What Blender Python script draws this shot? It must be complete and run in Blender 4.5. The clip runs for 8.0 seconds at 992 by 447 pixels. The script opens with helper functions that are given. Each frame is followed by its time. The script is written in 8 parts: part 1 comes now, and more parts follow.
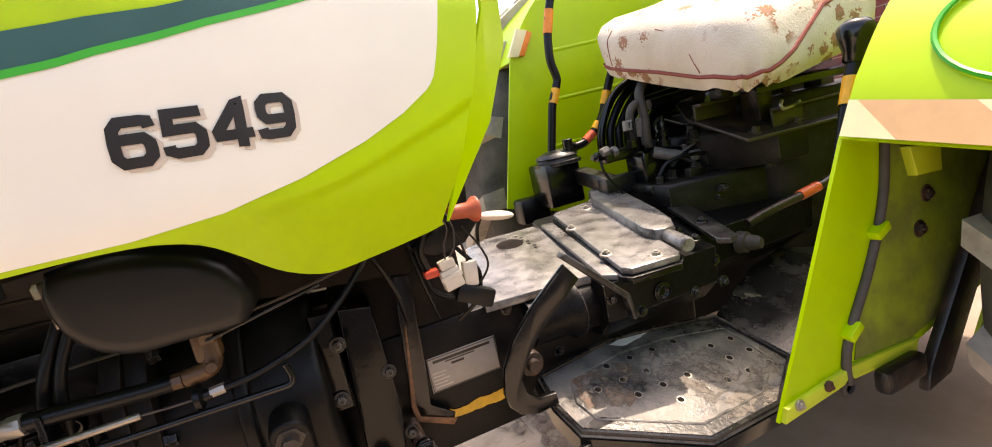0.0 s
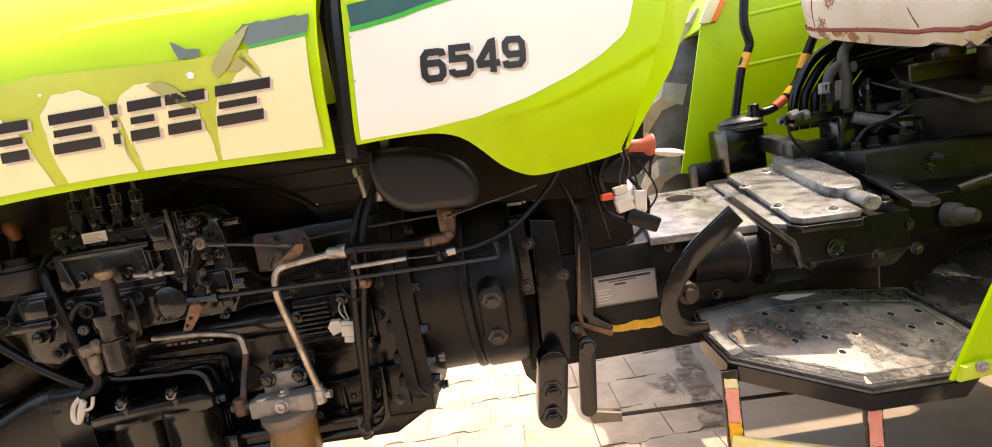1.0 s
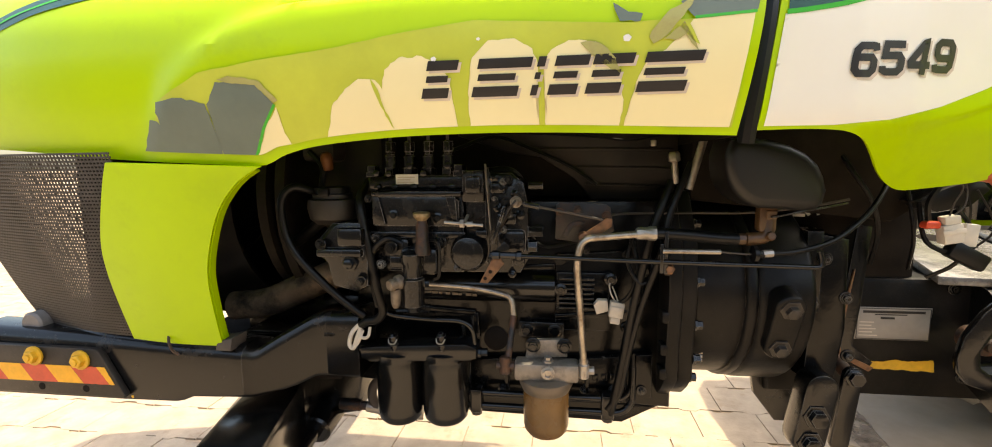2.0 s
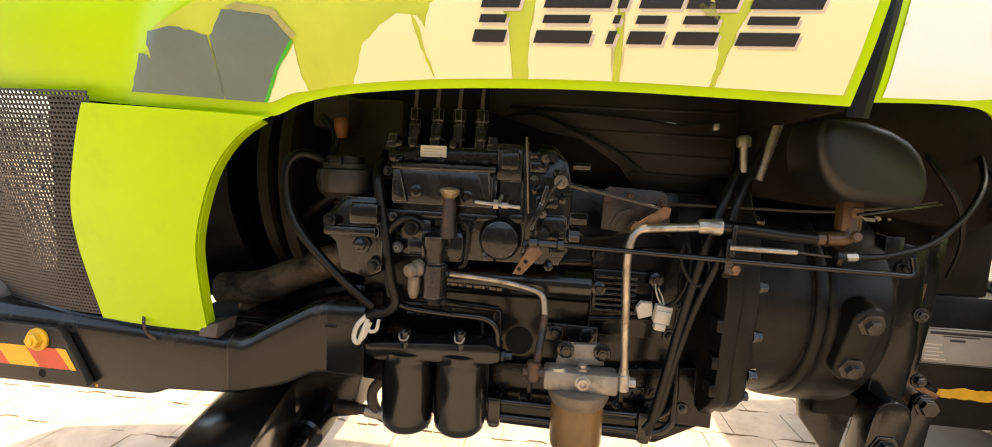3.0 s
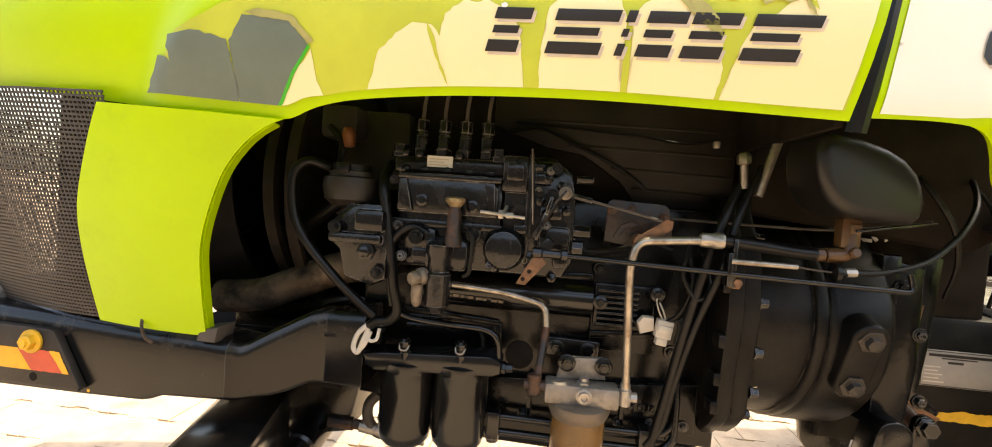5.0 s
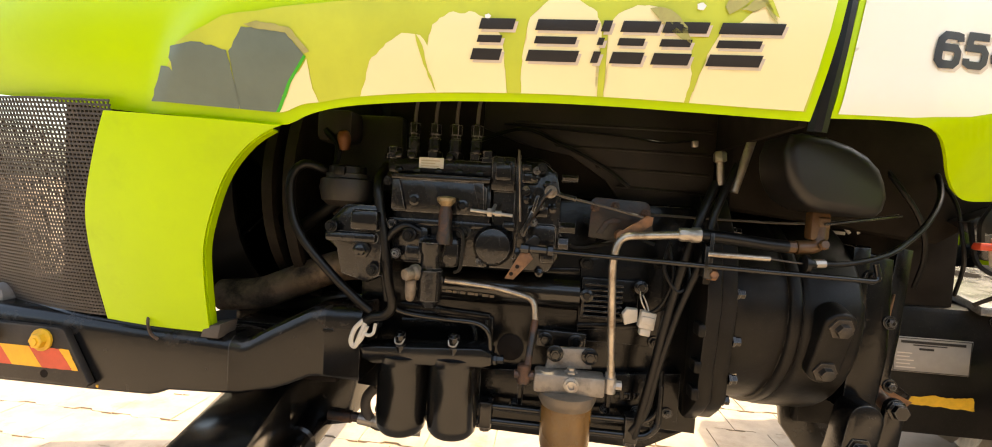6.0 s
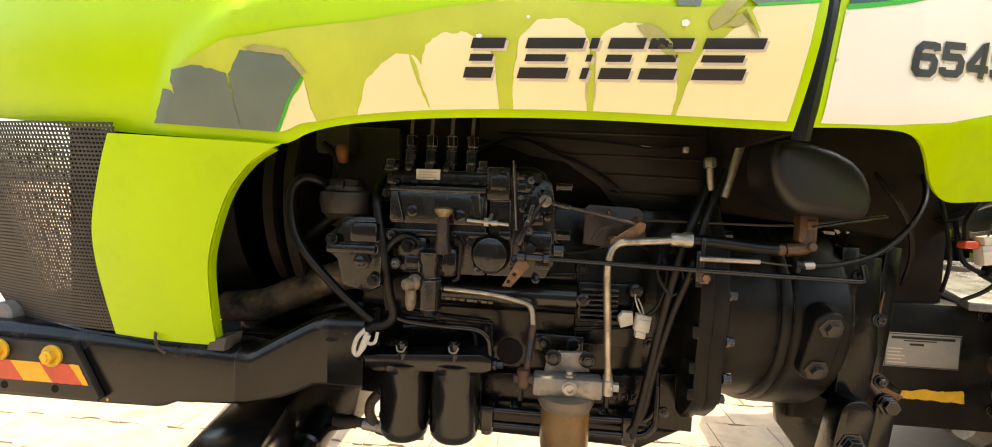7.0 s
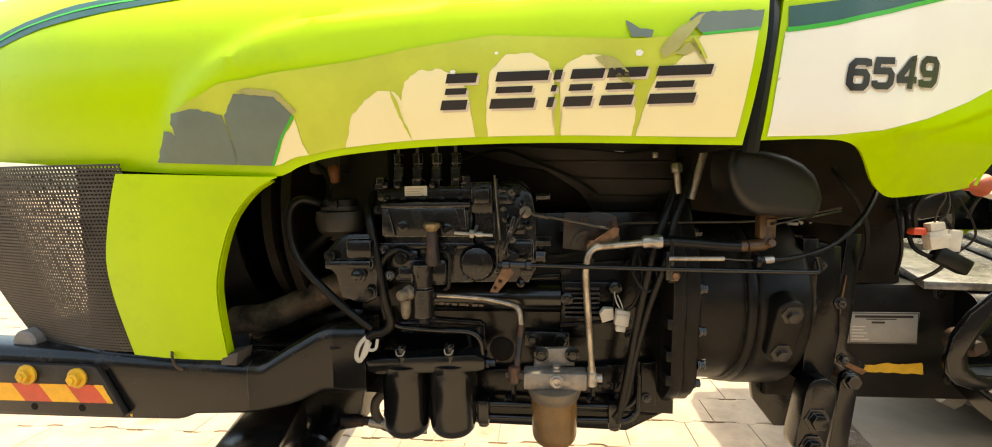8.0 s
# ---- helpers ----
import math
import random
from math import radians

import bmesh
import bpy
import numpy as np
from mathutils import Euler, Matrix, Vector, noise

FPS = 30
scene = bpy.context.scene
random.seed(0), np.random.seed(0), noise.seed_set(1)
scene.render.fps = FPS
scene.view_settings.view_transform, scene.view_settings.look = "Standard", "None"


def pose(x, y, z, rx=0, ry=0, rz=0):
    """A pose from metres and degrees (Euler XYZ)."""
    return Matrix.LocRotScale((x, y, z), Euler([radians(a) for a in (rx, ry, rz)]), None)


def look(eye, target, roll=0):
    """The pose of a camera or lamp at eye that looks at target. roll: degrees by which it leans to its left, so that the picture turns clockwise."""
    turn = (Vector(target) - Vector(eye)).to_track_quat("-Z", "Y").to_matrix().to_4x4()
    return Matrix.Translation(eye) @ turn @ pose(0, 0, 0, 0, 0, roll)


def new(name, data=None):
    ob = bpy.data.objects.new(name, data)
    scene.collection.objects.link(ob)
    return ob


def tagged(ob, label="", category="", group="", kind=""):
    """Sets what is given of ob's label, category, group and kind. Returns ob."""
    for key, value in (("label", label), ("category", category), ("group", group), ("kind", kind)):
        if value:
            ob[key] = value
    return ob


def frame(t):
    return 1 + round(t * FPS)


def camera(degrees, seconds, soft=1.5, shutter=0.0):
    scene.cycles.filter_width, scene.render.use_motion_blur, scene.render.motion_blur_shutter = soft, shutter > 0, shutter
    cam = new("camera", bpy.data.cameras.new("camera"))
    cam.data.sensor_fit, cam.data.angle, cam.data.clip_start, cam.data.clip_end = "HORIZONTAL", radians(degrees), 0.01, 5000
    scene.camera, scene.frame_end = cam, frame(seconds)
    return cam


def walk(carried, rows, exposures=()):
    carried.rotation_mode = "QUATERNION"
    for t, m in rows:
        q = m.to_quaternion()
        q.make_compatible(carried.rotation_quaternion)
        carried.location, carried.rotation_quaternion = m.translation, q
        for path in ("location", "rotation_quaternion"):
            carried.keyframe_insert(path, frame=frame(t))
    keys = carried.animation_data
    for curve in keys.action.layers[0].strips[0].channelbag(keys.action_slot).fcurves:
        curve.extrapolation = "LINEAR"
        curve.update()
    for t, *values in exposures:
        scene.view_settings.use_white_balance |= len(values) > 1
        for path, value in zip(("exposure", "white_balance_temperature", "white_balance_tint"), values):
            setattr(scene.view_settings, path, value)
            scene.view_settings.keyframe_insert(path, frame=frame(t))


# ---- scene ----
cam = camera(92.7, 8.0, soft=1.0)
PATH = [
    (0, (-0.002, 0.003, 0.990), (0.656, 1.863, 0.660), -12.5),
    (0.2, (-0.034, -0.042, 0.987), (0.470, 1.872, 0.704), -9.8),
    (0.4, (-0.042, -0.083, 0.976), (0.315, 1.867, 0.707), -9.3),
    (0.5, (-0.038, -0.097, 0.965), (0.258, 1.863, 0.700), -9.3),
    (0.7, (-0.031, -0.124, 0.917), (0.075, 1.861, 0.688), -10.0),
    (0.8, (-0.033, -0.135, 0.918), (-0.025, 1.849, 0.664), -9.6),
    (1, (-0.072, -0.164, 0.920), (-0.096, 1.819, 0.659), -9.7),
    (1.2, (-0.157, -0.189, 0.940), (-0.273, 1.790, 0.672), -6.6),
    (1.5, (-0.350, -0.209, 0.926), (-0.626, 1.758, 0.691), -3.6),
    (1.7, (-0.440, -0.198, 0.937), (-0.711, 1.769, 0.701), -2.2),
    (2, (-0.491, -0.186, 0.931), (-0.758, 1.781, 0.683), -0.7),
    (2.2, (-0.504, -0.163, 0.922), (-0.771, 1.804, 0.675), -0.5),
    (3.3, (-0.586, -0.086, 0.866), (-0.808, 1.893, 0.688), 4.0),
    (3.5, (-0.586, -0.089, 0.864), (-0.808, 1.893, 0.710), 4.4),
    (4, (-0.589, -0.098, 0.861), (-0.810, 1.885, 0.725), 4.5),
    (4.2, (-0.588, -0.097, 0.862), (-0.810, 1.887, 0.736), 4.4),
    (5.3, (-0.588, -0.111, 0.841), (-0.800, 1.876, 0.749), 4.0),
    (5.5, (-0.579, -0.120, 0.837), (-0.790, 1.866, 0.741), 3.9),
    (6, (-0.571, -0.137, 0.850), (-0.774, 1.851, 0.752), 3.4),
    (6.5, (-0.570, -0.143, 0.856), (-0.773, 1.844, 0.754), 3.0),
    (7, (-0.565, -0.154, 0.870), (-0.766, 1.833, 0.762), 2.1),
    (7.5, (-0.560, -0.178, 0.889), (-0.757, 1.808, 0.758), 0.5),
    (8, (-0.538, -0.208, 0.919), (-0.726, 1.776, 0.747), -0.9),
]
walk(cam, [(t, look(eye, target, roll)) for t, eye, target, roll in PATH], exposures=[(0, 1.84, 7800, 18), (0.8, 2.10, 7800, 16), (1.1, 2.14, 7800, 15), (1.5, 1.93, 7900, 12), (1.7, 1.76, 8500, 3), (2.0, 1.86, 8300, 7), (4.0, 2.33, 8300, 8), (5.4, 2.17, 8700, 9), (6.5, 2.15, 8500, 6), (8, 1.9, 8600, 2)])

# ---- light: high sun over the tractor, a little to its rear, open sky ----
SUN = Vector((0.42, 0.17, 1.0)).normalized()
world = bpy.data.worlds.new("sky")
scene.world = world
world.use_nodes = True
wn = world.node_tree
wn.nodes.clear()
sky = wn.nodes.new("ShaderNodeTexSky")
sky.sky_type = "NISHITA"
sky.sun_disc = False
sky.sun_elevation = math.asin(SUN.z)
sky.sun_rotation = math.atan2(SUN.x, SUN.y)
sky.dust_density = 3.0
bg = wn.nodes.new("ShaderNodeBackground")
bg.inputs["Strength"].default_value = 0.15
wo = wn.nodes.new("ShaderNodeOutputWorld")
wn.links.new(sky.outputs[0], bg.inputs[0])
wn.links.new(bg.outputs[0], wo.inputs[0])
lamp = bpy.data.lights.new("sun", "SUN")
lamp.energy, lamp.angle, lamp.color = 1.7, radians(0.6), (1.0, 0.94, 0.84)
sun = new("sun", lamp)
sun.matrix_world = look(SUN * 20, (0, 0, 0))

# ---- materials ----
def mat(name, col, rough=0.5, metal=0.0, var=0.15, scale=14, bump=0.08, bscale=160, second=None, cover=0.5, soft=0.12,
        cscale=9, rough2=None, coat=0.0, detail=6.0, island=0.0, fine=0.0, spec=0.5, edge=None, gaps=0.0):
    """Paint or metal with broad tone change, a second colour in patches (dust, rust, bare metal) and fine relief."""
    m = bpy.data.materials.new(name)
    m.use_nodes = True
    n, l = m.node_tree.nodes, m.node_tree.links
    b = n["Principled BSDF"]
    geo = n.new("ShaderNodeNewGeometry")
    pos = geo.outputs["Position"]

    def noisy(s, d=detail, r=0.6):
        t = n.new("ShaderNodeTexNoise")
        t.inputs["Scale"].default_value, t.inputs["Detail"].default_value, t.inputs["Roughness"].default_value = s, d, r
        l.new(pos, t.inputs["Vector"])
        return t.outputs[0]

    def ramp(src, a, z):
        r = n.new("ShaderNodeMapRange")
        r.inputs[1].default_value, r.inputs[2].default_value = a, z
        l.new(src, r.inputs[0])
        return r.outputs[0]

    def mix(f, a, c):
        x = n.new("ShaderNodeMix")
        x.data_type = "RGBA"
        for sock, v in ((x.inputs[0], f), (x.inputs[6], a), (x.inputs[7], c)):
            if isinstance(v, (tuple, list)):
                sock.default_value = (*v, 1.0)
            elif isinstance(v, float):
                sock.default_value = v
            else:
                l.new(v, sock)
        return x.outputs[2]

    lo = tuple(max(0.0, c * (1 - var)) for c in col)
    hi = tuple(min(1.0, c * (1 + var)) for c in col)
    out = mix(ramp(noisy(scale), 0.3, 0.7), lo, hi)
    if island:
        src = geo.outputs["Random Per Island"]
        out = mix(ramp(src, 0.0, 1.0 / island), out, tuple(c * 0.55 for c in col))
    rough_out = None
    if second:
        mask = ramp(noisy(cscale, 9.0, 0.68), 1 - cover - soft, 1 - cover + soft)
        out = mix(mask, out, second)
        rr = n.new("ShaderNodeMapRange")
        rr.inputs[3].default_value, rr.inputs[4].default_value = rough, rough2 if rough2 is not None else min(1.0, rough + 0.3)
        l.new(mask, rr.inputs[0])
        rough_out = rr.outputs[0]
    else:
        rr = n.new("ShaderNodeMapRange")
        rr.inputs[3].default_value, rr.inputs[4].default_value = rough * 0.85, min(1.0, rough * 1.2)
        l.new(noisy(scale * 2.3), rr.inputs[0])
        rough_out = rr.outputs[0]
    if fine:
        out = mix(ramp(noisy(420, 3.0), 0.62, 0.72), out, tuple(min(1.0, c + fine) for c in col))
    if edge:  # edges paled in colour: painted highlights as well as rubbed paint
        bv = n.new("ShaderNodeBevel")
        bv.samples = 4
        bv.inputs["Radius"].default_value = 0.0028
        dt = n.new("ShaderNodeVectorMath")
        dt.operation = "DOT_PRODUCT"
        l.new(bv.outputs[0], dt.inputs[0])
        l.new(geo.outputs["Normal"], dt.inputs[1])
        sb = n.new("ShaderNodeMath")
        sb.operation = "SUBTRACT"
        sb.inputs[0].default_value = 1.0
        l.new(dt.outputs["Value"], sb.inputs[1])
        ml = n.new("ShaderNodeMath")
        ml.operation = "MULTIPLY"
        l.new(ramp(sb.outputs[0], 0.02, 0.16), ml.inputs[0])
        l.new(ramp(noisy(38, 5.0), 0.40, 0.58), ml.inputs[1])
        out = mix(ml.outputs[0], out, edge)
    l.new(out, b.inputs["Base Color"])
    l.new(rough_out, b.inputs["Roughness"])
    b.inputs["Metallic"].default_value = metal
    b.inputs["Specular IOR Level"].default_value = spec
    b.inputs["Coat Weight"].default_value = coat
    b.inputs["Coat Roughness"].default_value = 0.12
    if gaps:  # a thin crust with holes in it
        l.new(ramp(noisy(gaps, 8.0, 0.66), 0.44, 0.56), b.inputs["Alpha"])
    if bump:
        bp = n.new("ShaderNodeBump")
        bp.inputs["Strength"].default_value, bp.inputs["Distance"].default_value = bump, 0.002
        l.new(noisy(bscale, 4.0), bp.inputs["Height"])
        l.new(bp.outputs[0], b.inputs["Normal"])
    return m


LIME = mat("lime_paint", (0.42, 0.63, 0.003), 0.38, var=0.05, scale=5, bump=0.02, bscale=40, coat=0.04, spec=0.32, second=(0.34, 0.50, 0.006), cover=0.33, soft=0.14, cscale=6, rough2=0.45)
LIME_DULL = mat("lime_paint_faded", (0.50, 0.60, 0.03), 0.45, var=0.08, scale=6, bump=0.03, bscale=60, second=(0.42, 0.46, 0.05), cover=0.35, cscale=5)
RESIDUE = mat("aged_glue_film", (0.50, 0.55, 0.05), 0.5, var=0.1, scale=12, bump=0.04, bscale=120)
CREAM = mat("yellowed_vinyl", (0.86, 0.76, 0.42), 0.4, var=0.03, scale=7, bump=0.015)
WHITE = mat("white_vinyl", (0.84, 0.80, 0.68), 0.35, var=0.03, scale=6, bump=0.015, second=(0.55, 0.48, 0.39), cover=0.25, soft=0.02, cscale=40)
GRILLE = mat("dusty_black_grille", (0.035, 0.029, 0.024), 0.5, var=0.3, scale=20, bump=0.0, second=(0.09, 0.075, 0.062), cover=0.4, soft=0.2, cscale=10)
DECAL_GREY = mat("grey_green_vinyl", (0.125, 0.16, 0.125), 0.45, var=0.12, scale=18, bump=0.03)
DECAL_GREEN = mat("dark_green_vinyl", (0.02, 0.085, 0.07), 0.3, var=0.15, scale=12, bump=0.02)
BRIGHT_GREEN = mat("bright_green_vinyl", (0.02, 0.42, 0.02), 0.35, var=0.05, bump=0.0)
INK = mat("black_vinyl", (0.02, 0.017, 0.015), 0.35, var=0.2, scale=30, bump=0.02)
INK_SHADE = mat("grey_brown_vinyl", (0.60, 0.51, 0.41), 0.45, var=0.1, bump=0.0)
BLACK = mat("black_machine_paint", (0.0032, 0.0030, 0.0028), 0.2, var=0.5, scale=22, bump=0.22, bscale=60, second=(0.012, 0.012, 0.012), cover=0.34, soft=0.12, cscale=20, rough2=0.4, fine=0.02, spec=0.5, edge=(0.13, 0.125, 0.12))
# for the unseen wall added behind the camera as a light screen
SCREENWALL = mat("unseen_screen_grey", (0.10, 0.10, 0.10), 0.9, var=0.25, scale=2.5, bump=0.4, bscale=30)
PUMPGREY = mat("oily_black_pump_paint", (0.0075, 0.0072, 0.007), 0.15, var=0.5, scale=26, bump=0.22, bscale=55, second=(0.026, 0.024, 0.022), cover=0.36, soft=0.12, cscale=26, rough2=0.3, fine=0.04, spec=0.4, edge=(0.26, 0.25, 0.24))
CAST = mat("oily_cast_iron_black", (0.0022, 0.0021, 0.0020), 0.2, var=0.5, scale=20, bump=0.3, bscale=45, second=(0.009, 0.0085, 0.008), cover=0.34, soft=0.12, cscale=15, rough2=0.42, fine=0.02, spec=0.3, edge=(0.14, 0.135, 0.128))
RAILBLACK = mat("scuffed_black_paint", (0.004, 0.0037, 0.0035), 0.24, var=0.5, scale=18, bump=0.12, bscale=50, second=(0.058, 0.046, 0.037), cover=0.35, soft=0.10, cscale=12, rough2=0.45, fine=0.03, spec=0.42, edge=(0.09, 0.085, 0.08))
RUSTDARK = mat("dark_rust", (0.030, 0.014, 0.008), 0.5, var=0.5, scale=45, bump=0.4, bscale=200, second=(0.007, 0.006, 0.0055), cover=0.55, soft=0.08, cscale=22, rough2=0.3)
GLOSSBLACK = mat("gloss_black_paint", (0.0055, 0.0053, 0.0051), 0.16, var=0.3, scale=30, bump=0.10, bscale=50, second=(0.012, 0.014, 0.012), cover=0.3, soft=0.2, cscale=18, rough2=0.34, spec=0.5)
HOUSING = mat("grimy_black_housing_paint", (0.005, 0.0046, 0.0042), 0.38, var=0.5, scale=14, bump=0.35, bscale=40, second=(0.018, 0.0135, 0.010), cover=0.34, soft=0.2, cscale=7, rough2=0.6, fine=0.02, spec=0.2, edge=(0.08, 0.07, 0.06))
DUSTPLATE = mat("dust_browned_black_plate", (0.028, 0.021, 0.016), 0.5, var=0.4, scale=16, bump=0.25, bscale=60, second=(0.010, 0.009, 0.008), cover=0.42, soft=0.12, cscale=12, rough2=0.4, fine=0.03, edge=(0.10, 0.08, 0.06))
PALEGREY = mat("worn_pale_grey_paint", (0.22, 0.20, 0.185), 0.5, var=0.25, scale=20, bump=0.2, bscale=90, second=(0.06, 0.052, 0.045), cover=0.35, soft=0.1, cscale=20)
GREASE = mat("greasy_brown_rust", (0.040, 0.026, 0.016), 0.45, var=0.5, scale=26, bump=0.35, bscale=120, second=(0.008, 0.007, 0.006), cover=0.45, soft=0.1, cscale=16, rough2=0.3, edge=(0.16, 0.13, 0.10))
GEARBLACK = mat("oily_black_gearbox_paint", (0.0045, 0.0042, 0.004), 0.42, var=0.5, scale=20, bump=0.6, bscale=60, second=(0.022, 0.019, 0.0165), cover=0.26, soft=0.12, cscale=15, rough2=0.5, fine=0.05, spec=0.16, edge=(0.22, 0.20, 0.18))
# dark fill painting the shade of voids and holes, lifted a little for haze
DARKVOID = mat("dark_void_fill", (0.019, 0.0155, 0.013), 0.9, spec=0.05, var=0.4, scale=12, bump=0.1)
RUBBER = mat("black_rubber", (0.0042, 0.004, 0.004), 0.36, var=0.3, scale=40, bump=0.1, bscale=250, second=(0.022, 0.019, 0.016), cover=0.3, cscale=25, rough2=0.6, spec=0.3)
PLASTIC = mat("black_plastic", (0.0055, 0.005, 0.0046), 0.38, var=0.25, scale=12, bump=0.06, bscale=500, second=(0.009, 0.0085, 0.008), cover=0.35, soft=0.25, cscale=6, rough2=0.45, spec=0.28)
ARMBLACK = mat("rubbed_black_arm", (0.012, 0.011, 0.010), 0.34, var=0.5, scale=18, bump=0.3, bscale=110, second=(0.10, 0.09, 0.078), cover=0.40, soft=0.1, cscale=16, rough2=0.4, edge=(0.26, 0.24, 0.21))
HYDCASE = mat("oily_brown_black_casting", (0.013, 0.011, 0.0095), 0.42, var=0.5, scale=18, bump=0.5, bscale=45, second=(0.045, 0.034, 0.026), cover=0.36, soft=0.12, cscale=13, rough2=0.55, fine=0.04, spec=0.25, edge=(0.20, 0.175, 0.15))
TANKBLACK = mat("worn_black_plastic", (0.0085, 0.0078, 0.007), 0.36, var=0.25, scale=12, bump=0.03, bscale=300, second=(0.010, 0.009, 0.008), cover=0.35, soft=0.25, cscale=8, rough2=0.46, spec=0.4)
STEEL = mat("bare_steel_pipe", (0.42, 0.37, 0.31), 0.38, metal=0.9, var=0.3, scale=40, bump=0.1, bscale=220, second=(0.22, 0.15, 0.10), cover=0.38, cscale=45, rough2=0.6)
ZINC = mat("zinc_plated_metal", (0.42, 0.38, 0.33), 0.42, metal=0.75, var=0.2, scale=30, bump=0.12, bscale=150, second=(0.20, 0.16, 0.13), cover=0.35, cscale=30, rough2=0.65)
ALU = mat("cast_aluminium", (0.27, 0.235, 0.195), 0.5, metal=0.5, var=0.25, scale=30, bump=0.3, bscale=260, second=(0.10, 0.075, 0.055), cover=0.42, cscale=24, rough2=0.7)
RUST = mat("rusty_steel", (0.085, 0.036, 0.017), 0.65, var=0.5, scale=45, bump=0.4, bscale=240, second=(0.012, 0.010, 0.009), cover=0.5, soft=0.1, cscale=30, rough2=0.4)
TAPBROWN = mat("brown_lacquered_brass", (0.085, 0.042, 0.016), 0.4, var=0.3, scale=40, bump=0.1)
BRASS = mat("oxidised_brass", (0.45, 0.33, 0.18), 0.4, metal=0.6, var=0.4, scale=40, bump=0.15, second=(0.05, 0.028, 0.016), cover=0.45, cscale=40)
AMBER = mat("amber_fuel_bowl", (0.17, 0.085, 0.024), 0.25, var=0.25, scale=18, bump=0.05, second=(0.10, 0.048, 0.015), cover=0.4, cscale=12, rough2=0.35)
SEDIMENT = mat("grey_cap_metal", (0.17, 0.135, 0.10), 0.45, metal=0.4, var=0.2, scale=25, bump=0.2)
ORANGE = mat("orange_tape", (0.85, 0.24, 0.02), 0.4, var=0.12, scale=40, bump=0.05)
REDTAPE = mat("red_orange_tape", (0.75, 0.12, 0.04), 0.4, var=0.12, scale=40, bump=0.05)
RED = mat("red_reflective_film", (0.62, 0.07, 0.03), 0.35, var=0.1, scale=60, bump=0.04)
YELLOW = mat("yellow_reflective_film", (0.88, 0.42, 0.02), 0.35, var=0.1, scale=60, bump=0.04)
YPAINT = mat("yellow_paint", (0.72, 0.40, 0.03), 0.5, var=0.2, scale=40, bump=0.2, second=(0.40, 0.21, 0.03), cover=0.28, cscale=50)
PINK = mat("faded_pink_film", (0.80, 0.32, 0.22), 0.45, var=0.1, scale=40, bump=0.05)
PALEY = mat("worn_pale_yellow_film", (0.85, 0.72, 0.22), 0.5, var=0.1, scale=40, bump=0.05, second=(0.75, 0.70, 0.55), cover=0.4, cscale=40)
WORN = mat("worn_tread_plate", (0.048, 0.046, 0.044), 0.26, var=0.5, scale=16, bump=0.4, bscale=120, second=(0.24, 0.215, 0.185), cover=0.50, soft=0.10, cscale=12, rough2=0.6, fine=0.42, metal=0.1)
STEPBLACK = mat("rubbed_black_plate", (0.012, 0.011, 0.011), 0.26, var=0.5, scale=16, bump=0.3, bscale=120, second=(0.09, 0.08, 0.07), cover=0.36, soft=0.12, cscale=14, rough2=0.5, fine=0.12)
WORNTOP = mat("scuffed_grey_steel", (0.25, 0.237, 0.22), 0.27, metal=0.3, var=0.4, scale=24, bump=0.4, bscale=120, second=(0.03, 0.027, 0.024), cover=0.42, soft=0.10, cscale=17, rough2=0.28, fine=0.22)
WEBWHITE = mat("white_nylon_plug", (0.62, 0.55, 0.45), 0.5, var=0.1, scale=50, bump=0.04)
REDPLUG = mat("faded_red_plastic", (0.42, 0.085, 0.035), 0.5, var=0.2, scale=50, bump=0.05)
PLATE = mat("aluminium_data_plate", (0.33, 0.30, 0.26), 0.45, metal=0.2, var=0.1, scale=30, bump=0.08)
RUSTORANGE = mat("orange_rust", (0.19, 0.085, 0.035), 0.6, var=0.5, scale=60, bump=0.4, bscale=220, second=(0.03, 0.018, 0.012), cover=0.38, soft=0.08, cscale=45, rough2=0.45)
TAN = mat("dull_tan_fitting", (0.20, 0.155, 0.11), 0.5, metal=0.3, var=0.3, scale=50, bump=0.2, second=(0.07, 0.05, 0.035), cover=0.4, cscale=40)
LABELW = mat("white_metal_tag", (0.80, 0.78, 0.73), 0.4, var=0.08, scale=60, bump=0.03)
# dusty lugs paled to paint sunlight on them; the carcass colour darkens the gaps
LUG = mat("sunlit_pale_lug_rubber", (0.42, 0.37, 0.31), 0.7, var=0.25, scale=14, bump=0.4, bscale=120, second=(0.2, 0.18, 0.155), cover=0.35, soft=0.1, cscale=9)
TYRE = mat("dusty_tyre_rubber", (0.05, 0.045, 0.04), 0.75, var=0.25, scale=12, bump=0.4, bscale=120, second=(0.16, 0.14, 0.12), cover=0.4, soft=0.2, cscale=6, rough2=0.9)
HOSE_DUST = mat("dusty_hose", (0.06, 0.05, 0.042), 0.6, var=0.25, scale=30, bump=0.2)
TARNISH = mat("tarnished_pipe", (0.16, 0.115, 0.08), 0.5, metal=0.4, var=0.4, scale=18, bump=0.3, second=(0.018, 0.013, 0.010), cover=0.45, cscale=20)
PAVER = mat("buff_concrete_paver", (0.43, 0.335, 0.243), 0.85, var=0.20, scale=9, bump=0.5, bscale=90, second=(0.31, 0.215, 0.14), cover=0.36, soft=0.08, cscale=7)
CEMENT = mat("smooth_cement_apron", (0.33, 0.255, 0.19), 0.8, var=0.12, scale=5, bump=0.15, bscale=160, second=(0.24, 0.17, 0.115), cover=0.34, soft=0.2, cscale=3.5)
JOINT = mat("sandy_joint", (0.42, 0.315, 0.22), 0.95, var=0.2, scale=14, bump=0.5, bscale=70)
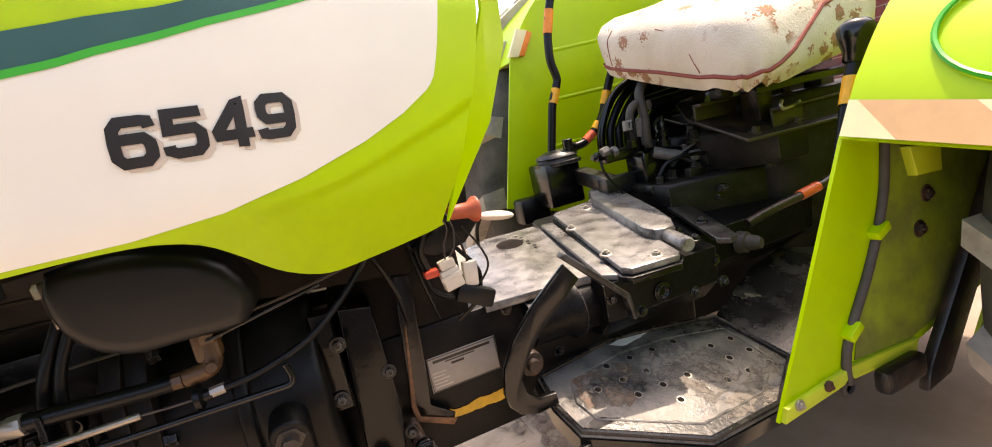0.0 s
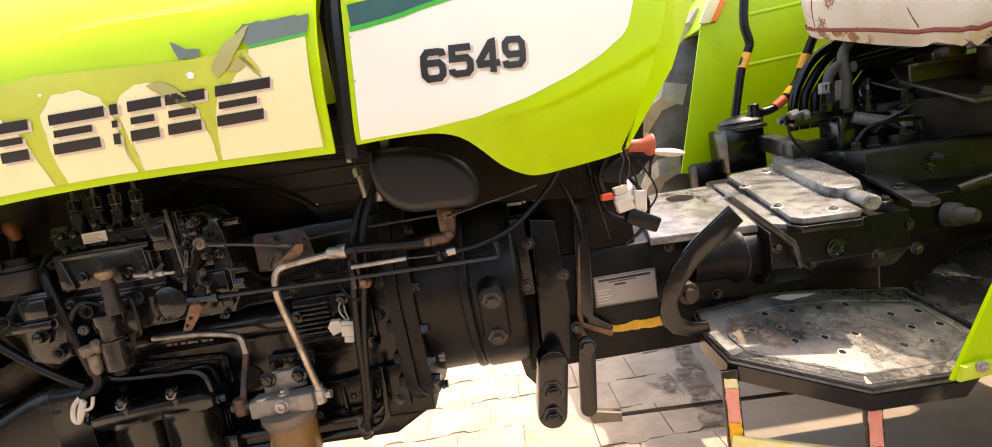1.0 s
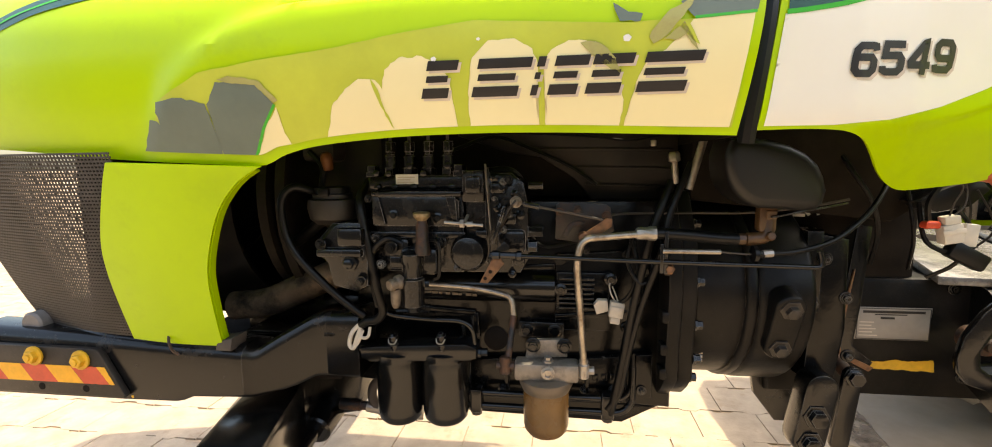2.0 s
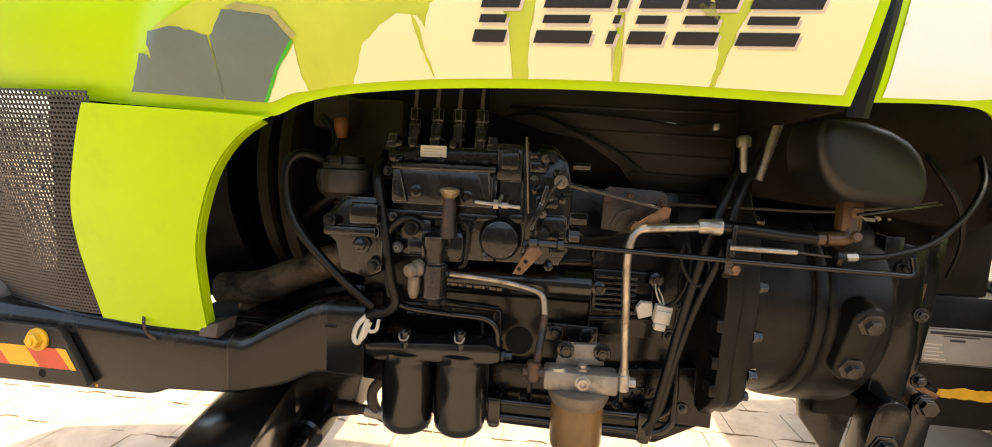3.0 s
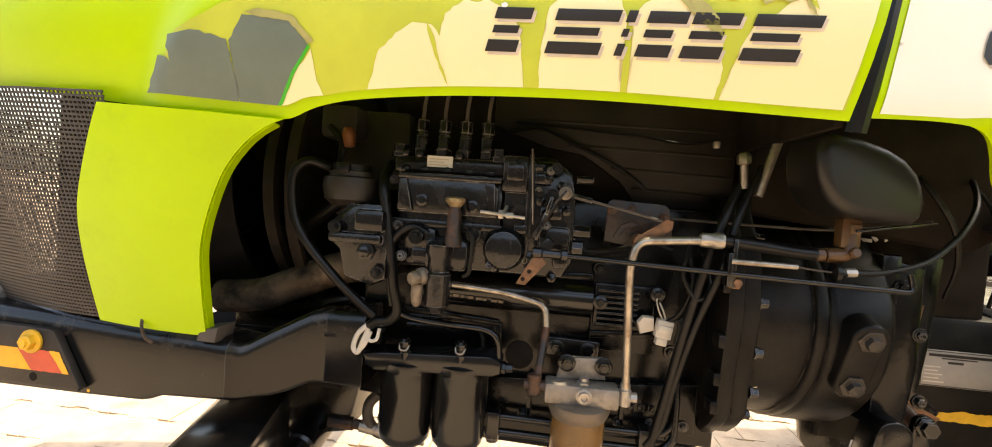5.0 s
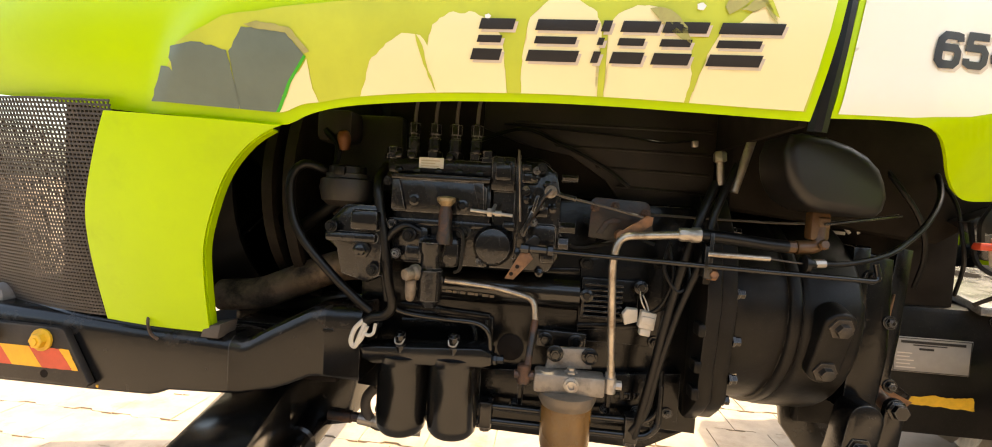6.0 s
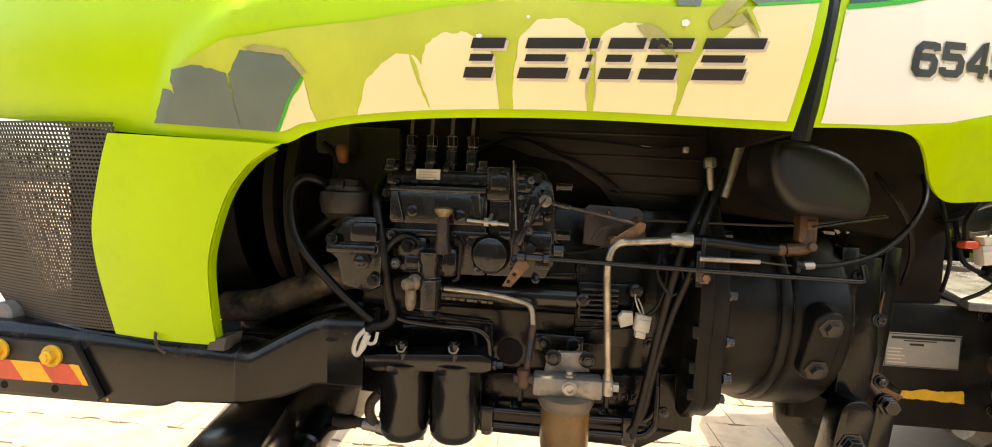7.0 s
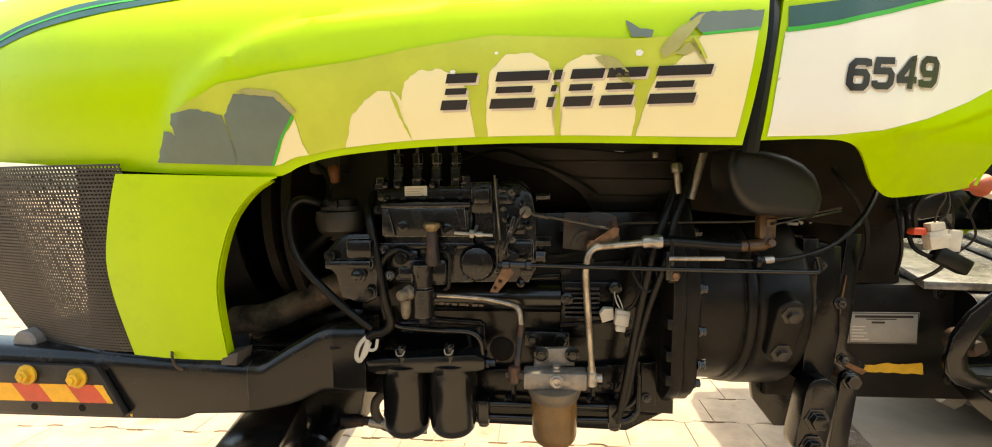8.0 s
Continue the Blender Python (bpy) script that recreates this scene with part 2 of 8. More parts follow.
BRICKRED = mat("maroon_wall_paint", (0.17, 0.032, 0.022), 0.7, var=0.2, scale=8, bump=0.2, bscale=60)
MORTAR = mat("pale_mortar", (0.45, 0.36, 0.31), 0.9, var=0.15, scale=20, bump=0.3)
COPPER = mat("orange_terminal", (0.15, 0.05, 0.013), 0.5, metal=0.2, var=0.2, scale=40, bump=0.1)

# ---- mesh helpers ----
BASE = {}


def thing(name, at, label, category, kind="", group=""):
    e = new(name)
    e.location = at
    e.empty_display_size = 0.1
    BASE[e] = Vector(at)
    return tagged(e, label, category, group, kind)


def part(name, bm, material, parent=None, label="", sharp=38, **tags):
    """One mesh object from a bmesh in world metres, under a thing or a part."""
    bmesh.ops.remove_doubles(bm, verts=bm.verts, dist=1e-5)
    bmesh.ops.recalc_face_normals(bm, faces=bm.faces)
    for f in bm.faces:
        f.smooth = True
    for e in bm.edges:
        e.smooth = len(e.link_faces) == 2 and e.calc_face_angle(0) < radians(sharp)
    vs = [v.co for v in bm.verts]
    c = Vector([(min(v[i] for v in vs) + max(v[i] for v in vs)) / 2 for i in range(3)])
    bmesh.ops.translate(bm, verts=bm.verts, vec=-c)
    me = bpy.data.meshes.new(name)
    bm.to_mesh(me)
    bm.free()
    me.materials.append(material)
    ob = new(name, me)
    ob.location = c
    BASE[ob] = c
    if parent:
        ob.parent = parent
        ob.location = c - BASE[parent]
    return tagged(ob, label, **tags)


def bevel(bm, faces, width, seg=2):
    edges = {e for f in faces for e in f.edges}
    if width:
        bmesh.ops.bevel(bm, geom=list(edges), offset=width, segments=seg, affect="EDGES", clamp_overlap=True, profile=0.5)


def box(bm, x0, x1, y0, y1, z0, z1, bev=0.003, m=None):
    vs = [bm.verts.new((x, y, z)) for x in (x0, x1) for y in (y0, y1) for z in (z0, z1)]
    fs = [bm.faces.new([vs[i] for i in q]) for q in ((0, 1, 3, 2), (4, 6, 7, 5), (0, 4, 5, 1), (2, 3, 7, 6), (0, 2, 6, 4), (1, 5, 7, 3))]
    if m is not None:
        bmesh.ops.transform(bm, matrix=m, verts=vs)
    bmesh.ops.recalc_face_normals(bm, faces=fs)
    bevel(bm, fs, bev)
    return bm


def prism(bm, outline, lo, hi, axis="y", bev=0.0, m=None, seg=2):
    """An outline in the two other axes (xz, yz or xy), made solid from lo to hi."""
    put = {"y": lambda a, b, h: (a, h, b), "x": lambda a, b, h: (h, a, b), "z": lambda a, b, h: (a, b, h)}[axis]
    lows = [bm.verts.new(put(a, b, lo)) for a, b in outline]
    highs = [bm.verts.new(put(a, b, hi)) for a, b in outline]
    n = len(outline)
    fs = [bm.faces.new(lows), bm.faces.new(highs[::-1])]
    fs += [bm.faces.new((lows[i], highs[i], highs[(i + 1) % n], lows[(i + 1) % n])) for i in range(n)]
    if m is not None:
        bmesh.ops.transform(bm, matrix=m, verts=lows + highs)
    bmesh.ops.recalc_face_normals(bm, faces=fs)
    bevel(bm, fs[:2], bev, seg)
    return bm


def lathe(bm, p, axis, profile, n=20):
    """A turned body from p along axis: (distance along, radius) pairs."""
    q = Vector(axis).normalized().to_track_quat("Z", "Y").to_matrix()
    p = Vector(p)
    rings = []
    for h, r in profile:
        rings.append([bm.verts.new(p + q @ Vector((r * math.cos(k * math.tau / n), r * math.sin(k * math.tau / n), h))) for k in range(n)] if r > 1e-6 else [bm.verts.new(p + q @ Vector((0, 0, h)))])
    for a, b in zip(rings, rings[1:]):
        for k in range(n):
            if len(a) == 1 and len(b) > 1:
                bm.faces.new((a[0], b[k], b[(k + 1) % n]))
            elif len(b) == 1 and len(a) > 1:
                bm.faces.new((a[k], b[0], a[(k + 1) % n]))
            elif len(a) > 1:
                bm.faces.new((a[k], a[(k + 1) % n], b[(k + 1) % n], b[k]))
    for r in (rings[0], rings[-1]):
        if len(r) > 1:
            bm.faces.new(r)
    return bm


def cyl(bm, p, q, r, r2=None, n=16, ease=0.0):
    d = (Vector(q) - Vector(p))
    h, r2 = d.length, r if r2 is None else r2
    prof = [(0, r), (h, r2)] if not ease else [(0, r - ease), (ease, r), (h - ease, r2), (h, r2 - ease)]
    return lathe(bm, p, d, prof, n)


def bolt(bm, p, axis, r=0.009, h=0.008, washer=True):
    a = Vector(axis).normalized()
    p = Vector(p)
    if washer:
        lathe(bm, p - a * 0.002, a, [(0, r * 1.5), (0.0035, r * 1.5), (0.004, r * 1.42)], 14)
    lathe(bm, p, a, [(0, r), (0.003, r), (h, r), (h + 0.0015, r * 0.85)], 6)
    lathe(bm, p + a * h, a, [(0, r * 0.55), (0.004, r * 0.5)], 10)
    return bm


def spline(pts, step=5):
    pts = [Vector(p) for p in pts]
    ext = [pts[0] * 2 - pts[1]] + pts + [pts[-1] * 2 - pts[-2]]
    out = []
    for i in range(1, len(ext) - 2):
        a, b, c, d = ext[i - 1:i + 3]
        for k in range(step):
            t = k / step
            out.append(0.5 * (2 * b + (c - a) * t + (2 * a - 5 * b + 4 * c - d) * t * t + (3 * b - a - 3 * c + d) * t ** 3))
    return out + [pts[-1]]


def tube(bm, pts, r, n=10, step=5):
    path = spline(pts, step) if step > 1 else [Vector(p) for p in pts]
    path = [p for i, p in enumerate(path) if i == 0 or (p - path[i - 1]).length > 1e-5]
    side, rings = None, []
    for i, p in enumerate(path):
        d = (path[min(i + 1, len(path) - 1)] - path[max(i - 1, 0)]).normalized()
        side = (Vector((0, 0, 1)) if abs(d.z) < 0.9 else Vector((1, 0, 0))) if side is None else side
        side = (side - d * side.dot(d)).normalized()
        up = d.cross(side)
        rings.append([bm.verts.new(p + side * r * math.cos(k * math.tau / n) + up * r * math.sin(k * math.tau / n)) for k in range(n)])
    for a, b in zip(rings, rings[1:]):
        for k in range(n):
            bm.faces.new((a[k], a[(k + 1) % n], b[(k + 1) % n], b[k]))
    bm.faces.new(rings[0]), bm.faces.new(rings[-1])
    return bm


def pipe(pts, r, bend=0.02):
    """Corner points turned into a bent-pipe line: straight runs with rounded corners."""
    pts = [Vector(p) for p in pts]
    out = [pts[0]]
    for a, b, c in zip(pts, pts[1:], pts[2:]):
        u, v = (a - b), (c - b)
        k = min(bend, u.length * 0.45, v.length * 0.45)
        p, q = b + u.normalized() * k, b + v.normalized() * k
        for t in (0, 0.2, 0.4, 0.6, 0.8, 1):
            out.append(p * (1 - t) ** 2 + b * 2 * t * (1 - t) + q * t * t)
    return out + [pts[-1]]


def slab(bm, p, q, w, h, bev=0.006):
    p, q = Vector(p), Vector(q)
    d = q - p
    m4 = Matrix.Translation(p) @ d.to_track_quat("Y", "Z").to_matrix().to_4x4()
    box(bm, -w / 2, w / 2, 0, d.length, -h / 2, h / 2, bev, m4)


def sheet(bm, fn, us, vs):
    grid = [[bm.verts.new(fn(u, v)) for v in vs] for u in us]
    for a, b in zip(grid, grid[1:]):
        for k in range(len(vs) - 1):
            bm.faces.new((a[k], a[k + 1], b[k + 1], b[k]))
    return bm


def solid(bm, t):
    """Gives a sheet its thickness."""
    bmesh.ops.recalc_face_normals(bm, faces=bm.faces)
    bmesh.ops.solidify(bm, geom=list(bm.faces), thickness=t)
    return bm


def B():
    return bmesh.new()


def interp(x, table):
    xs, ys = zip(*table)
    return float(np.interp(x, xs, ys))


def span(a, b, n):
    return [a + (b - a) * k / n for k in range(n + 1)]


def smooth01(t):
    t = min(1.0, max(0.0, t))
    return t * t * (3 - 2 * t)

# ---- the ground ----
bm = B()
box(bm, -400, 400, -400, 400, -0.3, -0.007, 0)
tagged(part("ground", bm, JOINT), "sandy ground bed under pale concrete pavers", "ground", kind="structure")

# ---- the tractor: hood, cowl, front panel ----
tractor = thing("tractor", (-0.2, 0.95, 0), "lime green farm tractor with torn side decals, parked on pavers", "tractor")
MID = 0.95  # the tractor's centre line

EDGE = [(-1.62, 0.976), (-1.37, 0.962), (-1.17, 0.945), (-0.95, 0.934), (-0.918, 0.935), (-0.885, 0.949), (-0.828, 0.961), (-0.72, 0.970), (-0.60, 0.973), (-0.50, 0.972), (-0.41, 0.969), (-0.2, 0.961)]
SIDE = [(0.90, 0.477), (0.93, 0.468), (0.96, 0.459), (0.99, 0.449), (1.02, 0.440), (1.06, 0.432), (1.10, 0.429), (1.14, 0.436), (1.17, 0.449), (1.20, 0.470), (1.23, 0.498), (1.26, 0.528), (1.30, 0.578), (1.34, 0.66), (1.37, 0.78), (1.38, 0.95)]


RIDGE = [(0.90, -1.13), (0.955, -1.12), (1.01, -1.09), (1.07, -1.045), (1.10, -1.0), (1.13, -0.943), (1.15, -0.867), (1.16, -0.70), (1.168, -0.45), (1.175, -0.1), (1.19, 0.3)]


def fair(table):
    """A table with its corners rounded."""
    return [(p.x, p.y) for p in spline([(a, b, 0) for a, b in table], 6)]


EDGE = fair(EDGE)


def hood_y(x, z):
    """How far the hood's near skin lies from the camera's side at x, z."""
    y = interp(z, SIDE)
    lip = smooth01((x + 0.025 - interp(z, RIDGE)) / 0.06)  # the blister behind its front curve
    y += 0.014 * (1 - lip)
    y += 0.38 * max(0.0, -1.22 - x) ** 1.6
    return y


def hood_point(x, s, mirror=False):
    """s from 0 at the lower edge to 1 on the centre line."""
    lo = interp(x, EDGE)
    zs = [lo, lo + 0.012] + [z for z in span(0.95, 1.2, 50) if z > lo + 0.014] + [z for z, _ in SIDE if z > 1.201]
    pts = [(hood_y(x, z), z) for z in zs]
    d = [0.0]
    for a, b in zip(pts, pts[1:]):
        d.append(d[-1] + math.dist(a, b))
    t = s * d[-1]
    y, z = float(np.interp(t, d, [p[0] for p in pts])), float(np.interp(t, d, [p[1] for p in pts]))
    drop = 0.02 * max(0.0, -1.15 - x) ** 1.5 * smooth01((z - 1.0) / 0.2)
    y = min(y, MID)
    return Vector((x + 0.11 * (z - 0.96) * smooth01((x + 0.5) / 0.23), 2 * MID - y if mirror else y, z - drop))


bm = B()
xs = [-1.62, -1.6, -1.56, -1.5, -1.44, -1.38, -1.32, -1.26, -1.2] + span(-1.16, -0.80, 30) + span(-0.77, -0.27, 22)
ss = [0, 0.006, 0.015] + span(0.04, 0.5, 22) + span(0.55, 1, 8)
sheet(bm, lambda x, s: hood_point(x, s), xs, ss)
sheet(bm, lambda x, s: hood_point(x, s, True), xs, ss)
bmesh.ops.remove_doubles(bm, verts=bm.verts, dist=1e-4)
hood = part("hood", solid(bm, 0.005), LIME, tractor, "lime painted sheet metal hood with torn decals", sharp=30)

# cowl behind the hood gap
CEDGE = [(-0.25, 0.970), (-0.19, 0.971), (-0.15, 0.9695), (-0.128, 0.966), (-0.105, 0.957), (-0.083, 0.938), (-0.060, 0.914), (-0.035, 0.897), (-0.005, 0.887), (0.045, 0.889), (0.095, 0.893), (0.14, 0.899), (0.3, 0.93)]
CY = [(-0.3, 0.457), (-0.24, 0.458), (-0.13, 0.463), (-0.05, 0.483), (0.0, 0.503), (0.07, 0.530), (0.14, 0.556), (0.24, 0.595), (0.3, 0.62)]


CEDGE = fair(CEDGE)


def cowl_y(x, z):
    y = interp(x, CY)
    y += 0.36 * (0.974 - z + math.hypot(0.974 - z, 0.022)) - 0.03 * max(0.0, min(z, 1.1) - 1.03)
    crease = interp(x, [(-0.2, 0.968), (-0.108, 0.9705), (-0.06, 0.974), (-0.031, 0.977), (-0.001, 0.982), (0.032, 0.989), (0.07, 1.0), (0.112, 1.015), (0.16, 1.031), (0.25, 1.07)])
    y += 0.0045 * smooth01((crease - z) / 0.007) * smooth01((x + 0.15) / 0.1)
    over = max(0.0, z - 1.16)
    return y + 4.0 * over ** 2


def cowl_rear(z):
    return interp(z, [(0.90, 0.138), (0.911, 0.143), (0.978, 0.176), (1.083, 0.222), (1.154, 0.243), (1.3, 0.27)])


def cowl_point(u, v, mirror=False):
    """u from the gap to the rear edge, v from the lower edge to the top."""
    x = -0.243 + u * 0.386
    lo = interp(x, CEDGE)
    if v < 0.85:
        z = lo + (1.31 - lo) * (v / 0.85)
        front = -0.243 + 0.11 * (z - 0.968)
        x = front + u * (cowl_rear(z) - front) if z > 0.9 else x
        if v == 0:
            x = -0.243 + u * 0.386
        y = cowl_y(x, z)
    else:
        z = 1.31 + 0.03 * (v - 0.85) / 0.15
        front = -0.243 + 0.11 * (z - 0.968)
        x = front + u * (cowl_rear(z) - front)
        y = cowl_y(x, 1.31) + (MID - cowl_y(x, 1.31)) * (v - 0.85) / 0.15
    return Vector((x, 2 * MID - y if mirror else y, z))


us, vs = span(0, 1, 40), [0, 0.01, 0.02] + span(0.03, 0.38, 56) + span(0.40, 0.85, 22) + [0.9, 0.95, 1.0]
bm = B()
sheet(bm, lambda u, v: cowl_point(u, v), us, vs)
sheet(bm, lambda u, v: cowl_point(u, v, True), us, vs)
cowl = part("cowl", solid(bm, 0.005), LIME, tractor, "lime rear hood cowl with white number decal", sharp=30)
# rear return of the cowl
for side in (0, 1):
    bm = B()
    pts = [(0.146, 0.612, 0.903), (0.250, 0.602, 1.16), (0.262, 0.612, 1.24), (0.32, 0.69, 1.24), (0.305, 0.675, 1.13), (0.24, 0.63, 1.02), (0.158, 0.622, 0.915)]
    bm.faces.new([bm.verts.new((x, 2 * MID - y if side else y, z)) for x, y, z in pts])
    part("cowl_return", solid(bm, 0.004), LIME, cowl)

# lower front side panel
FL = [(0.60, -1.270), (0.623, -1.267), (0.685, -1.262), (0.757, -1.254), (0.814, -1.240), (0.898, -1.202), (0.943, -1.178)]
FR = [(0.60, -1.089), (0.614, -1.091), (0.70, -1.079), (0.758, -1.067), (0.814, -1.043), (0.866, -1.013), (0.904, -0.977), (0.925, -0.945), (0.932, -0.925)]


FL, FR = fair(FL), fair(FR)


def front_y(z):
    return 0.459 + (0.943 - z) * 0.315


def front_point(u, v, mirror=False):
    lo = 0.622 - 0.008 * u
    hi = 0.9415 - 0.0085 * u
    z = lo + (hi - lo) * v
    x0, x1 = interp(z, FL), interp(z, FR)
    y = front_y(z) - 0.006 * math.sin(math.pi * u) - 0.006 * math.sin(math.pi * v)
    return Vector((x0 + (x1 - x0) * u, 2 * MID - y if mirror else y, z))


for far in (False, True):
    bm = B()
    sheet(bm, lambda u, v: front_point(u, v, far), span(0, 1, 14), span(0, 0.9, 24) + [0.93, 0.96, 0.985, 1.0])
    fp = part("front_side_panel", solid(bm, 0.004), LIME, tractor, "lime painted lower side panel", sharp=35)
    bm = B()
    sheet(bm, lambda v, d: front_point(1.0, v, far) + Vector((-0.002 - 0.15 * d, (-1 if far else 1) * (0.002 + d), 0)), span(0, 0.985, 30), [0.0, 0.008, 0.016])
    part("panel_return", solid(bm, 0.003), LIME, fp)
    if not far:
        bm = B()
        for dx, dz in ((-0.010, 0.012), (0.004, 0.010)):
            cyl(bm, (-1.19 + dx, 0.552, 0.645 + dz), (-1.19 + dx, 0.545, 0.645 + dz), 0.0022, n=8)
        lathe(bm, (-1.188, 0.556, 0.636), (0, -1, 0), [(0, 0.006), (0.006, 0.006), (0.007, 0.003)], 10)
        tube(bm, [(-1.188, 0.549, 0.634), (-1.184, 0.543, 0.622), (-1.180, 0.545, 0.606), (-1.172, 0.550, 0.596)], 0.0025, 6)
        part("panel_latch", bm, RUST, fp, "rusty spring latch")

# ---- chassis and engine masses ----
RAIL_TOP = [(-1.64, 0.628), (-1.40, 0.622), (-1.20, 0.612), (-1.075, 0.608), (-1.035, 0.604), (-1.0, 0.626), (-0.925, 0.668), (-0.90, 0.674), (-0.842, 0.676)]
RAIL_LOW = [(-1.64, 0.494), (-1.31, 0.495), (-1.19, 0.497), (-1.172, 0.508), (-1.10, 0.511), (-1.045, 0.514), (-0.97, 0.535), (-0.92, 0.561), (-0.842, 0.560)]


def rail_section(x, far):
    """A rounded box section of a rail at x; the near rail bends in towards the engine behind its crease."""
    lo, hi, y0, y1, r = interp(x, RAIL_LOW), interp(x, RAIL_TOP), 0.562, 0.64, 0.022
    ring = []
    for cy, cz, a0, rr in ((y0 + r, hi - r, 90, r), (y0 + 0.007, lo + 0.007, 180, 0.007), (y1 - 0.007, lo + 0.007, 270, 0.007), (y1 - 0.012, hi - 0.012, 0, 0.012)):
        ring += [(cy + rr * math.cos(radians(a0 + 22.5 * k)), cz + rr * math.sin(radians(a0 + 22.5 * k))) for k in range(5)]
    k = 0.10 * min(1.0, max(0.0, (x + 1.06) / 0.16))
    out = []
    for y, z in ring:
        t = (y + k + 0.09) / (y + 0.09)
        out.append(Vector((x, 2 * MID - y - k, z)) if far else Vector((-0.585 + (x + 0.585) * t, y + k, 0.866 + (z - 0.866) * t)))
    return out


for far in (0, 1):
    bm = B()
    rings = [[bm.verts.new(p) for p in rail_section(x, far)] for x in (-1.64, -1.4, -1.31, -1.25, -1.2, -1.185, -1.165, -1.13, -1.10, -1.08, -1.066, -1.06, -1.054, -1.04, -1.03, -1.01, -0.985, -0.96, -0.94, -0.925, -0.912, -0.90, -0.88, -0.842)]
    n = len(rings[0])
    for a, b in zip(rings, rings[1:]):
        for i in range(n):
            bm.faces.new((a[i], a[(i + 1) % n], b[(i + 1) % n], b[i]))
    bm.faces.new(rings[0]), bm.faces.new(rings[-1])
    part("frame_rail", bm, RAILBLACK, tractor, "heavy black front frame rail with a cranked bend", sharp=26)

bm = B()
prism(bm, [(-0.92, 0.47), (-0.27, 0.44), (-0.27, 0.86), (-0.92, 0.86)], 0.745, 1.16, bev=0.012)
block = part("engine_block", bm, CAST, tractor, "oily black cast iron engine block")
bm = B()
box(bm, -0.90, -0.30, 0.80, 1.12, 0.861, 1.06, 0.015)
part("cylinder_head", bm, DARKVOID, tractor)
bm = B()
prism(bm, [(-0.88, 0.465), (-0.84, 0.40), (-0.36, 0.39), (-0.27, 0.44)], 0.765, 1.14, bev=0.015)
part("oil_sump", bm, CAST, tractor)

# bell housing and clutch housing
BELL = [(MID - 0.295 * math.cos(k * math.tau / 48), 0.69 + (0.19 if k < 24 else 0.232) * math.sin(k * math.tau / 48)) for k in range(48)]


def bell_ring(f):
    return [(MID + (y - MID) * f, 0.69 + (z - 0.69) * f) for y, z in BELL]


bm = B()
prism(bm, bell_ring(0.955), -0.252, -0.16, "x", bev=0.006)
prism(bm, bell_ring(0.985), -0.168, -0.148, "x", bev=0.006, seg=3)
prism(bm, bell_ring(0.992), -0.150, -0.055, "x", bev=0.012, seg=3)
bell = part("bell_housing", bm, HOUSING, tractor, "rounded black bell housing with brown grime", sharp=45)
FLANGE = [(0.668, 0.60), (0.656, 0.70), (0.67, 0.79), (0.74, 0.88), (1.16, 0.88), (1.23, 0.79), (1.244, 0.70), (1.232, 0.60), (1.18, 0.50), (1.10, 0.465), (0.80, 0.465), (0.735, 0.478), (0.70, 0.505), (0.672, 0.535)]
bm = B()
prism(bm, FLANGE, -0.300, -0.276, "x", bev=0.004)
prism(bm, [(MID + (y - MID) * 0.985, 0.69 + (z - 0.69) * 0.985) for y, z in FLANGE], -0.276, -0.250, "x", bev=0.004)
flange = part("engine_back_plate", bm, HOUSING, tractor, "oily black ribbed back plate flange")
for z in (0.545, 0.592, 0.655, 0.742):
    y = interp(z, [(0.505, 0.70), (0.535, 0.672), (0.60, 0.668), (0.70, 0.656), (0.79, 0.67), (0.88, 0.74)])
    bm = B()
    box(bm, -0.310, -0.296, y - 0.003, y + 0.03, z - 0.010, z + 0.012, 0.005)
    part("cast_lug", bm, HOUSING, flange)
for k, (y, z) in enumerate([(0.667, 0.575), (0.664, 0.64), (0.662, 0.72), (0.70, 0.82), (0.69, 0.53), (0.76, 0.482)]):
    bm = B()
    lathe(bm, (-0.250, y + 0.012, z), (1, 0, 0), [(0, 0.010), (0.004, 0.010), (0.005, 0.008), (0.013, 0.008)], 6)
    part("bolt", bm, BLACK, flange)
bm = B()
prism(bm, [(-0.06, 0.452), (0.55, 0.452), (0.55, 0.66), (0.41, 0.70), (-0.06, 0.70)], 0.822, 1.10, bev=0.012)
clutch = part("clutch_housing", bm, HOUSING, tractor, "black clutch housing")

# transmission case with sloping top
TS = 0.13


def top_z(y):
    return 0.735 + TS * (y - 0.9)


bm = B()
for x0, x1, y0, y1, zl, dz in ((0.460, 0.735, 0.718, 1.18, 0.47, -0.012), (0.735, 1.75, 0.80, 1.18, 0.45, -0.02)):
    prism(bm, [(y0 + 0.114, zl), (y1, zl), (y1, top_z(y1) + dz), (y0, top_z(y0) + dz), (y0 + 0.004, 0.625), (y0 + 0.055, 0.578), (y0 + 0.108, 0.562)], x0, x1, "x", bev=0.010)
for v in bm.verts:
    v.co.x += 0.2 * (v.co.y - 0.9)
gearbox = part("gearbox", bm, GEARBLACK, tractor, "black gearbox case with bolted top cover")
bm = B()
cyl(bm, (1.46, 0.40, 0.68), (1.46, 1.50, 0.70), 0.12, n=24, ease=0.01)
box(bm, 1.30, 2.12, 0.66, 1.24, 0.50, 0.86, 0.03)
part("rear_axle_case", bm, CAST, tractor, "black rear axle case")
bm = B()
box(bm, -0.06, 0.205, 0.83, 1.12, 0.69, 0.94, 0.012)
part("steering_column_base", bm, DARKVOID, tractor)

bm = B()
box(bm, -1.22, -0.93, 0.80, 1.10, 0.50, 0.645, 0.02)
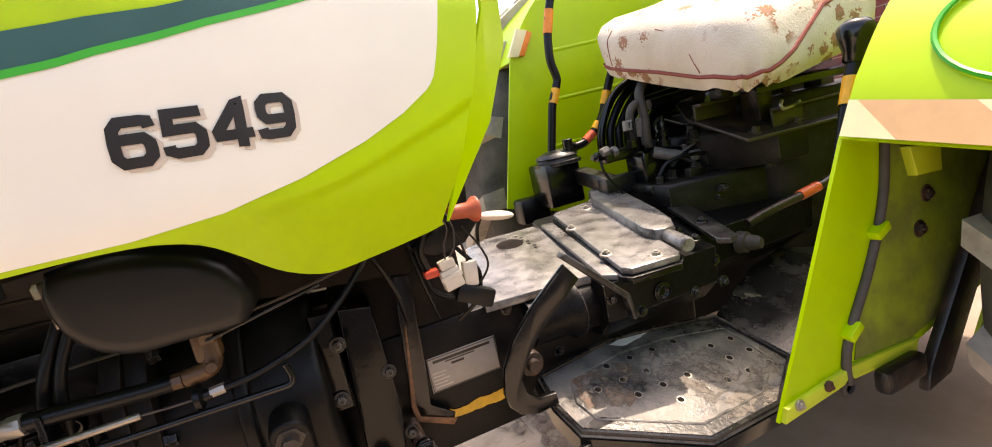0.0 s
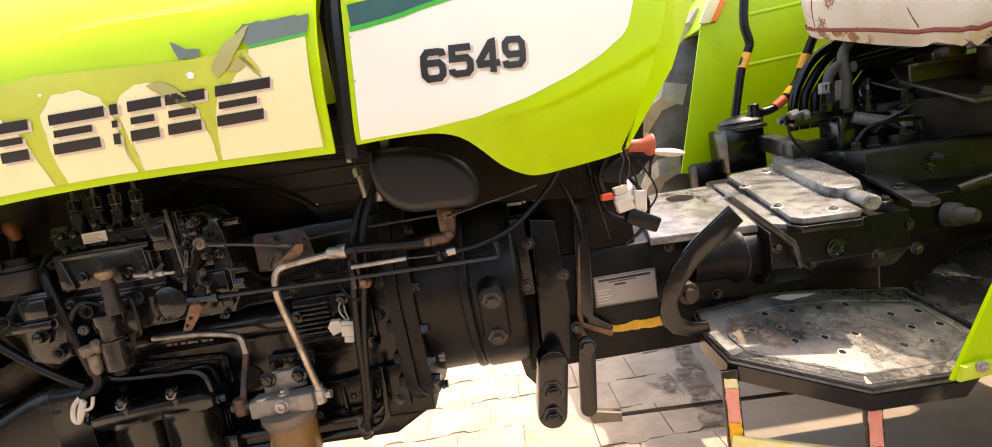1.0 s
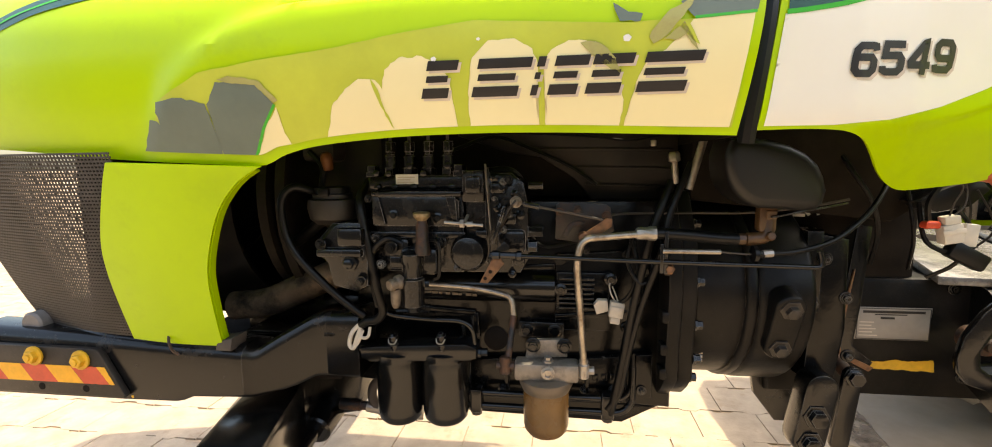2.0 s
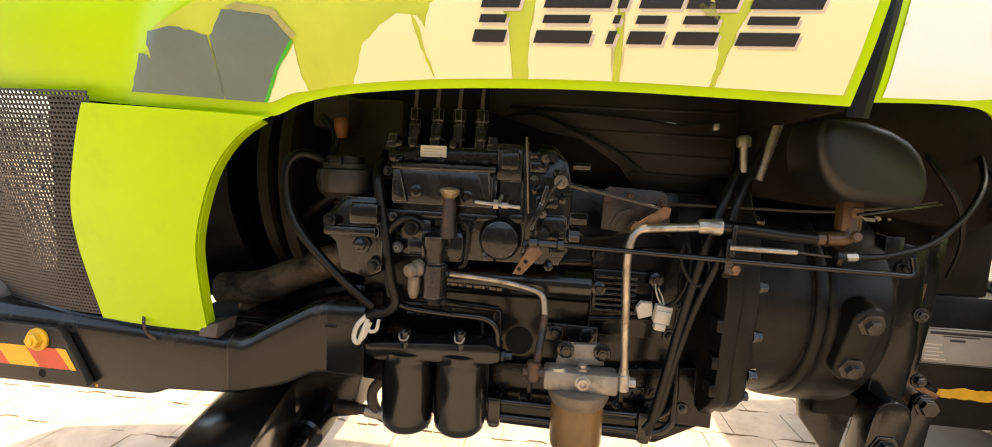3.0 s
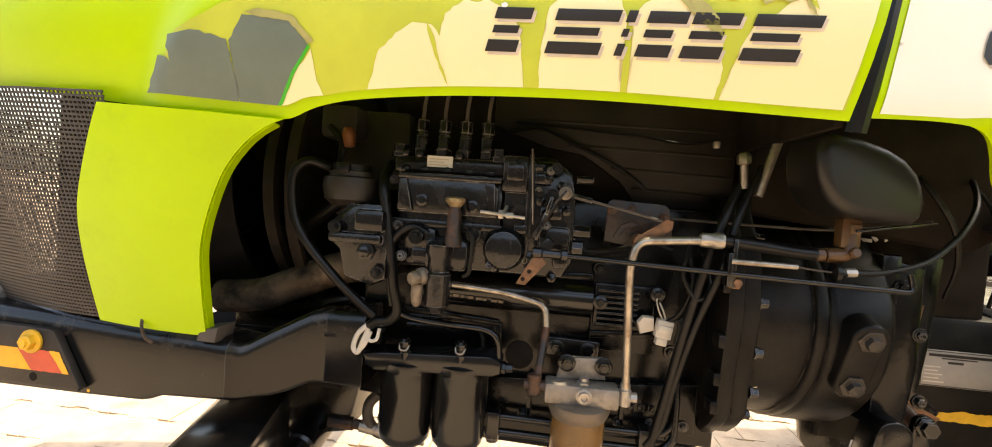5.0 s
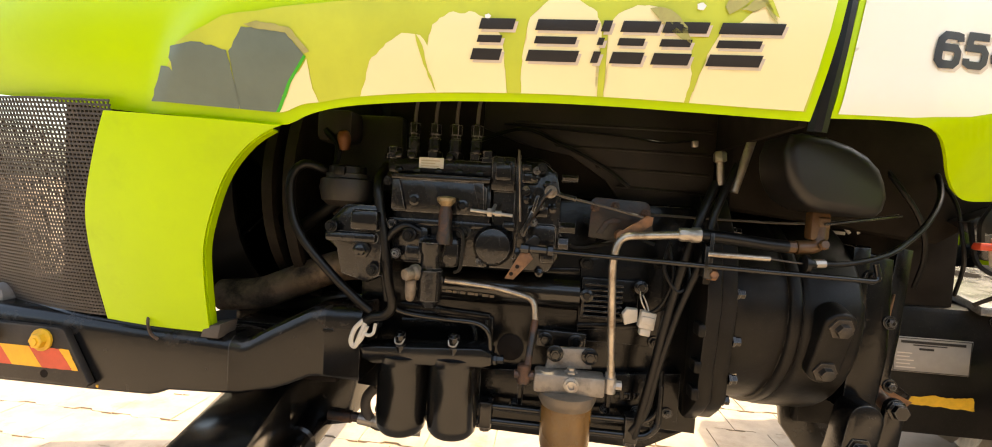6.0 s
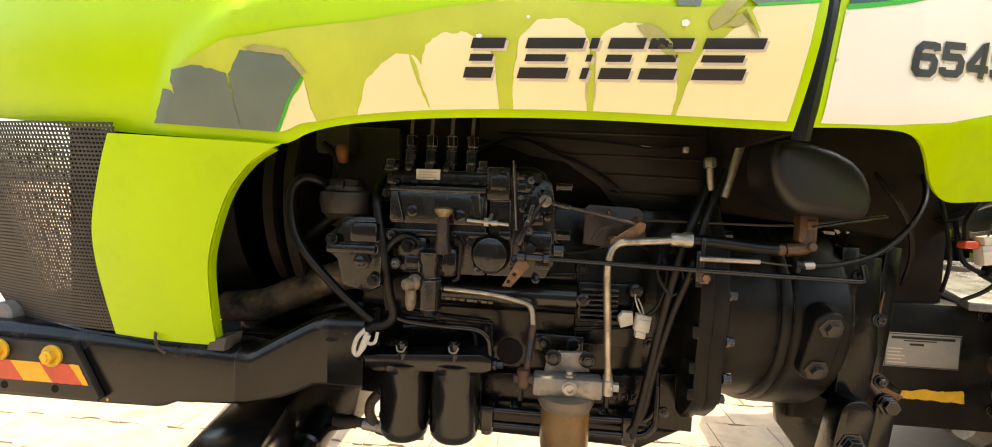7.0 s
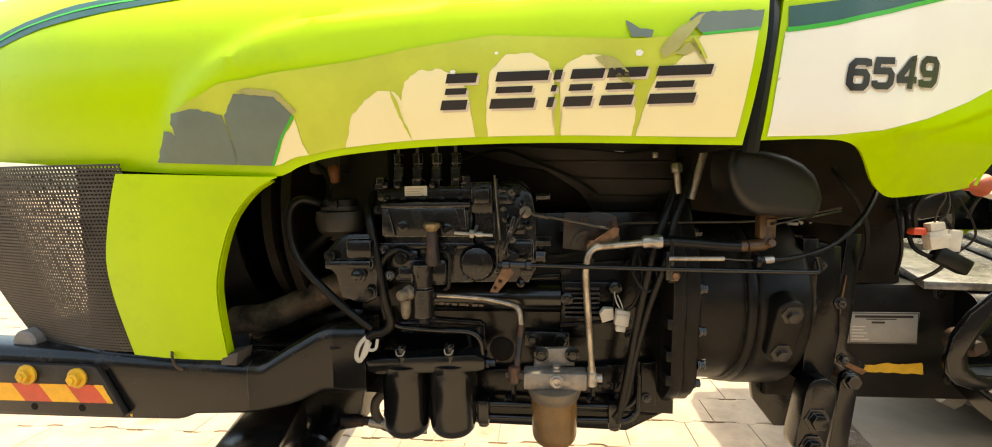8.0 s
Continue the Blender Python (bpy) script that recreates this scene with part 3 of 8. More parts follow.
part("front_bolster", bm, CAST, tractor, "black cast front bolster")

# ---- step, fenders, tyres, seat ----
def step_z(x, y):
    return 0.50 - 0.05 * (x - 0.45) + 0.30 * (y - 0.7)


STEP_OUT = [(0.284, 0.720), (0.294, 0.797), (0.475, 0.827), (0.58, 0.817), (0.734, 0.790), (0.752, 0.628), (0.635, 0.560), (0.473, 0.553), (0.294, 0.655)]
bm = B()
prism(bm, STEP_OUT, -0.014, 0.0, "z", bev=0.004)
for v in bm.verts:
    v.co.z += step_z(v.co.x, v.co.y)
step = part("footstep", bm, WORN, tractor, "worn black perforated footstep plate, paint rubbed to grey")

FP = [(0.735, 0.885), (0.79, 0.975), (0.86, 1.055), (0.95, 1.125), (1.1, 1.20), (1.3, 1.255), (1.55, 1.265), (1.8, 1.21)]
for far in (0, 1):
    ox, oz = (-0.075, 0.34) if far else (0, 0)
    y_in, y_out = (1.42, 1.92) if far else (0.49, -0.03)
    bm = B()
    low = [(0.541, 0.492), (0.70, 0.512), (0.86, 0.50), (1.1, 0.55), (1.8, 0.8)] if not far else [(0.548, 0.775), (0.8, 0.70), (1.2, 0.70), (1.8, 0.8)]
    prism(bm, low + [(x + ox, z + oz - 0.004) for x, z in FP[::-1]], y_in - 0.003, y_in + 0.003, bev=0)
    fender = part("fender", bm, LIME, tractor, "lime sheet metal rear fender with reflective edge")
    bm = B()
    curve = spline([(x + ox, 0, z + oz) for x, z in FP], 5)
    sheet(bm, lambda i, y: (curve[int(i)].x, y, curve[int(i)].z - 0.16 * abs(y - y_in) * (0 if far else 1)), range(len(curve)), span(y_in, y_out, 8))
    part("fender_top", solid(bm, 0.005), LIME, fender)


def tyre(cx, cz, r, y0, y1, label):
    bm = B()
    w = y1 - y0
    prof = [(0, r * 0.55), (0.01, r * 0.62), (0.0, r * 0.75), (0.015, r * 0.88), (0.05, r * 0.925), (w * 0.5, r * 0.945), (w - 0.05, r * 0.925), (w - 0.015, r * 0.88), (w, r * 0.75), (w - 0.01, r * 0.62), (w, r * 0.55)]
    lathe(bm, (cx, y0, cz), (0, 1, 0), prof, 64)
    wheel = part("rear_wheel", bm, TYRE, tractor, label, sharp=50)
    n = 18
    for k in range(n):
        for s in (0, 1):
            a0 = (k + 0.5 * s) * math.tau / n
            lug = B()
            rows = []
            for j in range(6):
                f = j / 5
                y = (y0 + 0.012 + f * w * 0.56) if s == 0 else (y1 - 0.012 - f * w * 0.56)
                a = a0 + f * 0.26
                base = r * interp(f, [(0, 0.84), (0.2, 0.925), (1, 0.945)])
                top = r * interp(f, [(0, 0.955), (0.2, 0.99), (1, 1.0)])
                rows.append([Vector((cx + math.cos(a + d) * q, y, cz + math.sin(a + d) * q)) for d, q in ((-0.055, base), (-0.035, top), (0.035, top), (0.055, base))])
            vs = [[lug.verts.new(p) for p in row] for row in rows]
            for p, q in zip(vs, vs[1:]):
                for i in range(3):
                    lug.faces.new((p[i], p[i + 1], q[i + 1], q[i]))
            lug.faces.new(vs[0]), lug.faces.new(vs[-1])
            part("tread_lug", lug, LUG, wheel)
    bm = B()
    lathe(bm, (cx, (y0 + y1) / 2 - 0.12, cz), (0, 1, 0), [(0, r * 0.55), (0.02, r * 0.52), (0.1, r * 0.3), (0.12, r * 0.1), (0.16, r * 0.1), (0.18, r * 0.3), (0.22, r * 0.52), (0.24, r * 0.55)], 40)
    part("rim", bm, YPAINT, wheel, "yellow painted steel rim")
    return wheel


tyre(1.45, 0.605, 0.61, -0.03, 0.43, "dusty grey rear tractor tyre with deep lugs")
tyre(1.27, 0.80, 0.80, 1.50, 2.02, "dusty grey rear tractor tyre with deep lugs, behind far fender")

# ---- hood decals ----
def hood_skin(off):
    def at(x, z):
        drop = 0.05 * max(0.0, -1.15 - x) ** 1.5
        z = max(z, interp(x, EDGE) + 0.0095 + 0.006 * smooth01((-0.86 - x) / 0.05))
        zp = z + drop * smooth01((z - 1.0) / 0.2)
        return Vector((x, hood_y(x, zp) - off, z))
    return at


def cowl_skin(off):
    return lambda x, z: Vector((x, cowl_y(x, z) - off, z))


def torn(outline, amount, step=0.006, seed=1):
    """Roughens a closed outline as torn film is."""
    rng = random.Random(seed)
    out = []
    for (a, b), (c, d) in zip(outline, outline[1:] + outline[:1]):
        n = max(1, int(math.dist((a, b), (c, d)) / step))
        for k in range(n):
            t = k / n
            j = amount if k else 0.0
            out.append((a + (c - a) * t + rng.uniform(-j, j), b + (d - b) * t + rng.uniform(-j, j)))
    return out


def film(name, outline, skin, material, parent, label="", cuts=2, **kw):
    bm = B()
    f = bm.faces.new([bm.verts.new((x, 0, z)) for x, z in outline])
    bmesh.ops.triangulate(bm, faces=[f])
    for _ in range(cuts):
        long = [e for e in bm.edges if e.calc_length() > 0.012]
        if long:
            bmesh.ops.subdivide_edges(bm, edges=long, cuts=2)
            bmesh.ops.triangulate(bm, faces=bm.faces)
    for v in bm.verts:
        v.co = skin(v.co.x, v.co.z)
    return part(name, bm, material, parent, label, sharp=60, **kw)


def band(name, line_a, line_b, x0, x1, skin, material, parent, label="", n=30):
    """A strip of film between two height tables along x."""
    bm = B()
    sheet(bm, lambda x, s: skin(x, interp(x, line_a) * (1 - s) + interp(x, line_b) * s), span(x0, x1, n), span(0, 1, 3))
    return part(name, bm, material, parent, label, sharp=60)


S0, S1, S2, S3 = (hood_skin(0.0022 + 0.0007 * k) for k in range(4))
RES = [(-1.105, 0.957), (-1.06, 1.03), (-0.99, 1.062), (-0.90, 1.075), (-0.80, 1.085), (-0.70, 1.10), (-0.60, 1.112), (-0.50, 1.105), (-0.43, 1.10), (-0.36, 1.10), (-0.27, 1.10), (-0.278, 0.972), (-0.45, 0.977), (-0.60, 0.980), (-0.75, 0.974), (-0.83, 0.967), (-0.88, 0.955), (-0.93, 0.946), (-1.0, 0.949)]
film("glue_film", torn(RES, 0.0007, 0.02), S0, RESIDUE, hood, "dull yellow-green glue film left by a peeled decal")
film("torn_decal", torn([(-1.116, 0.955), (-1.090, 1.002), (-1.074, 0.999), (-1.062, 0.984), (-1.066, 0.999), (-1.074, 1.011), (-1.071, 1.026), (-1.03, 1.030), (-0.989, 1.021), (-0.986, 1.005), (-0.983, 0.949)], 0.0012, seed=3), S1, DECAL_GREY, hood, "torn dark grey-green decal piece")
film("torn_decal", torn([(-0.982, 0.949), (-0.984, 1.003), (-0.986, 1.020), (-0.966, 1.049), (-0.935, 1.047), (-0.909, 1.047), (-0.885, 1.018), (-0.91, 0.986), (-0.932, 0.947)], 0.0012, seed=4), S1, DECAL_GREY, hood, "torn dark grey-green decal piece")
film("torn_decal", [(-0.932, 0.947), (-0.91, 0.986), (-0.885, 1.018), (-0.882, 1.016), (-0.906, 0.985), (-0.927, 0.947)], S2, BRIGHT_GREEN, hood, "thin bright green decal line")
film("torn_decal", torn([(-0.927, 0.947), (-0.906, 0.985), (-0.882, 1.014), (-0.880, 0.985), (-0.870, 0.957), (-0.89, 0.951)], 0.001, seed=5), S1, CREAM, hood, "torn cream decal piece")
film("torn_decal", torn([(-0.816, 0.966), (-0.806, 0.992), (-0.800, 1.013), (-0.778, 1.034), (-0.758, 1.046), (-0.735, 1.044), (-0.726, 1.032), (-0.720, 1.056), (-0.700, 1.070), (-0.669, 1.071), (-0.646, 1.058), (-0.634, 1.038), (-0.627, 0.978), (-0.72, 0.974)], 0.0014, seed=6), S1, CREAM, hood, "torn cream decal piece with scalloped top edge")
film("torn_decal", torn([(-0.610, 0.979), (-0.609, 1.03), (-0.603, 1.066), (-0.582, 1.086), (-0.548, 1.087), (-0.526, 1.074), (-0.519, 1.055), (-0.522, 1.01), (-0.518, 0.979)], 0.0014, seed=7), S1, CREAM, hood, "torn cream decal piece with scalloped top edge")
film("torn_decal", torn([(-0.510, 0.979), (-0.508, 1.02), (-0.512, 1.058), (-0.502, 1.072), (-0.481, 1.082), (-0.448, 1.079), (-0.43, 1.064), (-0.418, 1.045), (-0.412, 1.01), (-0.416, 0.978)], 0.0014, seed=8), S1, CREAM, hood, "torn cream decal piece with scalloped top edge")
film("torn_decal", torn([(-0.410, 0.978), (-0.404, 1.002), (-0.398, 1.03), (-0.385, 1.056), (-0.365, 1.066), (-0.345, 1.083), (-0.335, 1.099)], 0.0012, seed=9)[:-20] + [(-0.335, 1.099), (-0.266, 1.103), (-0.281, 0.974)], S1, CREAM, hood, "large torn cream decal piece beside the hood gap")
film("torn_decal", torn([(-0.349, 1.121), (-0.338, 1.130), (-0.258, 1.129), (-0.263, 1.107), (-0.334, 1.102), (-0.341, 1.11)], 0.001, seed=10), S1, DECAL_GREY, hood, "torn dark green stripe piece")
film("torn_decal", torn([(-0.428, 1.124), (-0.410, 1.112), (-0.393, 1.109), (-0.396, 1.100), (-0.42, 1.101)], 0.001, seed=11), S1, DECAL_GREY, hood, "small torn dark stripe piece")
band("decal_line", [(-0.34, 1.099), (-0.26, 1.1035)], [(-0.34, 1.1025), (-0.26, 1.107)], -0.333, -0.264, S2, BRIGHT_GREEN, hood, "thin bright green decal line")
film("torn_decal", torn([(-0.352, 1.094), (-0.340, 1.097), (-0.326, 1.070), (-0.333, 1.074)], 0.0008, seed=12), S3, RESIDUE, hood, "curled strip of torn film")
FLAP = mat("curled_film_back", (0.40, 0.38, 0.12), 0.5, var=0.2, scale=30, bump=0.1, bscale=120, second=(0.30, 0.25, 0.10), cover=0.4, cscale=30)
film("film_crack", torn([(-0.741, 1.046), (-0.732, 1.032), (-0.727, 1.011), (-0.719, 0.991), (-0.715, 0.977), (-0.722, 0.992), (-0.731, 1.011), (-0.738, 1.032)], 0.0008, seed=14), S2, RESIDUE, hood, "crack in the cream film showing glue")
film("torn_flap", torn([(-0.467, 1.078), (-0.452, 1.063), (-0.429, 1.046), (-0.418, 1.041), (-0.424, 1.059), (-0.439, 1.074), (-0.457, 1.080)], 0.0012, seed=15), S3, FLAP, hood, "curled brownish flap of torn film")
film("torn_flap", torn([(-0.378, 1.093), (-0.361, 1.112), (-0.329, 1.128), (-0.346, 1.104), (-0.365, 1.082), (-0.380, 1.073), (-0.385, 1.081)], 0.0014, seed=16), S3, FLAP, hood, "curled brownish flap of torn film")
film("torn_flap", torn([(-0.368, 1.078), (-0.345, 1.097), (-0.334, 1.079), (-0.327, 1.063), (-0.336, 1.072), (-0.343, 1.082), (-0.355, 1.076)], 0.0010, seed=17), S3, FLAP, hood, "curled brownish flap of torn film")
film("torn_flap", torn([(-0.962, 1.052), (-0.944, 1.056), (-0.902, 1.049), (-0.877, 1.022), (-0.884, 1.019), (-0.907, 1.043), (-0.94, 1.046)], 0.0010, seed=18), S2, FLAP, hood, "ragged edge of torn film")
for cx, cz, r in ((-0.653, 1.066, 0.0042), (-0.594, 1.088, 0.0028), (-0.411, 1.081, 0.0055)):
    film("film_speck", torn([(cx + r * math.cos(a), cz + r * 0.8 * math.sin(a)) for a in (0.2, 1.3, 2.6, 3.9, 5.2)], 0.0006, 0.003, seed=19), S3, LABELW, hood, "bright speck of torn film", cuts=1)
# lettering block on the hood: slanted plain bars in place of a maker's name
SL = 0.28
for x0, x1 in ((-0.673, -0.632), (-0.606, -0.537), (-0.530, -0.520), (-0.508, -0.466), (-0.461, -0.412), (-0.399, -0.331)):
    for k, (z0, z1, a, b) in enumerate(((1.0520, 1.064, 0.0, 1.0), (1.0375, 1.0455, 0.05, 0.75), (1.018, 1.0305, 0.0, 0.86))):
        w = x1 - x0
        q = [(x0 + a * w + (z0 - 1.018) * SL, z0), (x0 + b * w + (z0 - 1.018) * SL, z0), (x0 + b * w + (z1 - 1.018) * SL, z1), (x0 + a * w + (z1 - 1.018) * SL, z1)]
        film("letter_shade", [(x + 0.003, z - 0.003) for x, z in q], S2, INK_SHADE, hood, "soft brown shadow bar", cuts=1)
        film("letter_bar", q, S3, INK, hood, "black slanted bar", cuts=1)
# swoosh over the nose
UP = [(-1.43, 1.135), (-1.406, 1.147), (-1.335, 1.180), (-1.255, 1.204), (-1.19, 1.217), (-1.1, 1.228)]
LOW = [(-1.43, 1.112), (-1.409, 1.123), (-1.292, 1.162), (-1.181, 1.186), (-1.042, 1.208)]
MIDL = [(x, (interp(x, UP) + interp(x, LOW)) / 2) for x in span(-1.43, -1.06, 12)]
band("swoosh", LOW, UP, -1.42, -1.06, hood_skin(0.0015), DECAL_GREEN, hood, "dark green swoosh decal")
band("swoosh_line", [(x, z - 0.0015) for x, z in MIDL], [(x, z + 0.003) for x, z in MIDL], -1.42, -1.1, hood_skin(0.0022), BRIGHT_GREEN, hood, "thin bright green decal line")

# cowl decals
C1, C2, C3 = cowl_skin(0.0012), cowl_skin(0.002), cowl_skin(0.0028)
WLOW = [(-0.24, 0.975), (-0.15, 0.975), (-0.08, 0.981), (-0.01, 0.997), (0.06, 1.021), (0.11, 1.044), (0.150, 1.069), (0.160, 1.082), (0.172, 1.112), (0.187, 1.162), (0.195, 1.2)]
SBOT = [(-0.24, 1.112), (-0.20, 1.1145), (-0.155, 1.120), (-0.086, 1.135), (-0.014, 1.154), (0.05, 1.172), (0.1, 1.187), (0.2, 1.215)]
STOP = [(-0.24, 1.138), (-0.188, 1.142), (-0.147, 1.146), (-0.081, 1.155), (-0.014, 1.170), (0.05, 1.186), (0.2, 1.22)]


def cowl_front(z):
    return -0.236 + 0.11 * (z - 0.968)


bm = B()
rows = []
for s in span(0, 1, 40):
    col = []
    for x in span(0, 1, 60):
        xx = -0.236 + x * 0.424
        z0, z1 = interp(xx, WLOW), interp(xx, SBOT) - 0.005
        z = z0 + (z1 - z0) * s
        col.append(bm.verts.new(C1(max(xx, cowl_front(z)), z)))
    rows.append(col)
for a, b in zip(rows, rows[1:]):
    for k in range(60):
        bm.faces.new((a[k], a[k + 1], b[k + 1], b[k]))
part("white_decal", bm, WHITE, cowl, "large white curved decal", sharp=60)
band("green_line", [(x, z - 0.006) for x, z in SBOT], SBOT, -0.219, 0.12, C2, BRIGHT_GREEN, cowl, "thin bright green decal line")
band("dark_stripe", SBOT, STOP, -0.217, 0.12, C1, DECAL_GREEN, cowl, "dark green stripe decal")


GLYPH = {
    "6": [(0.90, 0.74), (0.86, 0.86), (0.74, 0.88), (0.28, 0.88), (0.14, 0.76), (0.12, 0.5), (0.14, 0.24), (0.28, 0.12), (0.74, 0.12), (0.87, 0.22), (0.88, 0.33), (0.86, 0.46), (0.74, 0.56), (0.2, 0.56)],
    "5": [(0.92, 0.88), (0.16, 0.88), (0.15, 0.57), (0.74, 0.57), (0.87, 0.46), (0.88, 0.34), (0.87, 0.22), (0.74, 0.12), (0.28, 0.12), (0.13, 0.18), (0.11, 0.28)],
    "4": [(0.70, 0.0), (0.70, 0.90), (0.62, 0.88), (0.13, 0.36), (0.16, 0.27), (1.0, 0.27)],
    "9": [(0.10, 0.26), (0.14, 0.14), (0.26, 0.12), (0.72, 0.12), (0.86, 0.24), (0.88, 0.5), (0.86, 0.76), (0.72, 0.88), (0.26, 0.88), (0.13, 0.78), (0.12, 0.67), (0.14, 0.54), (0.26, 0.44), (0.8, 0.44)]}


def digit(ch, x0, z0, w, h, skin, stroke=0.0088, lean=0.10):
    """A bold square-cut digit as a film stroke on a skin."""
    line = [Vector((x0 + a * w + b * h * lean, z0 + b * h)) for a, b in GLYPH[ch]]
    bm = B()
    prev, run_ = None, 0.0
    fine = []
    for a, b in zip(line, line[1:]):
        n = max(1, int((b - a).length / 0.004))
        fine += [a.lerp(b, k / n) for k in range(n)]
    fine.append(line[-1])
    for i, p in enumerate(fine):
        d0 = (p - fine[i - 1]).normalized() if i else (fine[1] - p).normalized()
        d1 = (fine[i + 1] - p).normalized() if i + 1 < len(fine) else d0
        t = (d0 + d1).normalized()
        nrm = Vector((-t.y, t.x)) * (stroke / 2) / max(0.6, t.dot(d1))
        lift = Vector((0, -0.00001 * i, 0))
        pair = [bm.verts.new(skin(*(p + nrm * k)) + lift) for k in (-1, 0, 1)]
        if prev:
            bm.faces.new((prev[0], prev[1], pair[1], pair[0]))
            bm.faces.new((prev[1], prev[2], pair[2], pair[1]))
        prev = pair
    return bm


for dx, dz, skin, m, nm in ((0.0035, -0.003, C2, INK_SHADE, "number_shade"), (0, 0, C3, INK, "model_number")):
    for k, ch in enumerate("6549"):
        bm = digit(ch, -0.1425 + k * 0.0358 + dx, 1.0305 + 0.002 * k + dz, 0.0315, 0.0425, skin)
        part(nm, bm, m, cowl, "black bold model digit decal" if m is INK else "soft brown shadow of a digit", sharp=60)

# black rubber seal in the gap
bm = B()
tube(bm, [(-0.252, 0.475, 0.955), (-0.249, 0.468, 1.0), (-0.243, 0.462, 1.06), (-0.236, 0.466, 1.14), (-0.23, 0.51, 1.215), (-0.228, 0.65, 1.245), (-0.226, 0.95, 1.255), (-0.228, 1.25, 1.245), (-0.23, 1.39, 1.215), (-0.24, 1.43, 1.1), (-0.252, 1.42, 0.955)], 0.011, 8)
part("hood_seal", bm, RUBBER, tractor, "black rubber seal strip in the hood gap")
# dark plate painting the shade seen through the hood gap
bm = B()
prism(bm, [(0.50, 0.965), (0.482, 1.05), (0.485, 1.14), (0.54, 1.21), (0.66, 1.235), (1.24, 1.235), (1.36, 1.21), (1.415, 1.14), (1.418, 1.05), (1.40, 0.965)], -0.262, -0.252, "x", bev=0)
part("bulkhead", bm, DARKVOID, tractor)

# ---- nose: perforated grille, radiator, fan ----
def mesh_y(x, z):
    return front_y(z) + 0.004 + 0.45 * max(0.0, -1.28 - x) ** 1.5


def bar4(bm, pts, hx, hz, out):
    """A thin four-sided strip through pts."""
    rings = [[bm.verts.new(p + d) for d in (Vector((0, -out, hz)) + hx, Vector((0, out, hz)) + hx, Vector((0, out, -hz)) - hx, Vector((0, -out, -hz)) - hx)] for p in pts]
    for a, b in zip(rings, rings[1:]):
        for k in range(4):
            bm.faces.new((a[k], a[(k + 1) % 4], b[(k + 1) % 4], b[k]))


def nose_x(z):
    return interp(z, [(0.62, -1.540), (0.69, -1.580), (0.76, -1.605), (0.97, -1.60)])


for far in (0, 1):
    bm = B()
    flip = (lambda p: Vector((p.x, 2 * MID - p.y, p.z))) if far else (lambda p: p)
    nrow = 56 if not far else 24
    for k in range(nrow):
        z = 0.625 + (0.955 - 0.625) * k / (nrow - 1)
        x0, x1 = nose_x(z), interp(min(z, 0.943), FL) + 0.004
        bar4(bm, [flip(Vector((x, mesh_y(x, z), z))) for x in span(x0, x1, 10)], Vector((0, 0, 0)), 0.0016, 0.0008)
    for k in range(68 if not far else 30):
        x = -1.604 + 0.427 * k / (67 if not far else 29)
        zs = [z for z in span(0.625, 0.955, 24) if nose_x(z) - 0.001 <= x <= interp(min(z, 0.943), FL) + 0.004]
        if len(zs) > 1:
            bar4(bm, [flip(Vector((x, mesh_y(x, z), z))) for z in zs], Vector((0.0010, 0, 0)), 0.0, 0.0008)
    part("side_grille", bm, GRILLE, tractor, "black perforated side grille mesh", kind="stuff")
bm = B()
for k in range(30):
    z = 0.64 + 0.31 * k / 29
    y0 = mesh_y(nose_x(z), z)
    pts = [Vector((nose_x(z) - 0.06 * math.sin(math.pi * t), y0 + (2 * (MID - y0)) * t, z)) for t in span(0, 1, 12)]
    bar4(bm, pts, Vector((0, 0, 0)), 0.0009, 0.001)
for k in range(40):
    t = k / 39
    pts = []
    for z in span(0.64, 0.95, 10):
        y0 = mesh_y(nose_x(z), z)
        pts.append(Vector((nose_x(z) - 0.06 * math.sin(math.pi * t), y0 + 2 * (MID - y0) * t, z)))
    bar4(bm, pts, Vector((0, 0.0007, 0)), 0.0, 0.0008)
part("front_grille", bm, GRILLE, tractor, "black perforated front grille mesh", kind="stuff")
bm = B()
prism(bm, [(-1.62, 0.63), (-1.62, 1.27), (-1.54, 1.27), (-1.54, 0.63)], 0.50, 0.60, "z", bev=0.01)
part("front_support", bm, BLACK, tractor, "black cast front support")
bm = B()
box(bm, -1.40, -1.31, 0.60, 1.30, 0.625, 1.12, 0.006)
rad = part("radiator", bm, DARKVOID, tractor, "black radiator core")
bm = B()
lathe(bm, (-1.30, MID, 0.86), (1, 0, 0), [(0, 0.30), (0.05, 0.27), (0.10, 0.25), (0.14, 0.25), (0.14, 0.243), (0.09, 0.243), (0.04, 0.262), (0.002, 0.29)], 40)
part("fan_shroud", bm, PLASTIC, tractor, "black round fan shroud")
bm = B()
lathe(bm, (-1.20, MID, 0.86), (1, 0, 0), [(0, 0.05), (0.02, 0.055), (0.06, 0.05), (0.2, 0.03), (0.25, 0.03)], 20)
fan = part("cooling_fan", bm, PLASTIC, tractor, "black cooling fan")
for k in range(6):
    bm = B()
    a = k * math.tau / 6
    m4 = Matrix.Translation((-1.18, MID, 0.86)) @ Matrix.Rotation(a, 4, "X") @ Matrix.Rotation(0.5, 4, "Z")
    box(bm, -0.03, 0.03, -0.0015, 0.0015, 0.045, 0.225, 0, m4)
    part("fan_blade", bm, PLASTIC, fan)
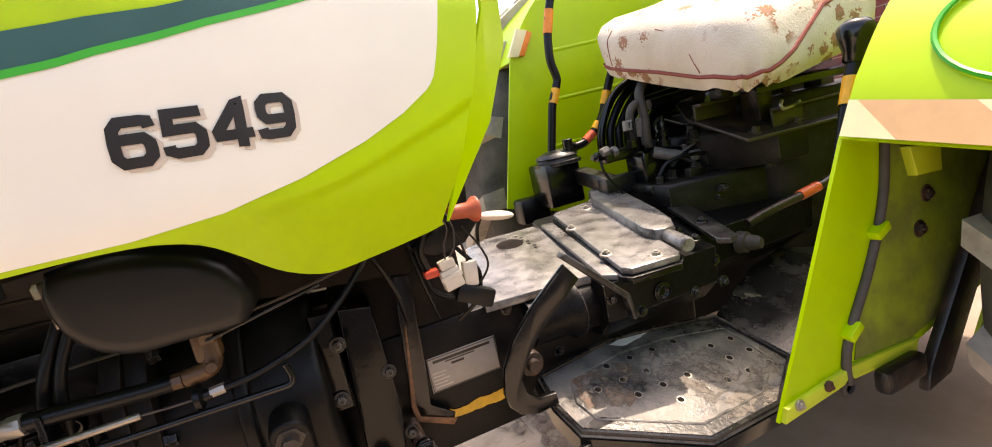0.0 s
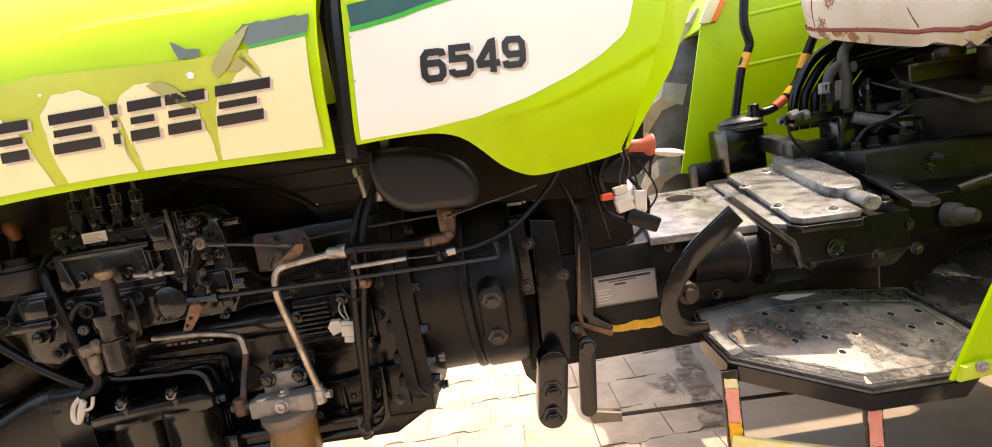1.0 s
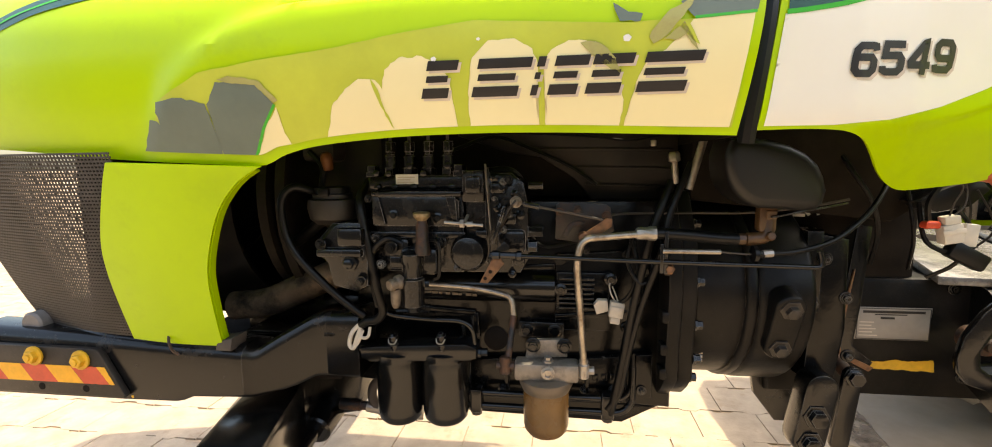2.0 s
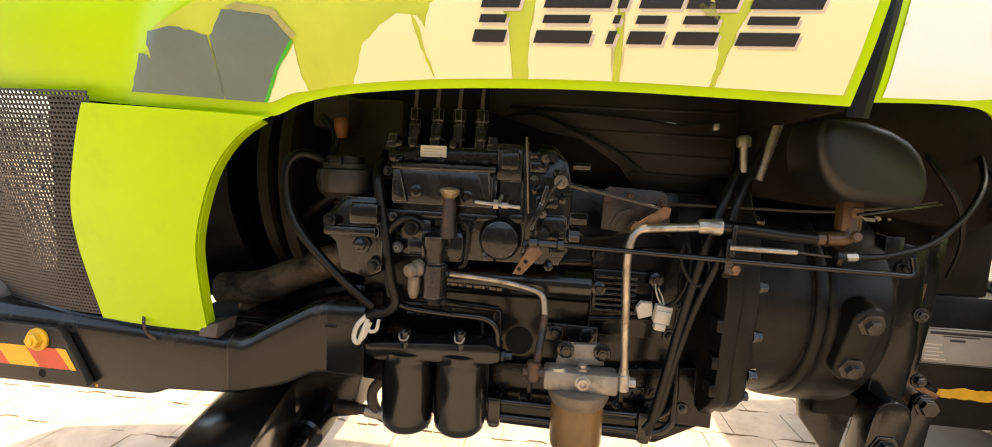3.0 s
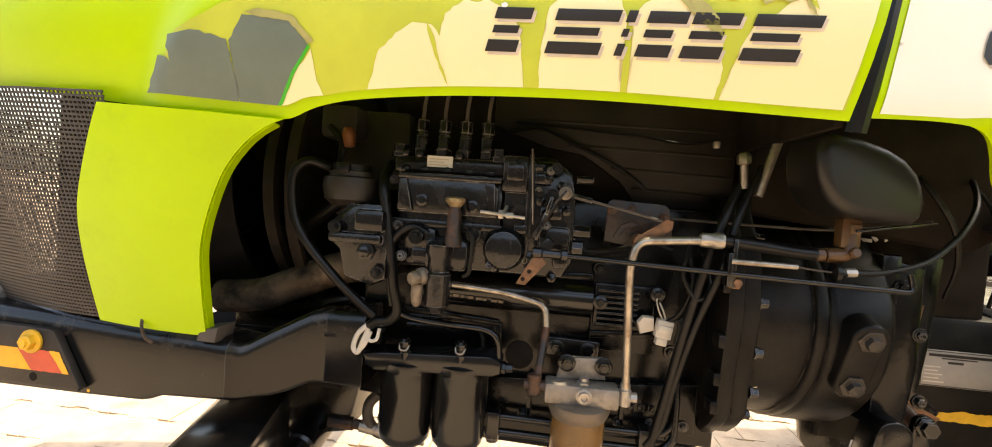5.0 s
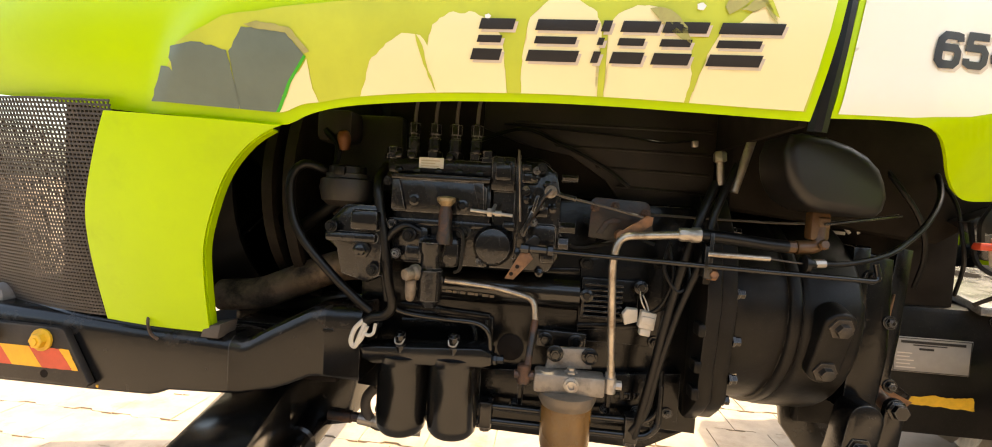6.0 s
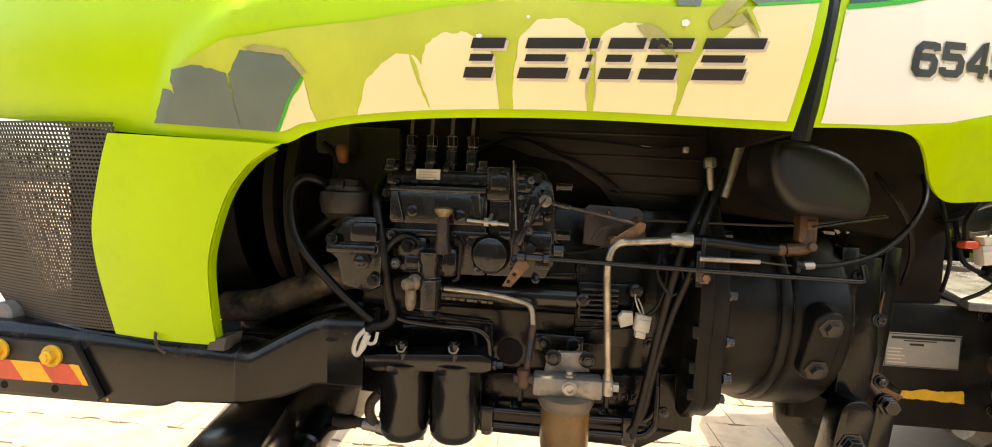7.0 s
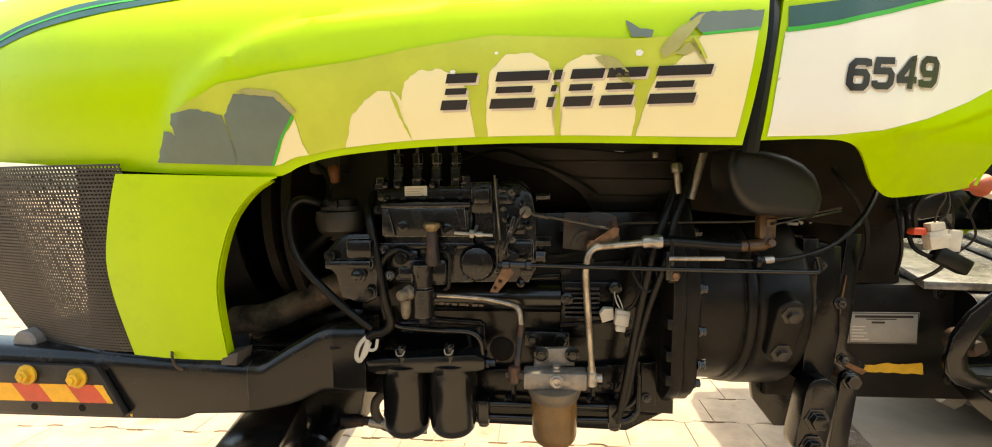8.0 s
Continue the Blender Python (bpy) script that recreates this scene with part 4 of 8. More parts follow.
SHIELDM = mat("sooty_sheet_metal", (0.018, 0.014, 0.0115), 0.42, var=0.5, scale=9, bump=0.25, bscale=40, spec=0.35, second=(0.045, 0.028, 0.018), cover=0.32, cscale=9)
# dark panels added to close the bay's far side and floor against light
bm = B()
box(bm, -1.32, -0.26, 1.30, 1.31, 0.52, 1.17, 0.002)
part("far_bay_backing", bm, DARKVOID, tractor)
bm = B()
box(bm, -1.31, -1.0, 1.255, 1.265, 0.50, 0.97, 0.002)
part("far_bay_blocker", bm, DARKVOID, tractor)
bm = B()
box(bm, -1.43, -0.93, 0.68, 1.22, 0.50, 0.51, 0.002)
part("under_bay_blocker", bm, DARKVOID, tractor)
bm = B()
prism(bm, [(-0.70, 1.05), (-0.70, 0.99), (-0.60, 0.955), (-0.53, 0.945), (-0.46, 0.90), (-0.43, 0.86), (-0.30, 0.845), (-0.262, 0.85), (-0.262, 1.05)], 0.79, 0.798, bev=0.002)
shield = part("heat_shield", bm, SHIELDM, tractor, "black sheet heat shield with rounded cut-out")
for z0, x0 in ((1.005, -0.64), (0.962, -0.56), (0.925, -0.48), (0.890, -0.44)):
    bm = B()
    slab(bm, (x0, 0.789, z0), (-0.268, 0.789, z0 - 0.006), 0.004, 0.005, 0.0015)
    part("pressed_seam", bm, SHIELDM, shield)
bm = B()
tube(bm, [(-0.66, 0.782, 0.998), (-0.52, 0.778, 0.99), (-0.42, 0.776, 0.982), (-0.36, 0.776, 0.975), (-0.30, 0.778, 0.982)], 0.0022, 6)
part("loose_wire", bm, RUBBER, tractor, "thin black wire along the heat shield")

# striped bumper bracket on the frame
bm = B()
prism(bm, [(-1.62, 0.602), (-1.345, 0.600), (-1.338, 0.596), (-1.292, 0.512), (-1.296, 0.506), (-1.62, 0.508)], 0.548, 0.5615, bev=0.0025)
brk = part("bumper_plate", bm, DUSTPLATE, tractor, "black bumper bracket plate with red and yellow hazard stripes")


def slant(x0, w, lo=0.5325, hi=0.566):
    s = 0.75
    return [(x0, hi), (x0 + w, hi), (x0 + w + (hi - lo) * s, lo), (x0 + (hi - lo) * s, lo)]


flat = lambda off: (lambda x, z: Vector((x, 0.548 - off, z)))
for k in range(6):
    x0 = -1.62 + 0.055 * k
    q = slant(x0, 0.055)
    if k == 5:
        q = [(-1.345, 0.566), (-1.327, 0.566), (-1.309, 0.5325), (-1.320, 0.5325)]
    film("stripe", torn(q, 0.0006, 0.004, k) if k > 3 else q, flat(0.001), YELLOW if k % 2 else RED, brk, "yellow reflective stripe" if k % 2 else "red reflective stripe", cuts=1)
for x, z in ((-1.374, 0.579), (-1.474, 0.583)):
    bm = B()
    bolt(bm, (x, 0.545, z), (0, -1, 0), 0.0125, 0.010)
    part("bolt_head", bm, YPAINT, brk, "yellow painted hex bolt")
for x, z in ((-1.385, 0.488), (-1.31, 0.503), (-1.44, 0.503)):
    bm = B()
    lathe(bm, (x + 0.02, 0.575, 0.506), (0, 0, -1), [(0, 0.014), (0.004, 0.014), (0.008, 0.011)], 8)
    part("bolt_head", bm, YPAINT, brk, "yellow painted hex bolt")
for x in (-1.372, -1.468):
    bm = B()
    lathe(bm, (x, 0.5487, 0.522), (0, -1, 0), [(0, 0.0072), (0.0012, 0.0068)], 14)
    part("drilled_hole", bm, DARKVOID, brk)
bm = B()
cyl(bm, (-1.525, 0.585, 0.628), (-1.525, 0.85, 0.628), 0.024, n=20, ease=0.004)
part("hinge_tube", bm, PALEGREY, tractor, "grey round pivot tube on the front support")
bm = B()
prism(bm, [(-1.105, 0.604), (-1.075, 0.604), (-1.07, 0.628), (-1.10, 0.622)], 0.556, 0.60, bev=0.002)
part("panel_foot", bm, HOSE_DUST, tractor, "dusty mounting block under the side panel")

# front axle and steering
bm = B()
slab(bm, (-0.985, 0.28, 0.405), (-1.10, 0.72, 0.405), 0.12, 0.13, 0.015)
slab(bm, (-1.10, 0.69, 0.41), (-1.16, 1.60, 0.40), 0.125, 0.125, 0.015)
part("front_axle", bm, GLOSSBLACK, tractor, "black front axle beam")
bm = B()
prism(bm, [(-1.10, 0.50), (-0.93, 0.50), (-0.96, 0.36), (-1.06, 0.34)], 0.80, 1.10, bev=0.01)
part("axle_pivot_bracket", bm, BLACK, tractor, "black axle pivot bracket")
bm = B()
cyl(bm, (-1.03, 0.74, 0.345), (-1.03, 0.83, 0.36), 0.034, n=20, ease=0.005)
cyl(bm, (-1.035, 0.30, 0.27), (-1.03, 0.76, 0.35), 0.016, n=14)
part("steering_cylinder", bm, GLOSSBLACK, tractor, "black steering ram with rod")
bm = B()
cyl(bm, (-1.11, 0.80, 0.345), (-1.11, 0.80, 0.385), 0.018, n=12, ease=0.003)
cyl(bm, (-1.12, 0.79, 0.36), (-1.04, 0.80, 0.36), 0.012, n=12)
part("ball_joint", bm, BLACK, tractor, "black steering ball joint")
bm = B()
cyl(bm, (-0.995, 0.80, 0.382), (-0.945, 0.80, 0.380), 0.013, n=10)
cyl(bm, (-0.948, 0.80, 0.380), (-0.925, 0.80, 0.380), 0.010, n=6)
part("hydraulic_fitting", bm, RUST, tractor, "rusty hydraulic hose fitting")
bm = B()
tube(bm, [(-0.93, 0.80, 0.379), (-0.88, 0.80, 0.372), (-0.84, 0.80, 0.366), (-0.80, 0.81, 0.362)], 0.0125, 10)
part("return_hose", bm, ZINC, tractor, "grey return hose end")
bm = B()
tube(bm, [(-0.895, 0.80, 0.45), (-0.915, 0.80, 0.425), (-0.915, 0.80, 0.395), (-0.895, 0.80, 0.37), (-0.86, 0.81, 0.362)], 0.011, 10)
part("braided_hose", bm, HOSE_DUST, tractor, "braided grey drain hose")

# ---- injection pump and its fittings ----
bm = B()
box(bm, -0.828, -0.660, 0.640, 0.745, 0.735, 0.884, 0.008)
pump = part("injection_pump", bm, PUMPGREY, tractor, "black in-line diesel injection pump", sharp=40)
bm = B()
box(bm, -0.842, -0.655, 0.648, 0.735, 0.8845, 0.915, 0.006)
part("pump_head", bm, PUMPGREY, pump)
bm = B()
prism(bm, [(-0.824, 0.822), (-0.666, 0.822), (-0.666, 0.868), (-0.680, 0.879), (-0.824, 0.879)], 0.626, 0.645, bev=0.004)
box(bm, -0.826, -0.662, 0.621, 0.640, 0.876, 0.886, 0.003)
part("inspection_cover", bm, PUMPGREY, pump, "black inspection cover with folded lip")
bm = B()
prism(bm, [(-0.660, 0.735), (-0.56, 0.735), (-0.545, 0.76), (-0.545, 0.86), (-0.553, 0.90), (-0.575, 0.918), (-0.660, 0.918)], 0.645, 0.735, bev=0.008)
box(bm, -0.662, -0.622, 0.628, 0.70, 0.865, 0.922, 0.005)
box(bm, -0.600, -0.552, 0.630, 0.66, 0.775, 0.815, 0.006)
prism(bm, [(-0.622, 0.755), (-0.615, 0.755), (-0.615, 0.926), (-0.622, 0.926)], 0.640, 0.735, bev=0.001)
gov = part("governor_housing", bm, PUMPGREY, pump, "black governor casting at the pump's end")
bm = B()
lathe(bm, (-0.652, 0.648, 0.775), (0, -1, 0), [(0, 0.034), (0.018, 0.033), (0.026, 0.028), (0.030, 0.015)], 24)
part("diaphragm_cover", bm, PUMPGREY, pump, "round black diaphragm cover")
for k in range(4):
    x = -0.803 + 0.0362 * k
    bm = B()
    lathe(bm, (x, 0.668, 0.914), (0, 0, 1), [(0, 0.0145), (0.012, 0.0145), (0.013, 0.012)], 6)
    lathe(bm, (x, 0.668, 0.926), (0, 0, 1), [(0, 0.0115), (0.022, 0.0115), (0.024, 0.009)], 12)
    lathe(bm, (x, 0.668, 0.948), (0, 0, 1), [(0, 0.0085), (0.008, 0.0085), (0.008, 0.0105), (0.026, 0.0105), (0.028, 0.006)], 6)
    v = part("delivery_valve", bm, PUMPGREY, pump, "black delivery valve holder with union nut")
    bm = B()
    tube(bm, [(x, 0.668, 0.975), (x + 0.001, 0.669, 1.0), (x + 0.004, 0.675, 1.025), (x + 0.012, 0.70, 1.06), (x + 0.02, 0.80, 1.075)], 0.0031, 8)
    part("injection_pipe", bm, HOSE_DUST, tractor, "thin grey injector pipe")
for x, z, r in ((-0.835, 0.925, 0.017), (-0.672, 0.925, 0.017)):
    bm = B()
    lathe(bm, (x, 0.662, z - 0.014), (0, 0, 1), [(0, r), (0.008, r), (0.009, r * 0.8), (0.02, r * 0.8), (0.022, r * 0.6)], 6)
    part("banjo_bolt", bm, PUMPGREY, pump, "black banjo bolt")
for x in (-0.822, -0.79, -0.753, -0.718, -0.683):
    bm = B()
    lathe(bm, (x, 0.649, 0.892), (0, -1, 0), [(0, 0.0062), (0.004, 0.0062), (0.005, 0.0045)], 10)
    part("screw", bm, GLOSSBLACK, pump)
for x, z in ((-0.786, 0.843), (-0.705, 0.838)):
    bm = B()
    lathe(bm, (x, 0.628, z), (0, -1, 0), [(0, 0.0095), (0.004, 0.0095), (0.005, 0.006), (0.008, 0.005)], 14)
    part("screw", bm, GLOSSBLACK, pump)
bm = B()
box(bm, -0.787, -0.745, 0.6455, 0.6475, 0.897, 0.915, 0.0006)
tag = part("name_tag", bm, LABELW, pump, "small bright white metal name tag")
for k, w in enumerate((0.030, 0.024, 0.032)):
    bm = B()
    box(bm, -0.783, -0.783 + w, 0.6449, 0.6453, 0.900 + 0.0045 * k, 0.9015 + 0.0045 * k, 0)
    part("text_bar", bm, INK_SHADE, tag)
bm = B()
cyl(bm, (-0.690, 0.612, 0.832), (-0.622, 0.612, 0.827), 0.0028, n=8)
lathe(bm, (-0.662, 0.612, 0.830), (1, 0, 0), [(0, 0.0075), (0.007, 0.0075)], 6)
lathe(bm, (-0.650, 0.612, 0.829), (1, 0, 0), [(0, 0.005), (0.01, 0.005)], 8)
cyl(bm, (-0.655, 0.612, 0.830), (-0.652, 0.63, 0.842), 0.003, n=8)
part("stop_screw", bm, ZINC, pump, "bright threaded stop screw with nuts")
bm = B()
slab(bm, (-0.577, 0.606, 0.853), (-0.562, 0.604, 0.872), 0.020, 0.004, 0.001)
slab(bm, (-0.606, 0.612, 0.800), (-0.575, 0.608, 0.856), 0.018, 0.006, 0.002)
part("throttle_lever", bm, RUSTDARK, pump, "rusty throttle lever arm")
bm = B()
lathe(bm, (-0.564, 0.606, 0.868), (0, -1, 0), [(0, 0.010), (0.006, 0.010), (0.008, 0.006), (0.011, 0.005)], 14)
part("lever_pin", bm, ALU, pump, "steel lever pin")
for x, z in ((-0.588, 0.836), (-0.594, 0.825), (-0.583, 0.866), (-0.604, 0.868), (-0.58, 0.905)):
    bm = B()
    bolt(bm, (x, 0.632, z), (0, -1, 0), 0.006, 0.006)
    part("bolt_head", bm, GLOSSBLACK, pump)
bm = B()
prism(bm, [(-0.628, 0.728), (-0.614, 0.727), (-0.585, 0.762), (-0.592, 0.772), (-0.606, 0.769)], 0.602, 0.607, bev=0.001)
part("stop_lever", bm, RUSTORANGE, pump, "rusty stop lever with drilled holes")
for x, z in ((-0.618, 0.736), (-0.609, 0.748)):
    bm = B()
    lathe(bm, (x, 0.6022, z), (0, -1, 0), [(0, 0.0034), (0.0009, 0.003)], 10)
    part("drilled_hole", bm, DARKVOID, pump)
bm = B()
prism(bm, [(-0.610, 0.775), (-0.585, 0.800), (-0.575, 0.793), (-0.583, 0.772)], 0.604, 0.610, bev=0.001)
part("link_plate", bm, GLOSSBLACK, pump)
for y, z, r, l, n in ((0.655, 0.893, 0.007, 0.025, 8), (0.650, 0.812, 0.010, 0.025, 6), (0.650, 0.785, 0.012, 0.015, 8)):
    bm = B()
    cyl(bm, (-0.547, y, z), (-0.545 + l, y, z), r, n=n, ease=0.001)
    part("end_plug", bm, PUMPGREY, pump, "black end plug")
# ribs, ledges and small castings of the pump
for pts in ([(-0.824, 0.876), (-0.812, 0.876), (-0.800, 0.826), (-0.824, 0.826)], [(-0.690, 0.876), (-0.672, 0.876), (-0.668, 0.824), (-0.676, 0.824)]):
    bm = B()
    prism(bm, pts, 0.621, 0.630, bev=0.002)
    part("cover_rib", bm, PUMPGREY, pump)
bm = B()
box(bm, -0.836, -0.658, 0.634, 0.652, 0.800, 0.812, 0.003)
box(bm, -0.80, -0.74, 0.630, 0.650, 0.742, 0.768, 0.005)
part("pump_ledge", bm, PUMPGREY, pump)
for x0, x1, z0, z1, y in ((-0.655, -0.628, 0.882, 0.912, 0.622), (-0.612, -0.585, 0.880, 0.900, 0.634), (-0.600, -0.566, 0.826, 0.846, 0.630), (-0.575, -0.552, 0.752, 0.770, 0.632), (-0.640, -0.618, 0.800, 0.816, 0.634)):
    bm = B()
    box(bm, x0, x1, y, y + 0.03, z0, z1, 0.004)
    part("governor_boss", bm, PUMPGREY, gov)
bm = B()
tube(bm, [(-0.620, 0.70, 0.917), (-0.600, 0.70, 0.920), (-0.580, 0.70, 0.916), (-0.566, 0.70, 0.902), (-0.558, 0.70, 0.880)], 0.008, 10)
part("overflow_pipe", bm, RUBBER, pump, "black bent overflow pipe")
for x, z, r in ((-0.606, 0.908, 0.006), (-0.592, 0.890, 0.007), (-0.570, 0.880, 0.005), (-0.600, 0.855, 0.006), (-0.585, 0.800, 0.006), (-0.563, 0.795, 0.005), (-0.612, 0.765, 0.006), (-0.560, 0.842, 0.006), (-0.575, 0.735, 0.005)):
    bm = B()
    lathe(bm, (x, 0.644, z), (0, -1, 0), [(0, r * 1.5), (0.003, r * 1.5), (0.004, r), (0.011, r), (0.012, r * 0.6), (0.016, r * 0.5)], 6)
    part("cap_screw", bm, GLOSSBLACK, gov, "black cap screw")
for x, z in ((-0.823, 0.918), (-0.80, 0.917), (-0.76, 0.930), (-0.69, 0.930), (-0.735, 0.917)):
    bm = B()
    lathe(bm, (x, 0.648, z), (0, -1, 0), [(0, 0.006), (0.004, 0.006), (0.005, 0.003)], 8)
    part("vent_screw", bm, GLOSSBLACK, pump)
for k, w in enumerate((0.010, 0.006, 0.009, 0.012, 0.005, 0.011, 0.008)):
    bm = B()
    box(bm, -0.742 + 0.0135 * k, -0.742 + 0.0135 * k + w, 0.7085, 0.7095, 0.677 - 0.0006 * k, 0.6815 - 0.0006 * k, 0)
    part("chalk_mark", bm, SEDIMENT, block, "pale unreadable chalk mark")
# hand primer and feed pump
bm = B()
lathe(bm, (-0.7275, 0.602, 0.776), (0, 0, 1), [(0, 0.013), (0.01, 0.0135), (0.025, 0.011), (0.052, 0.0105), (0.056, 0.0085), (0.060, 0.0085)], 18)
primer = part("hand_primer", bm, RUST, tractor, "rusty hand primer pump with brass knob")
bm = B()
lathe(bm, (-0.7275, 0.602, 0.836), (0, 0, 1), [(0, 0.008), (0.005, 0.0125), (0.008, 0.0150), (0.013, 0.0150), (0.015, 0.012), (0.016, 0.004)], 24)
part("knob", bm, BRASS, primer, "worn brass knob")
bm = B()
lathe(bm, (-0.748, 0.606, 0.672), (0, 0, 1), [(0, 0.010), (0.006, 0.014), (0.012, 0.020), (0.06, 0.021), (0.064, 0.017), (0.085, 0.017), (0.092, 0.021), (0.105, 0.021), (0.110, 0.014)], 12)
box(bm, -0.775, -0.705, 0.615, 0.665, 0.735, 0.785, 0.010)
box(bm, -0.80, -0.76, 0.625, 0.665, 0.765, 0.80, 0.008)
feed = part("feed_pump", bm, PUMPGREY, tractor, "black fuel feed pump")
bm = B()
lathe(bm, (-0.768, 0.600, 0.728), (-0.5, -0.75, -0.1), [(0, 0.013), (0.008, 0.013), (0.012, 0.0095), (0.02, 0.0105), (0.026, 0.009)], 14)
part("inlet_union", bm, TAN, feed, "dull brass inlet union")
bm = B()
lathe(bm, (-0.776, 0.592, 0.716), (0, 0, -1), [(0, 0.009), (0.02, 0.009), (0.03, 0.007), (0.034, 0.004)], 10)
part("drain_plug", bm, TAN, feed, "dusty drain plug")
bm = B()
tube(bm, [(-0.72, 0.612, 0.80), (-0.705, 0.606, 0.80), (-0.698, 0.604, 0.785), (-0.700, 0.606, 0.74), (-0.71, 0.61, 0.73)], 0.003, 6)
part("bleed_pipe", bm, RUBBER, feed)
for x, z in ((-0.70, 0.796), (-0.79, 0.785)):
    bm = B()
    bolt(bm, (x, 0.618, z), (0, -1, 0), 0.008, 0.007)
    part("bolt_head", bm, GLOSSBLACK, feed)

DUSTBROWN = mat("oil_caked_brown_dust", (0.016, 0.012, 0.009), 0.5, var=0.4, scale=18, bump=0.3, bscale=80, second=(0.008, 0.007, 0.0065), cover=0.42, soft=0.14, cscale=14, rough2=0.35, edge=(0.06, 0.05, 0.04))
# steering pump with reservoir
bm = B()
prism(bm, [(-0.935, 0.770), (-0.915, 0.755), (-0.905, 0.712), (-0.86, 0.700), (-0.835, 0.712), (-0.832, 0.790), (-0.845, 0.832), (-0.90, 0.832), (-0.93, 0.80)], 0.615, 0.74, bev=0.010)
box(bm, -0.885, -0.838, 0.600, 0.64, 0.788, 0.822, 0.006)
box(bm, -0.928, -0.842, 0.603, 0.63, 0.768, 0.784, 0.005)
spump = part("steering_pump", bm, PUMPGREY, tractor, "black cast steering pump", sharp=40)
bm = B()
lathe(bm, (-0.866, 0.614, 0.757), (0, -1, 0), [(0, 0.0155), (0.006, 0.015), (0.007, 0.010), (0.016, 0.0095), (0.018, 0.006)], 6)
part("bolt_head", bm, GLOSSBLACK, spump, "worn hex bolt")
for x, z in ((-0.918, 0.792), (-0.845, 0.725)):
    bm = B()
    bolt(bm, (x, 0.606, z), (0, -1, 0), 0.007, 0.006)
    part("bolt_head", bm, GLOSSBLACK, spump)
bm = B()
lathe(bm, (-0.912, 0.650, 0.825), (0, 0, 1), [(0, 0.030), (0.01, 0.042), (0.03, 0.046), (0.045, 0.044), (0.048, 0.036), (0.055, 0.036), (0.056, 0.030)], 28)
res = part("oil_reservoir", bm, DUSTBROWN, spump, "brown stained oil reservoir")
bm = B()
lathe(bm, (-0.912, 0.650, 0.880), (0, 0, 1), [(0, 0.032), (0.012, 0.032), (0.014, 0.026)], 10)
box(bm, -0.922, -0.902, 0.612, 0.635, 0.876, 0.892, 0.003)
part("filler_cap", bm, PLASTIC, spump, "black filler cap")
bm = B()
lathe(bm, (-0.935, 0.685, 0.925), (0, -0.3, 1), [(0, 0.009), (0.02, 0.012), (0.03, 0.010), (0.034, 0.006)], 14)
part("sender_unit", bm, COPPER, tractor, "orange-brown sender terminal")
bm = B()
box(bm, -0.99, -0.85, 0.75, 0.79, 0.80, 1.0, 0.01)
box(bm, -1.0, -0.93, 0.70, 0.80, 0.94, 1.0, 0.012)
part("timing_cover", bm, DUSTPLATE, tractor)

# pipes and hoses of the bay
def run(name, pts, r, material, label, n=10, step=5):
    bm = B()
    tube(bm, pts, r, n, step)
    return part(name, bm, material, tractor, label)


run("rubber_hose", [(-0.955, 0.66, 0.885), (-0.985, 0.64, 0.893), (-1.003, 0.63, 0.868), (-1.0, 0.63, 0.81), (-0.977, 0.63, 0.764), (-0.93, 0.635, 0.71), (-0.885, 0.645, 0.665), (-0.862, 0.652, 0.645)], 0.0078, RUBBER, "thick black rubber hose")
run("rubber_hose", [(-0.862, 0.70, 0.90), (-0.852, 0.635, 0.87), (-0.843, 0.625, 0.82), (-0.833, 0.625, 0.765), (-0.824, 0.63, 0.70), (-0.818, 0.635, 0.662), (-0.832, 0.64, 0.643), (-0.852, 0.645, 0.638), (-0.868, 0.65, 0.628)], 0.0085, RUBBER, "black rubber hose")
run("rubber_hose", [(-0.772, 0.63, 0.79), (-0.80, 0.628, 0.80), (-0.825, 0.628, 0.782), (-0.836, 0.63, 0.75), (-0.832, 0.632, 0.71), (-0.826, 0.635, 0.67)], 0.0065, RUBBER, "thin black fuel hose")
run("fuel_pipe", [(-0.830, 0.65, 0.665), (-0.812, 0.655, 0.650), (-0.78, 0.66, 0.643), (-0.72, 0.66, 0.640), (-0.675, 0.662, 0.637), (-0.655, 0.664, 0.622), (-0.650, 0.666, 0.592)], 0.0055, GLOSSBLACK, "black bent fuel pipe")
run("spill_pipe", [(-0.94, 0.70, 0.84), (-1.0, 0.72, 0.80), (-1.06, 0.75, 0.77), (-1.12, 0.78, 0.80)], 0.012, RUBBER, "black hose")
run("water_pipe", [(-1.20, 0.74, 0.630), (-1.12, 0.742, 0.640), (-1.05, 0.745, 0.668), (-0.96, 0.75, 0.705), (-0.90, 0.76, 0.71)], 0.031, TARNISH, "tarnished brown metal pipe", 18)
bm = B()
box(bm, -1.12, -0.93, 0.66, 0.76, 0.598, 0.605, 0.002)
part("engine_mount_plate", bm, CAST, tractor, "perforated black mount plate")
bm = B()
tube(bm, pipe([(-0.7380, 0.6760, 0.7049), (-0.6447, 0.6780, 0.6984), (-0.5796, 0.6770, 0.6839), (-0.5760, 0.6730, 0.6471)], 0.02, 0.028), 0.0056, 12, 1)
part("steel_fuel_pipe", bm, STEEL, tractor, "bright bent steel fuel pipe")
bm = B()
cyl(bm, (-0.5760, 0.6730, 0.6481), (-0.584, 0.646, 0.578), 0.0062, n=12)
cyl(bm, (-0.589, 0.642, 0.548), (-0.589, 0.642, 0.580), 0.0115, n=10, ease=0.002)
cyl(bm, (-0.605, 0.642, 0.563), (-0.572, 0.642, 0.563), 0.008, n=8)
